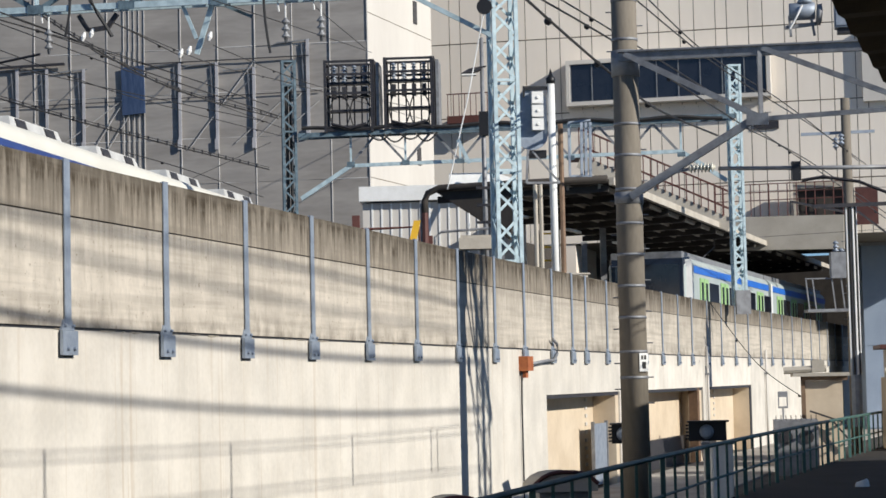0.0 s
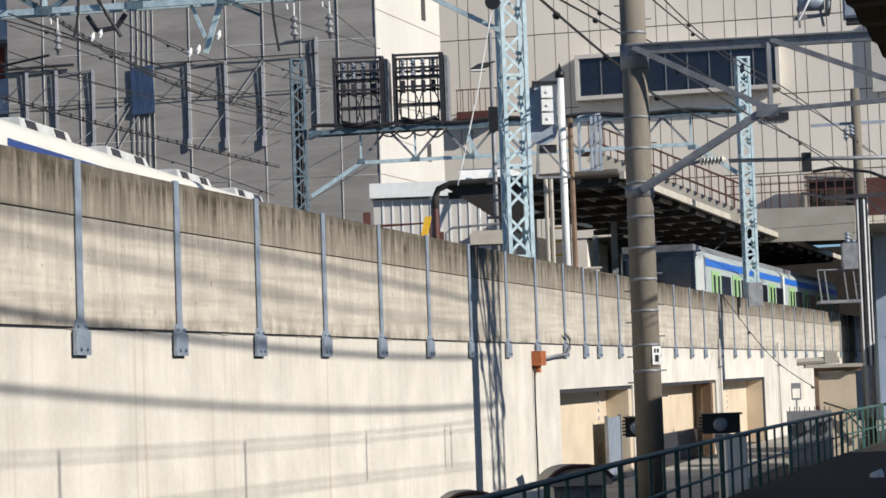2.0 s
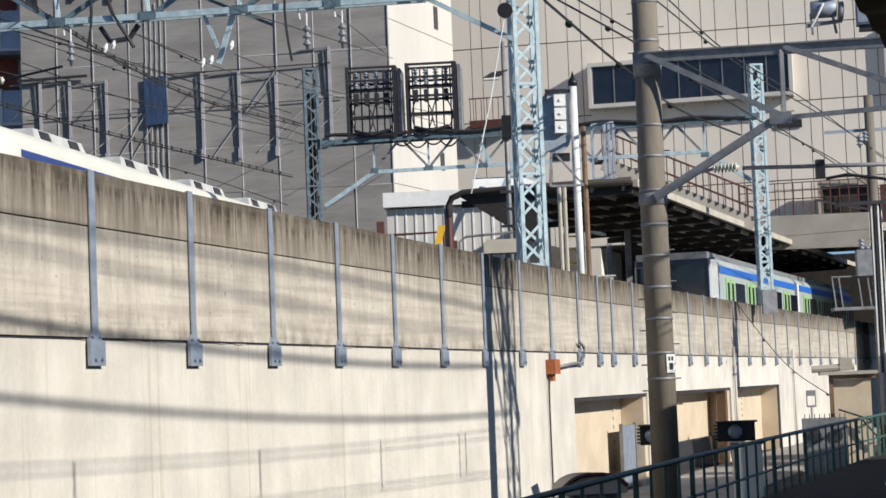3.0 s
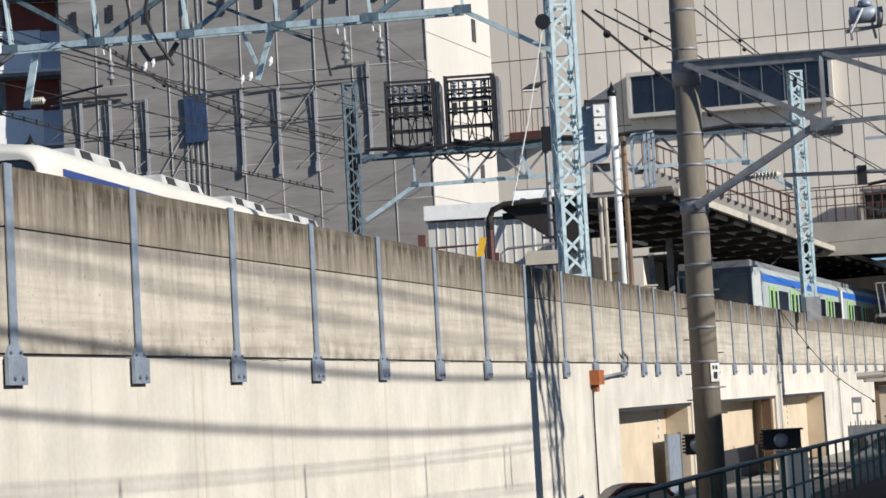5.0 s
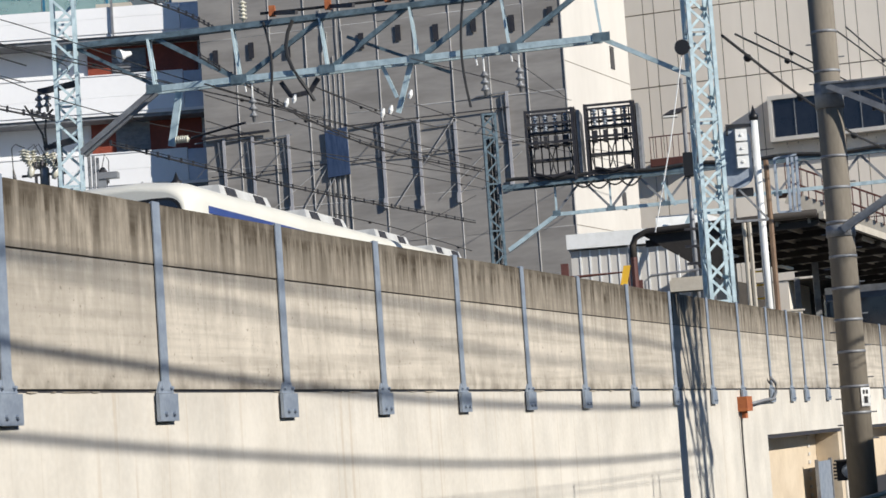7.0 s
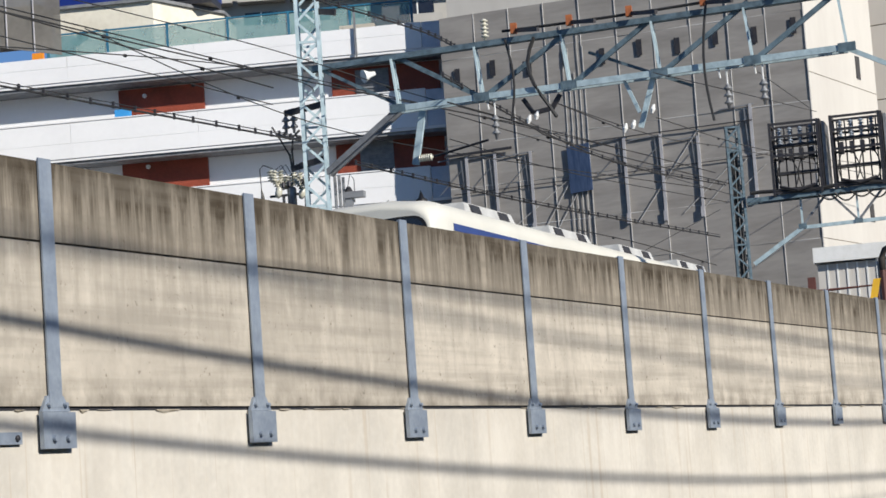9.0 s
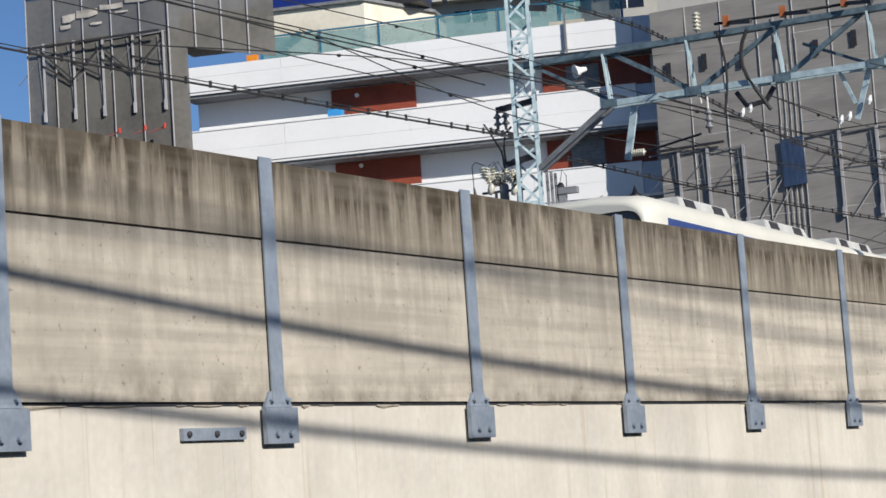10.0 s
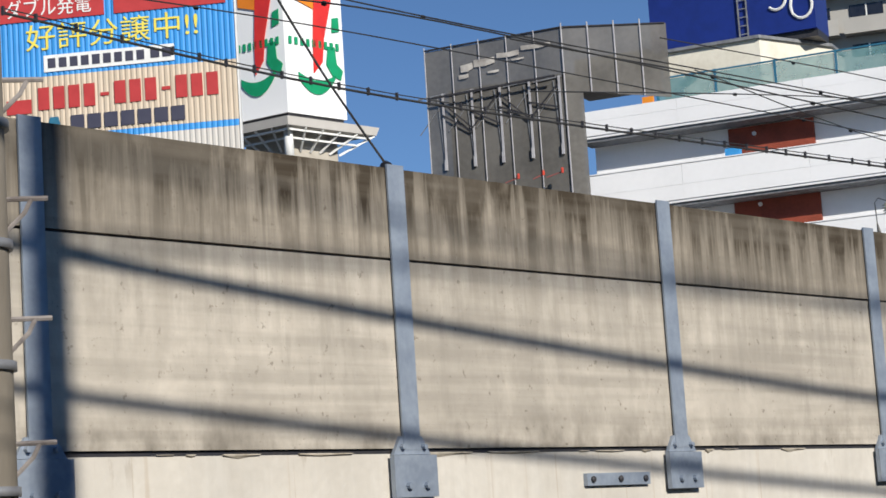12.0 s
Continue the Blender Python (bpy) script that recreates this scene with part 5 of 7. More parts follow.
for i in range(2):
    part("letter_bar", Geo().box(X0 + 7.55 + i * 0.42, X0 + 7.87 + i * 0.42, -0.085, -0.075, 18.27, 18.6), SIGN_DK, bbd)
for i in range(12):
    if i not in (4, 8):
        part("number_bar", Geo().box(X0 + 3.45 + i * 0.55, X0 + 3.85 + i * 0.55, -0.07, -0.045, 16.78, 17.58), SIGN_RED, bbd)
    else:
        part("number_bar", Geo().box(X0 + 3.5 + i * 0.55, X0 + 3.8 + i * 0.55, -0.07, -0.045, 17.1, 17.22), SIGN_RED, bbd)
part("phone_mark", Geo().box(X0 + 2.3, X0 + 3.2, -0.07, -0.045, 16.7, 17.2), SIGN_RED, bbd)
for i in range(7):
    part("letter_bar", Geo().box(X0 + 4.6 + i * 0.6, X0 + 5.08 + i * 0.6, -0.07, -0.045, 15.98, 16.5), SIGN_DK, bbd)
part("green_mark", Geo().hull([(X0 + 3.7, -0.07, 15.9), (X0 + 4.3, -0.07, 15.9), (X0 + 4.3, -0.05, 15.9), (X0 + 3.7, -0.05, 15.9)], [(X0 + 3.85, -0.07, 16.5), (X0 + 4.15, -0.07, 16.5), (X0 + 4.15, -0.05, 16.5), (X0 + 3.85, -0.05, 16.5)]), TEAL, bbd)
for x0, x1, s in ((X0 + 2.0, X0 + 5.95, "ダブル発電"), (X0 + 6.3, X0 + 10.3, "")):
    part("red_label", Geo().box(x0, x1, -0.07, -0.045, 20.0, 21.6), SIGN_RED, bbd)
    if s:
        text(s, 0.72, (x0 + 0.35, -0.085, 20.2), WHITE, bbd, width=3.1)

# square sign tower with coloured marks on each face
tw = thing("sign_tower", polar(32.73, 95, -0.35), 0, "white square sign tower with red, orange and green marks", "sign", size=TALL)
A, B, C = polar(34.25, 97) - polar(32.73, 95), Vector((0, 0, 0)), polar(31.12, 97.5) - polar(32.73, 95)
D = A + C
part("box", Geo().hull([(p.x, p.y, 20.9) for p in (A, B, C, D)], [(p.x, p.y, 30) for p in (A, B, C, D)]), mat("white_sign_face", (0.9, 0.9, 0.89), (0.87, 0.87, 0.86), 0.4, scale=0.5, bump=0.0), tw)
M_GREEN = mat("sign_green", (0.01, 0.32, 0.14), (0.008, 0.27, 0.11), 0.4, bump=0.0)
M_RED = mat("sign_bright_red", (0.72, 0.04, 0.03), (0.62, 0.03, 0.03), 0.4, bump=0.0)
M_ORANGE = mat("sign_orange", (0.85, 0.25, 0.02), (0.78, 0.22, 0.02), 0.4, bump=0.0)


def mark(o, u, mirror=1.0):
    """Plain coloured shapes on one face: u runs along the face."""
    n = Vector((u.y, -u.x, 0)).normalized() * 0.03
    W = u.length
    P = lambda a, z: tuple(o + u * a + n + Vector((0, 0, z)))
    Q = lambda a, z: tuple(o + u * a + n * 2.2 + Vector((0, 0, z)))
    F = lambda L_: Geo().hull([P(a, z) for a, z in L_], [Q(a, z) for a, z in L_])
    part("red_shape", F([(0.46, 22.9), (0.62, 23.5), (0.66, 24.6), (0.82, 26.6), (0.52, 26.6), (0.47, 24.4)]), M_RED, tw)
    part("orange_shape", F([(0.2, 26.3), (0.5, 26.0), (0.52, 26.9), (0.2, 27.2)]), M_ORANGE, tw)
    arc = [(0.2 + 0.62 * i / 10, 22.85 - 0.95 * math.sin(math.pi * (0.08 + 0.9 * i / 10)) ** 0.8) for i in range(11)]
    part("green_shape", F(arc + [(a, 22.95 - 0.38 * math.sin(math.pi * (0.08 + 0.9 * i / 10))) for i, (a, z) in reversed(list(enumerate(arc)))]), M_GREEN, tw)
    part("green_shape", F([(0.68, 23.4), (0.78, 22.9), (0.92, 22.75), (0.96, 23.2), (0.86, 23.5), (0.84, 24.3), (0.72, 24.3)]), M_GREEN, tw)
    part("green_shape", F([(0.8, 25.0), (0.93, 25.1), (0.93, 25.8), (0.82, 25.7)]), M_GREEN, tw)
    for i in range(9):
        a = 0.06 + i * 0.1
        part("letter_bar", F([(a, 24.15), (a + 0.05, 24.15), (a + 0.05, 24.5), (a, 24.5)]), M_GREEN, tw)


mark(B, C)
mark(A, B - A)
c0 = (A + C) / 2
part("lower_deck", Geo().hull([((p - c0) * 1.5 + c0 + Vector((0, 0, 20.1))) for p in (A, B, C, D)], [((p - c0) * 1.56 + c0 + Vector((0, 0, 20.48))) for p in (A, B, C, D)]), WHITE_W, tw, "white steel platform below the sign")
part("neck", Geo().hull([((p - c0) * 0.9 + c0 + Vector((0, 0, 20.5))) for p in (A, B, C, D)], [((p - c0) * 0.95 + c0 + Vector((0, 0, 20.9))) for p in (A, B, C, D)]), DARK, tw)
part("base_wall", Geo().hull([((p - c0) * 0.8 + c0 + Vector((0, 0, BASE))) for p in (A, B, C, D)], [((p - c0) * 0.8 + c0 + Vector((0, 0, 20.09))) for p in (A, B, C, D)]), ROOF_E, tw)
for k in range(6):
    p = B + C * (k / 5)
    part("strut", Geo().bar(((p - c0) * 0.82 + c0 + Vector((0, 0, 19.2))), ((p - c0) * 1.46 + c0 + Vector((0, 0, 20.08))), 0.08, 0.1), WHITE, tw)
    q = A + (B - A) * (k / 5)
    part("strut", Geo().bar(((q - c0) * 0.82 + c0 + Vector((0, 0, 19.2))), ((q - c0) * 1.46 + c0 + Vector((0, 0, 20.08))), 0.08, 0.1), WHITE, tw)
for h, k in ((19.65, 1.16), (19.95, 1.38)):
    for p, q in ((A, B), (B, C)):
        part("under_rail", Geo().bar((p - c0) * k + c0 + Vector((0, 0, h)), (q - c0) * k + c0 + Vector((0, 0, h)), 0.06, 0.09), WHITE, tw)
part("tank", Geo().lathe(B * 1.02 + C * 0.1 + Vector((0, -0.6, 18.5)), [(0, 0.22), (1.9, 0.22)], 12), WHITE, tw, smooth=True)

# ---- station canopy on the viaduct ----
CAN = thing("station_canopy", label="long dark platform canopy with a beige fascia beside the track", category="canopy")


def canopy_strip(y0, y1, z0, z1, o0, o1):
    return strip(y0, y1, z0, z1, o0, o1, 3.0)


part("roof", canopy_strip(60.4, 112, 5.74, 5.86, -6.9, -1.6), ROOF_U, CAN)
# Dark triangular plate put in for the shaded underside of the roof.
part("canopy_shade_plate", Geo().hull([wall_pt(60.3, o, z) for o, z in ((-6.85, 5.73), (-4.6, 4.2), (-4.3, 5.73))], [wall_pt(60.42, o, z) for o, z in ((-6.85, 5.73), (-4.6, 4.2), (-4.3, 5.73))]), ROOF_U, CAN, "dark plate standing for the shaded underside of the canopy")
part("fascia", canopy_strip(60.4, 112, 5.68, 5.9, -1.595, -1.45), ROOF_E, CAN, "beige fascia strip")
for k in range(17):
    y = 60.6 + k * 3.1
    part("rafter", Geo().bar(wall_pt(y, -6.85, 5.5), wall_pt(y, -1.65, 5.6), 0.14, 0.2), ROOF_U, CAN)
for k in range(6):
    part("purlin", canopy_strip(60.5, 112, 5.6, 5.735, -6.7 + k * 0.95, -6.62 + k * 0.95), ROOF_E, CAN)
for k in range(7):
    y = 61.5 + k * 7
    for o in (-5.2, -7.6):
        part("column", Geo().bar(wall_pt(y, o, 0.6), wall_pt(y, o, 5.6), 0.22, 0.22), GREY_STEEL, CAN)
    part("strip_light", Geo().bar(wall_pt(y - 0.8, -4.6, 5.0), wall_pt(y + 0.8, -4.6, 5.0), 0.16, 0.07), WHITE, CAN, "white tube lamp housing")
part("front_beam", Geo().tube([wall_pt(60.2, -7.15, 5.0), wall_pt(60.2, -7.15, 5.45), wall_pt(60.2, -7.05, 5.68), wall_pt(60.2, -6.7, 5.82), wall_pt(60.2, -5.0, 5.84), wall_pt(60.2, -1.6, 5.86)], 0.1, 8), ROOF_U, CAN, smooth=True)
part("downpipe", Geo().tube([wall_pt(60.2, -7.15, 5.1), wall_pt(60.2, -7.15, 0.7)], 0.1, 8), BROWN, CAN)
part("platform", canopy_strip(66, 112, 0.6, 1.95, -9.0, -4.3), ROOF_E, CAN)
# End and side walls take a near-black colour for the unlit interior.
end = single("wall_station_end", Geo().bar(wall_pt(113.5, -14, 3.2), wall_pt(113.5, 6.0, 3.2), 0.3, 6.6), ROOF_U, "end wall, dark-coloured for the unlit station interior", "wall", kind="structure")
side = single("wall_station_side", canopy_strip(80, 113, 0.6, 6.0, -11.5, -11.2), ROOF_U, "rear wall, dark-coloured for the unlit platform interior", "wall", kind="structure")

# stair with red-brown railings above the canopy
stair = thing("outdoor_stair", label="outdoor stair with red-brown railings above the canopy", category="stair", size=TALL)
A, B = polar(-3.7, 80, 8.3), polar(-7.7, 80, 5.7)
part("stringer", Geo().bar(A, B, 0.12, 0.5), ROOF_E, stair)
for k in range(22):
    p = A.lerp(B, k / 21)
    part("baluster", Geo().bar(p + Vector((0, -0.1, 0.2)), p + Vector((0, -0.1, 1.25)), 0.04, 0.04), BROWN, stair)
    if k % 2 == 0:
        part("tread", Geo().box(-0.25, 0.25, 0, 1.4, -0.04, 0.04), BROWN, stair).location = p + Vector((0, 0.1, 0.15))
for h in (0.6, 1.25):
    part("handrail", Geo().bar(A + Vector((0, -0.1, h)), B + Vector((0, -0.1, h)), 0.07, 0.07), BROWN, stair)
deck = thing("upper_walkway", label="beige upper walkway wall with a thin railing", category="walkway", size=TALL)
A, B = polar(-7.3, 92.6), polar(-10.7, 92.0)
V = lambda p, z: Vector((p.x, p.y, z))
part("deck_wall", Geo().bar(V(A, 6.2), V(B, 6.1), 0.3, 1.45), ROOF_E, deck)
for k in range(15):
    p = A.lerp(B, k / 14)
    part("rail_post", Geo().bar(V(p, 6.85), V(p, 8.3), 0.04, 0.04), BROWN, deck)
for z in (7.6, 7.95, 8.3):
    part("rail", Geo().bar(V(A, z), V(B, z), 0.04, 0.04), BROWN, deck)
dr = thing("recessed_doorway", polar(-10.2, 92.5), -13, "beige recessed doorway with a dark brown opening", "doorway", size=TALL)
part("frame", Geo().box(-1.3, 1.3, -0.3, 0.6, 8.05, 8.3).box(-1.3, -1.1, -0.3, 0.6, 6.4, 8.05).box(1.1, 1.3, -0.3, 0.6, 6.4, 8.05), ROOF_E, dr)
part("opening", Geo().box(-1.1, 1.1, -0.05, 0.1, 6.4, 8.05), ROOF_U, dr)
part("shutter", Geo().box(1.35, 2.3, -0.35, -0.05, 6.4, 8.0), BROWN, dr)
# The blue of shade is mixed into this cladding's base colour.
CLAD = mat("shade_blue_cladding", (0.26, 0.32, 0.41), (0.2, 0.25, 0.33), 0.7, scale=0.5, rand=0.04)
gl = thing("grey_side_building", polar(-11.12, 100), -4, "building beside the station, coloured grey-blue for shade", "building")
part("wall", Geo().box(0.0, 12, 0, 6, BASE, 6.0), CLAD, gl)
for k in range(8):
    for z0, z1 in ((-2.5, 1.3), (1.33, 3.6), (3.63, 5.96)):
        part("cladding_panel", Geo().box(0.02 + k * 1.5, 1.5 + k * 1.5, -0.05, -0.004, z0, z1), CLAD, gl)
part("roof_edge", Geo().box(-0.1, 12.1, -0.15, 6.1, 6.003, 6.15), GREY_STEEL, gl)

# white shed left of the canopy
shed = thing("platform_shed", polar(2.2, 72), -2, "white corrugated shed with a low roof behind the parapet", "shed", size=TALL)
part("wall", Geo().box(0, 5.6, 0, 3, 0.6, 6.2), WHITE_W, shed)
part("roof", Geo().box(-0.1, 5.8, -0.3, 3.2, 6.25, 6.75), WHITE, shed)
for k in range(12):
    part("rib", Geo().box(0.3 + k * 0.33, 0.36 + k * 0.33, -0.03, -0.004, 0.6, 6.2), WHITE, shed)
part("roof_block", Geo().hull([(3.0, -0.3, 6.755), (5.6, -0.3, 6.755), (5.6, 2.5, 6.755), (3.0, 2.5, 6.755)], [(3.0, 0.0, 7.15), (4.6, 0.0, 7.15), (4.6, 2.3, 7.15), (3.0, 2.3, 7.15)]), WHITE, shed)
for x in (-0.25, 2.2):
    part("brown_post", Geo().box(x, x + 0.25, -1.6, -1.35, 0.6, 5.6 - x * 0.3), BROWN, shed)
part("pipe_frame", Geo().tube([(-0.3, -1.5, 5.2), (2.0, -1.5, 5.25), (2.1, -1.5, 0.7)], 0.06, 6), BROWN, shed)
eq = thing("track_equipment", polar(-0.75, 48.5), 0, "pale track equipment box with pipes behind the parapet", "equipment")
part("box", Geo().box(-0.3, 0.5, -0.3, 0.3, 3.1, 3.36).box(-0.25, 0.45, -0.27, 0.27, 3.361, 3.42), ROOF_E, eq)
part("legs", Geo().box(-0.2, -0.1, -0.1, 0.1, 0.7, 3.1).box(0.2, 0.3, -0.1, 0.1, 0.7, 3.1), GREY_STEEL, eq)
part("pipe", Geo().tube([(-0.85, -0.1, 3.0), (-0.85, -0.1, 3.4), (-0.7, -0.1, 3.52), (0.4, -0.1, 3.58)], 0.03, 8), GREY_STEEL, eq)
part("rod", Geo().tube([(-0.05, -0.1, 3.4), (-0.05, -0.1, 3.95)], 0.02, 6), WHITE, eq)
cr = single("crate", Geo().box(-0.45, 0.45, -0.2, 0.2, 0, 0.42).box(-0.5, 0.5, -0.23, 0.23, 0.42, 0.46), ROOF_E, "small beige box on top of the parapet", "box", at=tuple(wall_pt(50.5, -0.6, 2.15)), rz=10)

# ---- masts and signals on the viaduct ----
sg = thing("railway_signal", polar(-3.0, 49.2), 6, "white signal pole with a grey oval board and white boxes", "signal", size=TALL)
sg.scale = (1.045, 1.045, 1.056)
part("pole", Geo().tube([(0, 0, 0.63), (0, 0, 6.7)], 0.085, 12), WHITE, sg, smooth=True)
part("cap", Geo().lathe((0, 0, 6.65), [(0, 0.1), (0.12, 0.11), (0.16, 0.06), (0.35, 0.0)], 12), BLACK, sg, smooth=True)
oval = []
for i in range(20):
    a = 2 * math.pi * i / 20
    oval.append((-0.45 + 0.36 * math.cos(a), 5.85 + 0.33 * math.sin(a) + (0.35 if math.sin(a) > 0 else -0.35)))
part("back_board", Geo().hull([(x, 0.05, z) for x, z in oval], [(x, 0.09, z) for x, z in oval]), GALV, sg, "blue-grey oval back board")
for i in range(3):
    h = part("lamp_box", Geo().box(-0.46, -0.2, -0.14, 0.04, 5.6 + i * 0.3, 5.86 + i * 0.3), WHITE, sg)
    part("lid", Geo().lathe((-0.33, -0.14, 5.73 + i * 0.3), [(0, 0.04), (-0.03, 0.03)], 10, (0, 1, 0)), WHITE, h)
part("bracket", Geo().bar((-0.6, 0, 6.55), (0, 0, 6.55), 0.05, 0.08).bar((-0.62, 0, 6.35), (-0.62, 0, 6.6), 0.04, 0.04), BLACK, sg)
part("platform_frame", Geo().bar((-0.6, -0.3, 5.15), (-0.65, -0.3, 4.4), 0.05, 0.05).bar((-0.65, -0.3, 4.4), (0.1, -0.3, 4.4), 0.05, 0.05).bar((0.1, -0.3, 4.4), (-0.5, -0.3, 5.1), 0.04, 0.04), GREY_STEEL, sg)
part("dark_bin", Geo().box(-0.55, -0.15, -0.1, 0.1, 4.98, 5.15), BLACK, sg)
RUSTY = mat("rusty_pipe", (0.24, 0.16, 0.105), (0.16, 0.1, 0.065), 0.8, scale=3)
part("rusty_pipe", Geo().tube([(0.2, 0.05, 0.66), (0.2, 0.05, 5.75)], 0.06, 8), RUSTY, sg, "rust-brown pipe")
cg = part("cage", Geo().bar((0.35, -0.2, 4.55), (0.85, -0.2, 4.55), 0.04, 0.04).bar((0.35, -0.2, 5.75), (0.85, -0.2, 5.8), 0.04, 0.04).bar((0.35, -0.2, 4.55), (0.35, -0.2, 5.75), 0.05, 0.05), GALV, sg, "pale steel cage")
for x in (0.62, 0.72, 0.82):
    part("cage_bar", Geo().bar((x, -0.2, 4.55), (x + 0.02, -0.2, 5.75), 0.06, 0.06), GALV, cg)
for x in (-0.28, -0.4):
    part("side_pipe", Geo().tube([(x, 0.1, 0.66), (x, 0.1, 4.4)], 0.05, 8), ROOF_E, sg)
for k in range(6):
    part("rung", Geo().bar((-0.28, 0.1, 1.8 + k * 0.3), (0, 0.1, 1.8 + k * 0.3), 0.04, 0.04), YELLOW, sg)
lp = thing("lamp_mast", polar(-1.14, 49), 0, "thin grey lamp mast with a flat lamp head", "lamp", size=TALL)
part("pole", Geo().tube([(0, 0, 0.66), (0, 0, 8.05)], [0.07, 0.045], 8), GREY_STEEL, lp, smooth=True)
part("lamp_head", Geo().hull([(-0.5, -0.12, 7.2), (-0.1, -0.12, 7.25), (-0.1, 0.12, 7.25), (-0.5, 0.12, 7.2)], [(-0.3, -0.1, 7.32), (0.1, -0.1, 7.38), (0.1, 0.1, 7.38), (-0.3, 0.1, 7.32)]), DARK, lp)
part("lamp_glass", Geo().box(-0.48, -0.14, -0.1, 0.1, 7.16, 7.195), WHITE, lp)
part("box", Geo().box(-0.1, 0.12, -0.15, 0.1, 5.75, 6.3), BLACK, lp)
for z in (3.7, 4.1, 4.5):
    part("clamp", Geo().box(-0.2, 0.25, -0.06, 0.06, z, z + 0.06), DARK, lp)
mr = thing("round_disc", polar(-1.25, 45.5), 0, "black round disc on a thin rod beside the mast", "disc", size=TALL)
part("disc", Geo().lathe((0, 0, 8.15), [(0, 0.17), (0.05, 0.17)], 16, (0, -1, 0)), BLACK, mr)
part("rod", Geo().tube([(0, 0, 8.1), (-0.4, 0, 6.2), (-0.9, 0, 4.2)], 0.015, 5), WHITE, mr)
part("arm", Geo().bar((0, 0.05, 8.15), (0.4, 0.3, 8.15), 0.04, 0.04), DARK, mr)
ym = thing("yellow_marker", tuple(wall_pt(y_at(36.9), -0.1, TOP)), 0, "yellow marker board leaning on a parapet post", "marker")
part("board", Geo().hull([(-0.06, 0, -0.05), (0.06, 0, -0.05), (0.06, 0.06, -0.05), (-0.06, 0.06, -0.05)], [(0.04, 0, 0.36), (0.16, 0, 0.36), (0.16, 0.06, 0.36), (0.04, 0.06, 0.36)]), YELLOW, ym)
ant = thing("white_marker_post", polar(12.72, 33), 0, "white post with a black pointed cap behind the parapet", "post")
part("post", Geo().tube([(0, 0, 0.66), (0, 0, 4.35)], 0.07, 10), WHITE, ant, smooth=True)
part("cap", Geo().lathe((0, 0, 4.3), [(0, 0.09), (0.1, 0.1), (0.14, 0.05), (0.27, 0.0)], 10), BLACK, ant, smooth=True)
ds = thing("round_mirror", polar(12.2, 33), 0, "round white disc on a short stand behind the parapet", "disc")
part("disc", Geo().lathe((0, 0, 3.85), [(0, 0.2), (0.03, 0.24), (0.08, 0.2), (0.1, 0.05)], 18, (-0.2, -1, 0.1)), WHITE, ds, smooth=True)
part("stand", Geo().bar((0.02, 0.05, 0.66), (0.02, 0.05, 3.8), 0.06, 0.06), GREY_STEEL, ds)
part("cross", Geo().bar((-0.1, -0.15, 3.72), (0.15, -0.15, 3.8), 0.04, 0.05).bar((0.02, -0.15, 3.6), (0.02, -0.15, 3.95), 0.04, 0.05), GREY_STEEL, ds)
bl = single("rubber_cap", Geo().lathe((0, 0, 0), [(0, 0.06), (0.05, 0.06), (0.1, 0.035), (0.12, 0.0)], 10), BLACK, "black rubber cap anchoring a stay wire on the parapet", "cap", at=tuple(polar(30.37, 13.3, TOP)), smooth=True)

# ---- trains ----
def body_ring(w, h0, h1, r, n=8):
    """Half outline of a carriage section, from the sill up to the roof's middle and down again."""
    pts = [(w, h0), (w, h1 - 0.42)]
    for i in range(1, n + 1):
        a = math.pi / 2 * i / n
        pts.append((w - 0.5 * (1 - math.cos(a)), h1 - 0.42 + 0.34 * math.sin(a)))
    pts.append((w * 0.35, h1 - 0.03))
    return pts + [(-x, z) for x, z in reversed(pts)]


def carriage_along(y0, y1, off, name, material, parent, h0, h1, w=1.4, nose=0.0, step=2.0):
    """A carriage body that follows the track beside the wall's line."""
    ring = body_ring(w, h0, h1, 0.6)
    g, n = Geo(), max(2, int((y1 - y0) / step))
    rows = []
    if nose:
        rows += [(y0 - nose * math.cos(a), 0.86 + 0.14 * math.sin(a), 0.88 + 0.12 * math.sin(a)) for a in np.linspace(0, 1.45, 8)]
    rows += [(y0 + (y1 - y0) * i / n, 1.0, 1.0) for i in range(n + 1)]
    for y, kw, kh in rows:
        g.v += [tuple(wall_pt(y, off + x * kw, RAIL + h0 + (z - h0) * kh)) for x, z in ring]
    m = len(ring)
    for i in range(len(rows) - 1):
        g.f += [(i * m + j, i * m + (j + 1) % m, (i + 1) * m + (j + 1) % m, (i + 1) * m + j) for j in range(m)]
    g.f += [tuple(range(m)), tuple(range((len(rows) - 1) * m, len(rows) * m))]
    return part(name, g, material, parent)


def side_panel(y0, y1, off, z0, z1, t=0.02):
    return strip(y0, y1, RAIL + z0, RAIL + z1, off, off + t, 1.5)


tr = thing("commuter_train", label="cream commuter train with a blue stripe and dark front windows", category="train")
ROOF_UNIT = mat("pale_grey_roof_unit", (0.55, 0.55, 0.53), (0.42, 0.42, 0.41), 0.55, scale=3)
NAVY_STRIPE = mat("navy_stripe", (0.03, 0.06, 0.22), (0.025, 0.05, 0.18), 0.4, bump=0.0)
Y0, LEN, SILL = 29.9, 18.9, 0.65


def tp(y, x, z):
    """A point of the cream train, whose track draws away from the wall: y along, x from its middle line, z over the rail."""
    return wall_pt(y, -5.4 - 0.115 * (y - 23.0) + x, SILL + z)


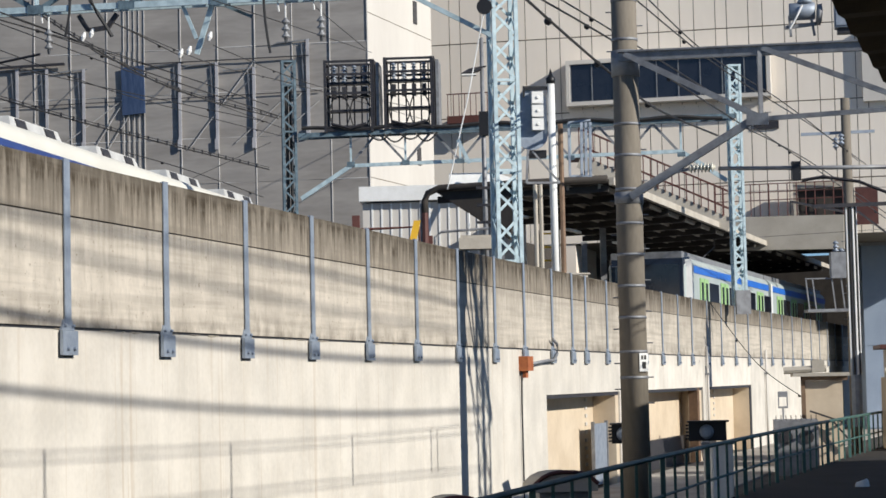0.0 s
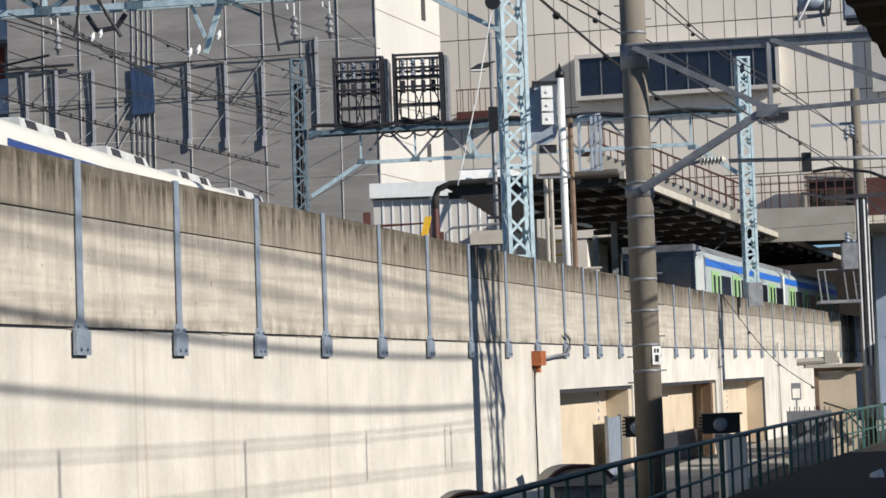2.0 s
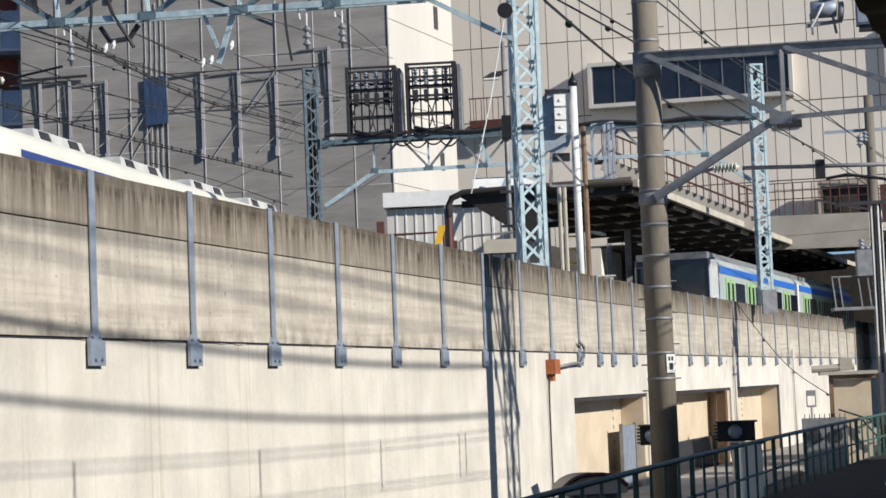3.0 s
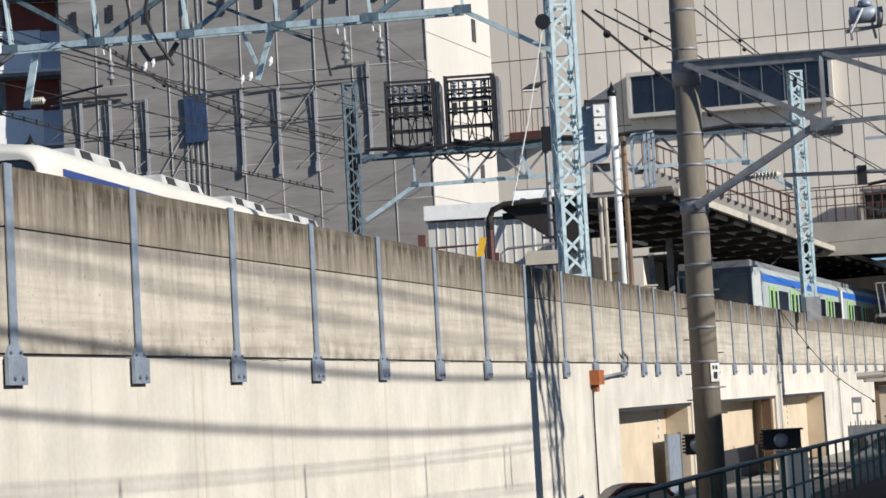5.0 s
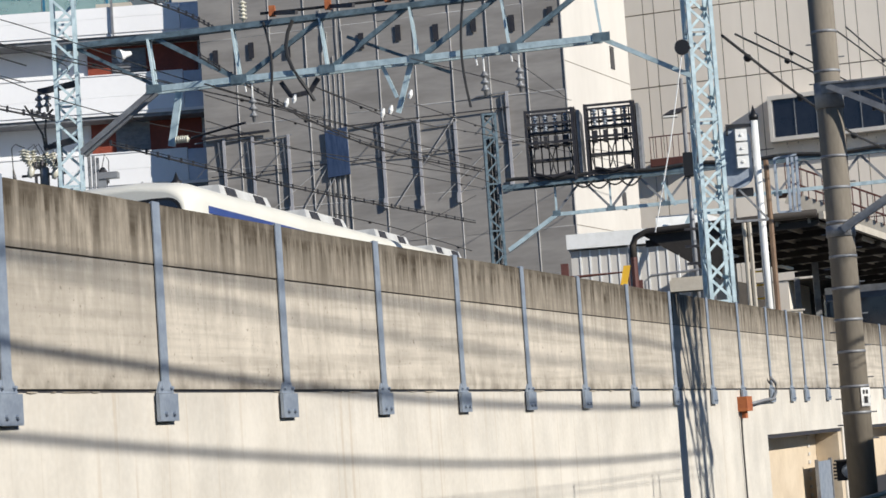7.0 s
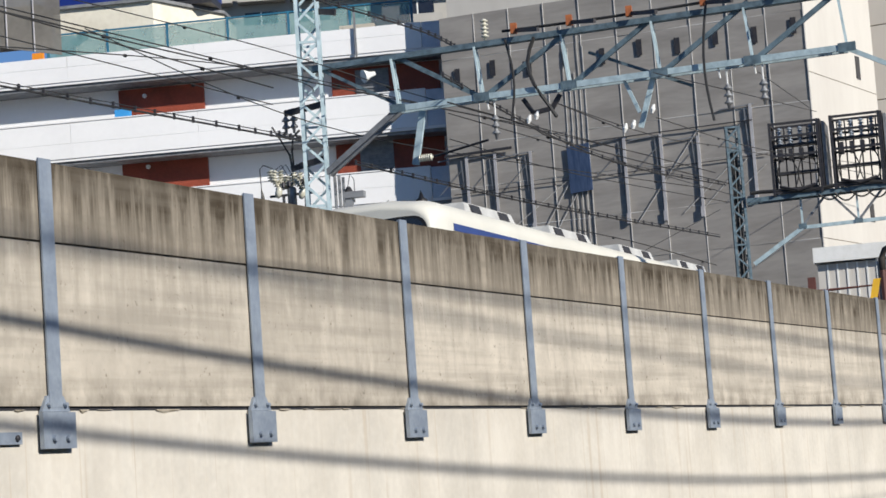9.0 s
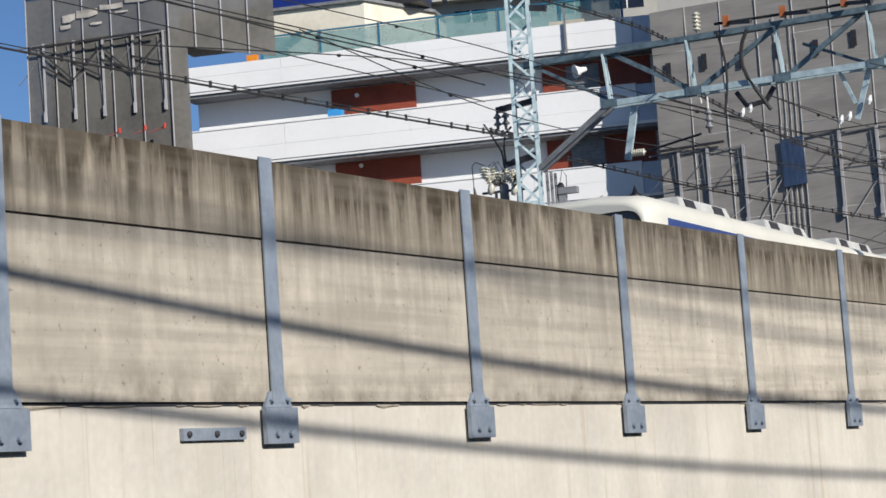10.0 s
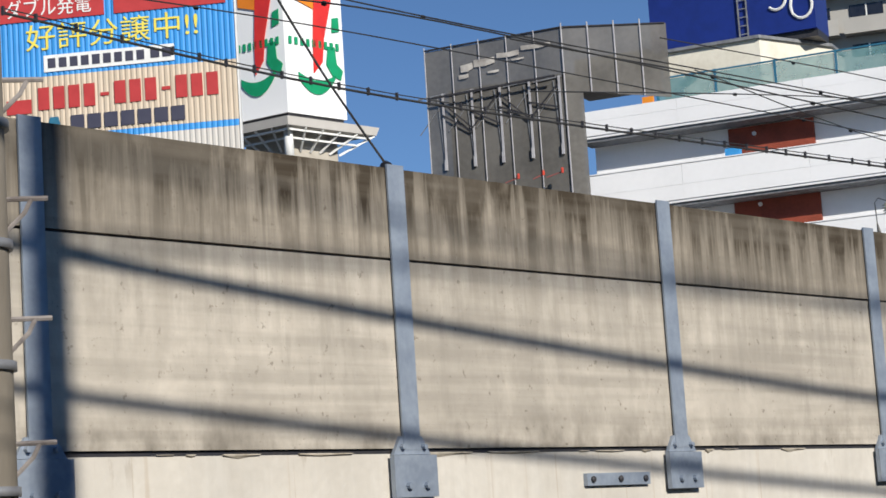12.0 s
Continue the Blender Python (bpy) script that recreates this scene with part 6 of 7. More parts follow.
def tpanel(y0, y1, x, z0, z1, t=0.012):
    """A thin plate along the train's side."""
    g, n = Geo(), max(1, int((y1 - y0) / 1.5))
    for i in range(n + 1):
        y = y0 + (y1 - y0) * i / n
        g.v += [tuple(tp(y, x, z0)), tuple(tp(y, x + t, z0)), tuple(tp(y, x + t, z1)), tuple(tp(y, x, z1))]
        if i:
            a, b = 4 * (i - 1), 4 * i
            g.f += [(a + j, a + (j + 1) % 4, b + (j + 1) % 4, b + j) for j in range(4)]
    g.f += [(0, 1, 2, 3), (4 * n, 4 * n + 1, 4 * n + 2, 4 * n + 3)]
    return g


ring, g = body_ring(1.4, 1.0, 3.68, 0.6), Geo()
rows = [(Y0 - 0.6 * math.cos(a), 0.88 + 0.12 * math.sin(a), 0.93 + 0.07 * math.sin(a)) for a in np.linspace(0, 1.45, 10)] + [(Y0 + LEN * i / 10, 1.0, 1.0) for i in range(11)]
for y, kw, kh in rows:
    g.v += [tuple(tp(y, x * kw, 1.0 + (z - 1.0) * kh)) for x, z in ring]
m = len(ring)
for i in range(len(rows) - 1):
    g.f += [(i * m + j, i * m + (j + 1) % m, (i + 1) * m + (j + 1) % m, (i + 1) * m + j) for j in range(m)]
g.f += [tuple(range(m)), tuple(range((len(rows) - 1) * m, len(rows) * m))]
body = part("body", g, CREAM_TRAIN, tr, smooth=True)
part("stripe", tpanel(Y0 + 0.05, Y0 + LEN, 1.401, 3.1, 3.21), NAVY_STRIPE, body, "blue stripe")
for k in range(4):
    ya = Y0 + 2.4 + k * 4.45
    dl = part("door", tpanel(ya, ya + 1.25, 1.403, 1.05, 2.95), CREAM_TRAIN, body)
    part("door_window", tpanel(ya + 0.15, ya + 1.1, 1.417, 1.9, 2.7, 0.008), DARKGLASS, dl)
    part("side_window", tpanel(ya + 1.7, ya + 3.9, 1.401, 1.85, 2.7), DARKGLASS, body)
hatch = part("cab_hatch", tpanel(Y0 + 0.9, Y0 + 1.4, 1.402, 2.75, 2.96), CREAM_TRAIN, body, "small framed hatch on the cab side")
part("hatch_opening", tpanel(Y0 + 0.97, Y0 + 1.33, 1.415, 2.77, 2.86, 0.006), BLACK, hatch)
for sx in (1, -1):
    # windscreens with rounded corners in a black seal, wrapped a little round the nose
    cx, cz, hw, hh = 0.76 * sx, 2.7, 0.44, 0.58
    ring = [(cx + hw * math.copysign(abs(math.cos(a)) ** 0.45, math.cos(a)), cz + hh * math.copysign(abs(math.sin(a)) ** 0.45, math.sin(a))) for a in np.linspace(0, 2 * math.pi, 29)[:-1]]
    back = lambda x: Y0 - 0.625 + 0.02 * max(0.0, abs(x) - 0.3) ** 2
    rim = part("windscreen_rim", Geo().hull([tp(back(x), cx + (x - cx) * 1.1, cz + (z - cz) * 1.07) for x, z in ring], [tp(Y0 - 0.2, cx + (x - cx) * 1.1, cz + (z - cz) * 1.07) for x, z in ring]), BLACK, body, "black windscreen seal")
    part("windscreen", Geo().hull([tp(back(x) - 0.012, x, z) for x, z in ring], [tp(Y0 - 0.25, x, z) for x, z in ring]), DARKGLASS, rim, "dark windscreen")
part("front_door_window", Geo().bar(tp(Y0 - 0.62, -0.22, 2.4), tp(Y0 - 0.62, 0.22, 2.4), 0.06, 0.8), DARKGLASS, body)
for i, ch in enumerate("81114"):
    num = text(ch, 0.24, (0, 0, 0), BLACK, body, "digit")
    num.matrix_basis = Matrix.Translation(tp(Y0 - 0.62, -0.42, 3.02)) @ pose(0, 0, 0, 0, 0, wall_rz(Y0) - 90) @ pose(0, 0, 0, 88, 0, 0) @ Matrix.Translation((i * 0.155, 0, 0))
for k in range(4):
    y = Y0 + 2.2 + k * 4.3
    ac = part("roof_unit", Geo().hull([(-0.75, 0, 0), (0.75, 0, 0), (0.75, 2.6, 0), (-0.75, 2.6, 0)], [(-0.66, 0.12, 0.27), (0.66, 0.12, 0.27), (0.66, 2.48, 0.27), (-0.66, 2.48, 0.27)]), ROOF_UNIT, tr, "pale grey roof air-conditioner")
    ac.matrix_basis = Matrix.Translation(tp(y, 0, 3.6)) @ pose(0, 0, 0, 0, 0, wall_rz(y) - 84)
    for d in (0.35, 1.75):
        part("grille", Geo().hull([(0.76, d, 0.05), (0.76, d + 0.45, 0.05), (0.72, d + 0.45, 0.05), (0.72, d, 0.05)], [(0.69, d, 0.25), (0.69, d + 0.45, 0.25), (0.65, d + 0.45, 0.25), (0.65, d, 0.25)]), DARK, ac)
wh = part("whistle", Geo().box(-0.15, 0.15, -0.12, 0.12, 0, 0.1).box(-0.05, 0.06, -0.05, 0.05, 0.1, 0.42).box(-0.05, 0.26, -0.08, 0.08, 0.34, 0.44), GREY_STEEL, tr)
wh.location = tp(Y0 + 0.7, -0.7, 3.58)
for x in (-0.5, 0.35):
    part("roof_seam", Geo().tube([tp(Y0 - 0.45 + 0.1 * k, x, 3.52 + 0.04 * k) for k in range(5)], 0.01, 5), GREY_STEEL, body)
g = Geo()
for y0, y1 in ((Y0, Y0 + LEN / 2), (Y0 + LEN / 2, Y0 + LEN)):
    g.hull([tp(y0, -1.2, 0.02), tp(y0, 1.2, 0.02), tp(y0, 1.2, 1.0), tp(y0, -1.2, 1.0)], [tp(y1, -1.2, 0.02), tp(y1, 1.2, 0.02), tp(y1, 1.2, 1.0), tp(y1, -1.2, 1.0)])
part("underframe", g, DARK, tr)

tb = thing("green_train", label="pale green and blue commuter train stopped at the platform", category="train")
OFB = -2.6
YB = 71.2
FRONT_B = mat("dark_train_front", (0.02, 0.03, 0.055), (0.015, 0.022, 0.04), 0.25, bump=0.0)
BODY_B = mat("train_pale_body", (0.42, 0.47, 0.46), (0.36, 0.41, 0.4), 0.4, scale=0.8, bump=0.02)
for k in range(2):
    ya, yb = YB + k * 18.4, YB + k * 18.4 + 17.8
    bd = carriage_along(ya, yb, OFB, "body", BODY_B, tb, 1.0, 3.34, nose=0.5 if k == 0 else 0.0)
    part("roof_stripe", side_panel(ya + 0.05, yb, OFB + 1.402, 2.68, 2.93), BLUE_T, bd, "bright blue cantrail stripe")
    part("roof_cover", strip(ya - 0.5, yb, RAIL + 3.12, RAIL + 3.38, OFB - 1.25, OFB + 1.2), GREY_STEEL, bd)
    for j in range(4):
        y = ya + 1.7 + j * 4.3
        for d in (0.0, 0.85):
            dd = part("door_leaf", side_panel(y + d, y + d + 0.8, OFB + 1.404, 1.05, 2.55, 0.03), GREEN_T, bd, "light green door leaf")
            part("door_window", side_panel(y + d + 0.22, y + d + 0.58, OFB + 1.436, 1.7, 2.4, 0.01), DARKGLASS, dd)
        part("side_window", side_panel(y + 2.0, y + 3.9, OFB + 1.404, 1.75, 2.45, 0.012), DARKGLASS, bd)
    part("white_pillar", side_panel(ya + 0.02, ya + 0.4, OFB + 1.41, 1.0, 3.0, 0.02), WHITE, bd)
fr2 = [(-1.12, 1.55), (1.12, 1.55), (1.1, 2.95), (-1.1, 2.95)]
part("windscreen", Geo().hull([wall_pt(YB - 0.57, OFB + x, RAIL + z) for x, z in fr2], [wall_pt(YB - 0.3, OFB + x * 1.04, RAIL + z) for x, z in fr2]), DARKGLASS, tb, "wide dark windscreen")
part("front_mask", Geo().hull([wall_pt(YB - 0.535, OFB + x * 1.12, RAIL + z) for x, z in ((-1.1, 1.0), (1.1, 1.0), (1.1, 3.15), (-1.1, 3.15))], [wall_pt(YB - 0.1, OFB + x * 1.27, RAIL + z) for x, z in ((-1.1, 1.0), (1.1, 1.0), (1.1, 3.2), (-1.1, 3.2))]), FRONT_B, tb, "dark blue-black front mask")
part("edge_pillar", Geo().bar(wall_pt(YB - 0.35, OFB + 1.42, RAIL + 1.0), wall_pt(YB - 0.3, OFB + 1.38, RAIL + 3.1), 0.22, 0.12), WHITE, tb, "white corner pillar")
part("pantograph", Geo().bar(wall_pt(YB + 12, OFB - 0.6, 4.6), wall_pt(YB + 13, OFB, 5.3), 0.05, 0.05).bar(wall_pt(YB + 13, OFB, 5.3), wall_pt(YB + 12.4, OFB + 0.1, 5.6), 0.05, 0.05).bar(wall_pt(YB + 12.4, OFB - 0.7, 5.6), wall_pt(YB + 12.4, OFB + 0.8, 5.6), 0.06, 0.06), DARK, tb)
part("underframe", strip(YB, YB + 36, RAIL - 0.25, RAIL + 1.0, OFB - 1.2, OFB + 1.2), DARK, tb)
rail = single("track_bed", strip(-4, 113, JOINT_Z - 0.035, RAIL - 0.251, -8.2, -0.9), ASPHALT, "ballast bed along the viaduct", "track", kind="structure")

# ---- wall fittings ----
ob = thing("junction_box", tuple(wall_pt(43.2, 0.0, 0.22)), wall_rz(43.2), "rust-orange junction box with a grey conduit on the wall", "box")
part("box", Geo().box(-0.24, 0.24, -0.2, -0.002, 0.02, 0.32).box(-0.1, 0.1, -0.12, -0.002, -0.12, 0.02), RUST, ob)
part("conduit", Geo().tube([(0.3, -0.12, 0.16), (1.9, -0.12, 0.24), (2.6, -0.12, 0.25), (2.95, -0.12, 0.4), (2.95, -0.12, 0.6), (2.6, -0.1, 0.72)], 0.032, 8), GREY_STEEL, ob, smooth=True)
part("drop_wire", Geo().tube([(-0.2, -0.05, 0), (-0.2, -0.04, -0.6), (-0.2, -0.04, -2.7)], 0.02, 5), WIRE, ob)
ms = thing("steel_strip", tuple(wall_pt(13.18, 0.0, 0.49)), wall_rz(13.18), "short galvanised strip with three bolts on the wall", "bracket")
part("strip", Geo().box(-0.35, 0.35, -0.035, -0.002, -0.042, 0.042), GALV, ms)
for x in (-0.29, 0.01, 0.29):
    part("bolt", Geo().lathe((x, -0.03, 0), [(0, 0.022), (-0.02, 0.022), (-0.025, 0.01)], 8, (0, 1, 0)), DARK, ms)
for y in (66.6, 79.3):
    dp = thing("downpipe", tuple(wall_pt(y, 0.0, 0)), wall_rz(y), "thin pipe running down the cream wall", "pipe", "downpipes")
    part("pipe", Geo().tube([(0, -0.08, 1.0), (0, -0.08, GROUND)], 0.04, 8), WHITE_W, dp, smooth=True)
    part("bracket", Geo().box(-0.08, 0.08, -0.14, -0.002, 0.1, 0.16), GREY_STEEL, dp)
# row of bolts beside the recess panels
for y in (52.1, 71.6):
    ch = thing("ladder_chain", tuple(wall_pt(y, -0.62, 0)), wall_rz(y), "column of short steel rungs inside the opening", "rungs", "rungs in the openings")
    for k in range(10):
        part("rung", Geo().box(-0.09, 0.09, -0.035, 0.0, -2.3 + k * 0.2, -2.22 + k * 0.2), WHITE_W, ch)
cd = thing("grey_door", tuple(wall_pt(52.9, -0.3, GROUND)), wall_rz(52.9) , "grey-blue metal door leaf in the opening", "door")
part("leaf", Geo().box(-1.6, -0.1, -0.06, 0.0, 0.05, 1.55), GALV, cd)
part("frame", Geo().box(-1.7, -1.62, -0.08, 0.0, 0.0, 1.6).box(-0.08, 0.0, -0.08, 0.0, 0.0, 1.6), GREY_STEEL, cd)
# twin lamps on boxes
for i, (az, r, w) in enumerate(((-6.95, 41.0, 0.72), (-4.75, 40.5, 0.5))):
    lb = thing("signal_lamp_box", polar(az, r, -1.2), -6, "black trackside lamp box with a round grey lens", "lamp", "trackside lamps")
    part("body", Geo().box(-w / 2, w / 2, -0.15, 0.25, 0, 0.36).box(-w / 2 - 0.03, w / 2 + 0.05, -0.3, 0.28, 0.36, 0.39), BLACK, lb)
    part("lens", Geo().lathe((-0.02, -0.16, 0.18), [(0, 0.14), (-0.03, 0.13), (-0.05, 0.08)], 16, (0, 1, 0)), GALV, lb, smooth=True)
    part("stand", Geo().tube([(0.1, 0, GROUND + 1.2), (0.1, 0, 0)], 0.06, 8), WHITE, lb)
    for k in range(5):
        part("fin", Geo().box(-w / 2 - 0.06, -w / 2, -0.12, 0.2, 0.03 + k * 0.065, 0.06 + k * 0.065), DARK, lb)

wc = thing("equipment_cabinet", polar(-7.2, 42.5, GROUND), -6, "white trackside equipment cabinet behind the green fence", "cabinet")
part("body", Geo().box(-0.28, 0.3, -0.2, 0.25, 0.08, 1.28), WHITE, wc)
part("lid", Geo().box(-0.32, 0.34, -0.24, 0.29, 1.283, 1.33), GREY_STEEL, wc)
part("door", Geo().box(-0.25, 0.27, -0.225, -0.203, 0.12, 1.24), WHITE, wc)
part("plinth", Geo().box(-0.3, 0.32, -0.22, 0.27, 0.0, 0.077), GREY_STEEL, wc)
# Near-black base colour stands for the roof's shade on the bank.
BANK = mat("shade_black_bank", (0.022, 0.02, 0.019), (0.013, 0.012, 0.011), 0.95, scale=0.8, fine=12, bump=0.6)
# ---- green fence on a low kerb, parallel to the viaduct ----
FEN = thing("green_fence", label="dark green steel fence with upright bars on a low kerb", category="fence")
fx = lambda y: 0.565 + 0.265 * (y - 22.3) + 0.00083 * (y - 22.3) ** 2
fp = lambda y, z: Vector((fx(y), y, z))
FT, FB = -1.18, -2.28
for y0 in np.arange(11.0, 97.0, 4.3):
    part("top_rail", Geo().tube([fp(y0, FT), fp(y0 + 4.3, FT)], 0.04, 8), GREEN_F, FEN)
    part("mid_rail", Geo().tube([fp(y0, FT - 0.6), fp(y0 + 4.3, FT - 0.6)], 0.025, 6), GREEN_F, FEN)
for k, y in enumerate(np.arange(11.0, 97.0, 1.075)):
    big = k % 4 == 0
    part("post" if big else "bar", Geo().bar(fp(y, FB), fp(y, FT), 0.075 if big else 0.042, 0.075 if big else 0.042), GREEN_F, FEN)
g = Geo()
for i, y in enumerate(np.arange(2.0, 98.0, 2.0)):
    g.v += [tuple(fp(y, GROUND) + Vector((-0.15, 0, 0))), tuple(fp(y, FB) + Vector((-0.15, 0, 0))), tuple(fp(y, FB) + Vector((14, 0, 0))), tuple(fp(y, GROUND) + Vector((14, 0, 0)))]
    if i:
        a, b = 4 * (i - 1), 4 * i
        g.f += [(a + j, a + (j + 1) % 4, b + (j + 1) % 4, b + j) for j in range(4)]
single("platform_base", g, BANK, "low platform bank beside the fence, near-black for shade", "ground", kind="structure")
bag = single("white_bag", Geo().hull([(-0.14, -0.1, 0), (0.0, -0.15, 0), (0.12, -0.12, 0), (0.16, 0.0, 0), (0.1, 0.12, 0), (-0.12, 0.12, 0)], [(-0.13, -0.05, 0.07), (-0.02, -0.1, 0.12), (0.08, -0.08, 0.17), (0.14, 0.0, 0.12), (0.07, 0.08, 0.14), (-0.1, 0.08, 0.08)]), WHITE, "small crumpled white bag lying on the bank", "bag", at=tuple(polar(-10.95, 44, FB)))
# low shelters behind the fence
for az0, r, w, zt in ((-2.3, 31, 0.95, -1.33), (0.55, 29, 0.8, -1.56)):
    sh = thing("low_shelter", polar(az0, r, GROUND), 6, "low grey shelter roof with rounded edges behind the fence", "shelter", "low shelters")
    n = 8
    prof = [(w * i / n, zt - GROUND - 0.18 * (abs(2 * i / n - 1)) ** 3) for i in range(n + 1)]
    part("roof", Geo().hull([(x, 0, z) for x, z in prof] + [(w, 0, prof[-1][1] - 0.1), (0, 0, prof[0][1] - 0.1)], [(x, 1.2, z) for x, z in prof] + [(w, 1.2, prof[-1][1] - 0.1), (0, 1.2, prof[0][1] - 0.1)]), ROOF_E, sh)
    part("rim", Geo().tube([(x, -0.02, z + 0.01) for x, z in prof], 0.035, 6), BROWN, sh)
    part("side", Geo().box(0.1, w - 0.1, 0.15, 1.1, 0, zt - GROUND - 0.3), GREY_STEEL, sh)

# tan hut with roof pipes, grey tanks and a small sign by the far pole
hut = thing("trackside_hut", polar(-9.55, 61, GROUND), -8, "tan trackside hut with a rusty frame and roof clutter", "hut")
H0 = -GROUND
part("wall", Geo().box(0, 1.05, 0, 2.5, 0, H0 - 0.15), TAN, hut)
part("frame", Geo().box(-0.12, 0.0, -0.08, 0.1, 0, H0 + 0.0).box(0.0, 1.2, -0.08, 0.0, H0 - 0.14, H0 - 0.02), RUSTY, hut)
part("roof", Geo().box(-0.35, 1.25, -0.3, 2.6, H0 - 0.02, H0 + 0.08), ROOF_E, hut)
part("roof_pipe", Geo().tube([(-0.6, -0.2, H0 + 0.16), (0.6, -0.2, H0 + 0.2)], 0.1, 8).box(0.2, 0.55, -0.3, 0.1, H0 + 0.1, H0 + 0.45), ROOF_E, hut)
part("arm", Geo().bar((0.1, -0.2, 1.6), (1.2, -0.25, 1.2), 0.05, 0.05).bar((0.7, -0.2, 1.35), (1.3, -0.2, 0.6), 0.05, 0.05), DARK, hut)
hut2 = thing("trackside_hut", polar(-11.7, 64, GROUND), -8, "tan and white low building beyond the pole", "hut")
part("wall", Geo().box(0, 6, 0, 3, 0, H0 - 0.1), TAN, hut2)
part("upper", Geo().box(0.1, 6, 0.5, 3, H0 - 0.09, H0 + 0.75), WHITE_W, hut2)
part("roof", Geo().box(-0.2, 6.2, -0.3, 3.2, H0 + 0.76, H0 + 0.88), BROWN, hut2)
part("pipe", Geo().tube([(-0.1, -0.4, H0 + 0.1), (5.5, -0.4, H0 + 0.18)], 0.09, 8), ROOF_E, hut2)
for k in range(3):
    part("pipe", Geo().tube([(0.8 + 1.3 * k, -0.42, 0), (0.8 + 1.3 * k, -0.42, H0 + 0.1)], 0.06, 8), ROOF_E, hut2)
tk = thing("grey_tank", polar(-8.7, 56, GROUND), -8, "dark grey tank wall with arched openings and spikes", "tank")
part("body", Geo().box(0, 1.15, 0, 1.5, 0, 1.45), GREY_STEEL, tk)
for k in range(2):
    part("arch", Geo().lathe((0.3 + k * 0.55, -0.01, 1.0), [(0, 0.18), (-0.03, 0.18)], 14, (0, 1, 0)), DARK, tk)
for k in range(9):
    part("spike", Geo().bar((0.06 + k * 0.13, 0.1, 1.45), (0.06 + k * 0.13, 0.1, 1.58), 0.02, 0.02), DARK, tk)
ns = thing("small_sign", polar(-8.95, 57, GROUND), 0, "small framed sign on a thin post", "sign")
part("frame", Geo().box(-0.13, 0.13, -0.03, 0.0, 2.05, 2.2).box(-0.13, 0.13, -0.03, 0.0, 1.75, 1.8).box(-0.13, -0.1, -0.03, 0.0, 1.8, 2.05).box(0.1, 0.13, -0.03, 0.0, 1.8, 2.05), GREY_STEEL, ns)
part("post", Geo().bar((0, 0, 0), (0, 0, 1.75), 0.04, 0.04), GREY_STEEL, ns)

# ---- platform canopy on the camera's side ----
# Only the edge shows; the roof's run, rear wall and columns are added unseen.
ev = thing("platform_roof", label="brown corrugated platform roof edge overhead", category="roof")
ex = lambda y: 3.08 + 0.3 * (y - 15)
EZ = 2.37
g = Geo()
for i in range(0, 156):
    y = -12 + i * 0.4
    z = EZ + (0.04 if i % 2 else 0.0)
    g.v += [(ex(y), y, z), (ex(y) + 12, y + 0.0, z + 0.9), (ex(y) + 12, y, z + 1.1), (ex(y), y, z + 0.06)]
    if i:
        a, b = 4 * (i - 1), 4 * i
        g.f += [(a + j, a + (j + 1) % 4, b + (j + 1) % 4, b + j) for j in range(4)]
part("roof_sheet", g, mat("brown_roof_sheet", (0.16, 0.12, 0.07), (0.11, 0.08, 0.05), 0.7, scale=2), ev)
part("unseen_rear_wall", Geo().box(13, 13.3, -14, 30, GROUND, 2.4), POLE, ev)
for k in range(7):
    y = -8 + k * 9
    part("column", Geo().bar((ex(y) + 4, y, GROUND), (ex(y) + 4, y, EZ + 0.35), 0.2, 0.2), GREY_STEEL, ev)

# ---- line-side pole near the camera, with step irons ----
NP = polar(41.7, 9.0)
IRON = mat("dull_step_iron", (0.3, 0.27, 0.25), (0.14, 0.12, 0.11), 0.7, scale=9)
np_ = thing("concrete_pole", (NP.x, NP.y, GROUND), 0, "weathered round concrete pole with dull steel step irons", "pole", "concrete poles")
part("shaft", Geo().lathe((0, 0, 0), [(0, 0.165), (9, 0.13)], 24), POLE, np_, smooth=True)
rv = Vector((0.75, 0.66, 0))
for z in (0.62, 1.145, 1.66, 2.18):
    h = z - GROUND
    p = rv * 0.15 + Vector((0, 0, h))
    part("step_iron", Geo().tube([p - rv * 0.06, p + rv * 0.17], 0.012, 6).tube([p + rv * 0.1, p + rv * 0.07 - Vector((0, 0, 0.06)), p - rv * 0.02 - Vector((0, 0, 0.15))], 0.011, 6), IRON, np_)
    part("band", Geo().lathe((0, 0, h - 0.2), [(-0.02, 0.168), (0.02, 0.168)], 24), GREY_STEEL, np_, smooth=True)

# ---- poles and wires added out of view to throw the shadows on the wall ----
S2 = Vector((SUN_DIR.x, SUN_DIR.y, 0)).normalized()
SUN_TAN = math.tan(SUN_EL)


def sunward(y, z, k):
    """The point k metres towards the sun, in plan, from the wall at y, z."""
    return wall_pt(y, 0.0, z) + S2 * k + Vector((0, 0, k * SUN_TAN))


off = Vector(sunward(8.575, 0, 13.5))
pole(off, 0.14, 0.12, 14.5, "unseen round concrete pole with step bolts, added for its shadow", [4, 5, 6, 7, 8, 9, 10, 11, 12])
lattice("lattice_mast", sunward(40.05, 0, 15.0), 0.62, GROUND, 13.0, GREY_STEEL, "unseen grey steel lattice mast, added for its shadow", "lattice masts", 20)
LW = thing("line_side_wires", label="unseen slack wires, added for their shadows on the wall", category="cables")


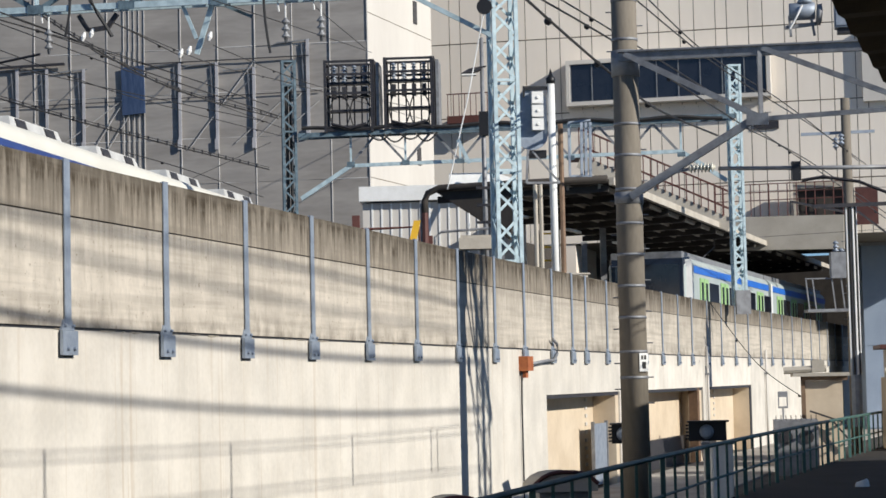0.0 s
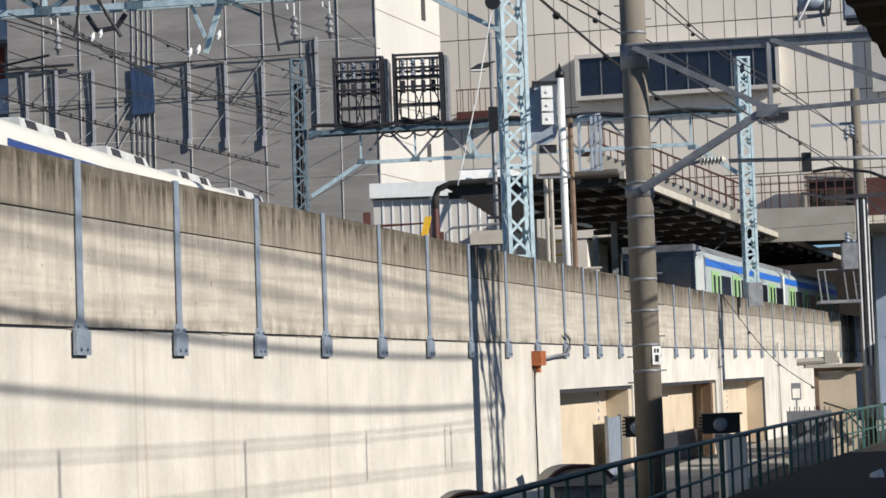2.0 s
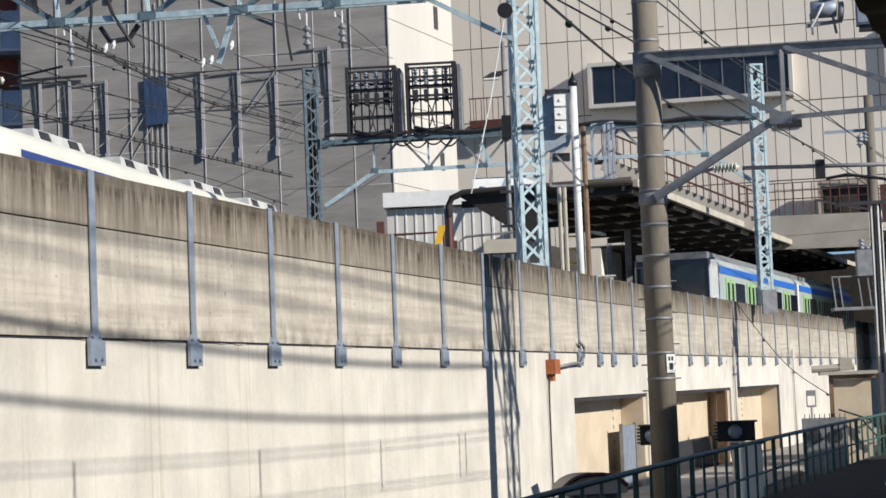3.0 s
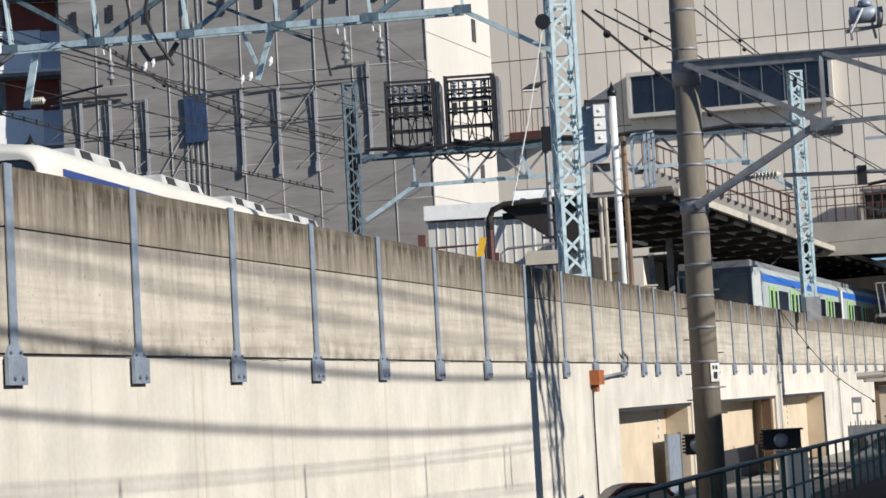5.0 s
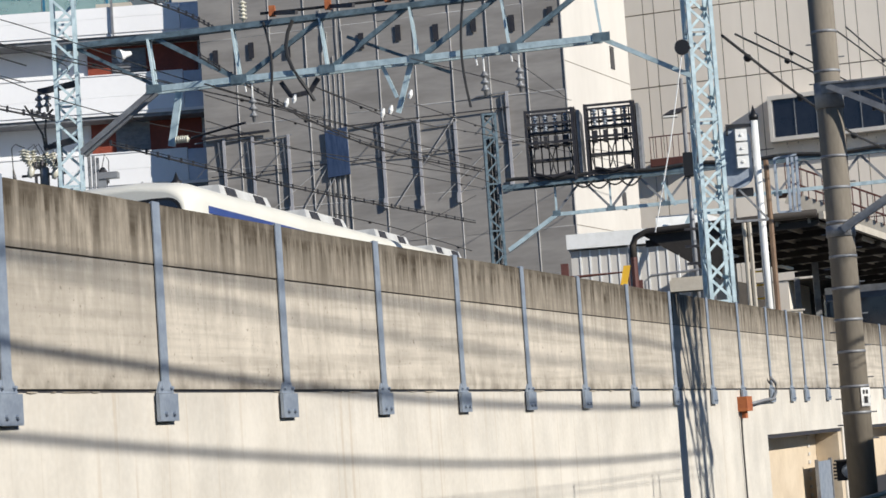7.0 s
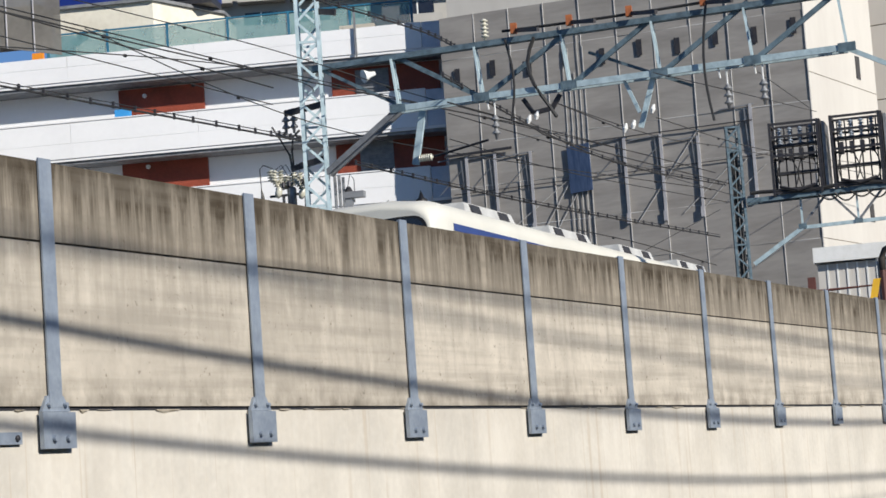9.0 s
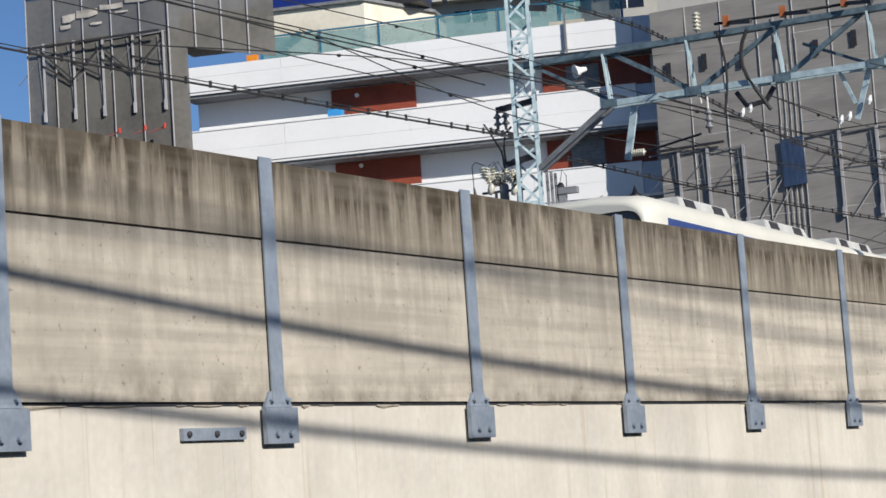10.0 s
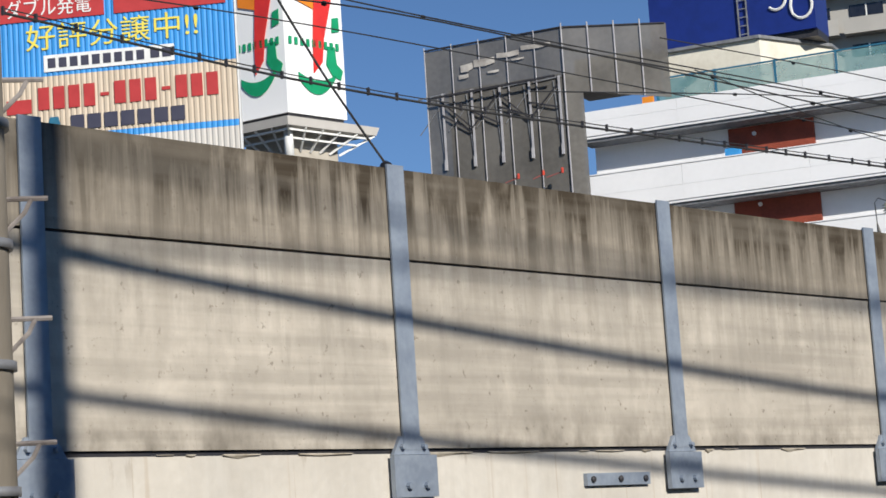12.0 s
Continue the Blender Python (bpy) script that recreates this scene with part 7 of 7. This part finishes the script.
def wall_wire(pts, k, r, lean=1.0):
    """A wire placed sunward of the wall so that its shadow runs through pts; lean: how much closer it hangs at its near
    end.
    """
    ys, zs = [p[0] for p in pts], [p[1] for p in pts]
    c = np.polyfit(ys, zs, 3 if len(ys) > 5 else 2)
    near = lambda y: k * (lean + (1 - lean) * min(1.0, max(0.0, (y - 6) / 20)))
    part("wire", Geo().tube([sunward(y, float(np.polyval(c, y)), near(y)) for y in np.linspace(4, 40, 40)], r, 6), WIRE, LW)


wall_wire([(8.82, 1.73), (9.8, 1.64), (11.15, 1.51), (13.0, 1.34), (15.0, 1.21), (17.5, 1.03), (19.6, 0.87), (22.1, 0.72), (24.8, 0.61), (28.8, 0.52), (34.2, 0.43), (37.8, 0.4)], 13.0, 0.037, 0.5)
wall_wire([(8.8, 0.99), (9.75, 0.9), (10.7, 0.81), (12.4, 0.65), (14.2, 0.5), (16.5, 0.34), (19.4, 0.15), (21.8, 0.01), (24.8, -0.15), (28.8, -0.32), (34.2, -0.45), (37.7, -0.47)], 13.5, 0.034, 0.55)
wall_wire([(19.8, 1.83), (24.6, 1.78), (36.0, 1.53), (39.8, 1.41)], 16.0, 0.028)
wall_wire([(8.8, 2.3), (14.0, 1.98), (24.6, 1.35), (38.0, 1.0)], 18.0, 0.022)
for dz in (0.0, -0.1):
    wall_wire([(20.5, -0.56 + dz), (26.8, -0.69 + dz), (37.3, -0.76 + dz * 1.4)], 9.0, 0.008)
for dz in (0.0, -0.1):
    wall_wire([(24.7, -1.25 + dz), (31.0, -1.36 + dz), (37.25, -1.49 + dz)], 9.0, 0.008)
for y, z in ((21.53, -0.57), (26.9, -0.67), (32.0, -0.73), (36.4, -0.76), (36.8, -0.76)):
    part("dropper", Geo().bar(sunward(y, z, 9.0), sunward(y, z - 0.75, 9.0), 0.03, 0.03), WIRE, LW)

# mortar squeezed out along the joint under the parapet
g, rnd = Geo(), random.Random(11)
y = 7.5
while y < 40:
    w, h = rnd.uniform(0.05, 0.5), rnd.uniform(0.004, 0.016)
    if rnd.random() < 0.62:
        p, q = wall_pt(y, 0.004, JOINT_Z - 0.012), wall_pt(y + w, 0.004, JOINT_Z - 0.012)
        o = wall_pt(y, 0.018, JOINT_Z - 0.012) - p
        m = p.lerp(q, rnd.uniform(0.3, 0.7))
        d = Vector((0, 0, h))
        g.hull([p, q, q - d * 0.4, m - d * rnd.uniform(1, 2.2), p - d * 0.5], [p + o, q + o, q + o - d * 0.4, m + o * 0.8 - d, p + o - d * 0.5])
    y += w + rnd.uniform(0.02, 0.3)
mo = part("mortar_drip", g, mat("pale_mortar", (0.55, 0.49, 0.4), (0.3, 0.26, 0.2), 0.9, scale=9), viaduct, "ragged pale mortar along the joint")
tagged(mo, kind="stuff")
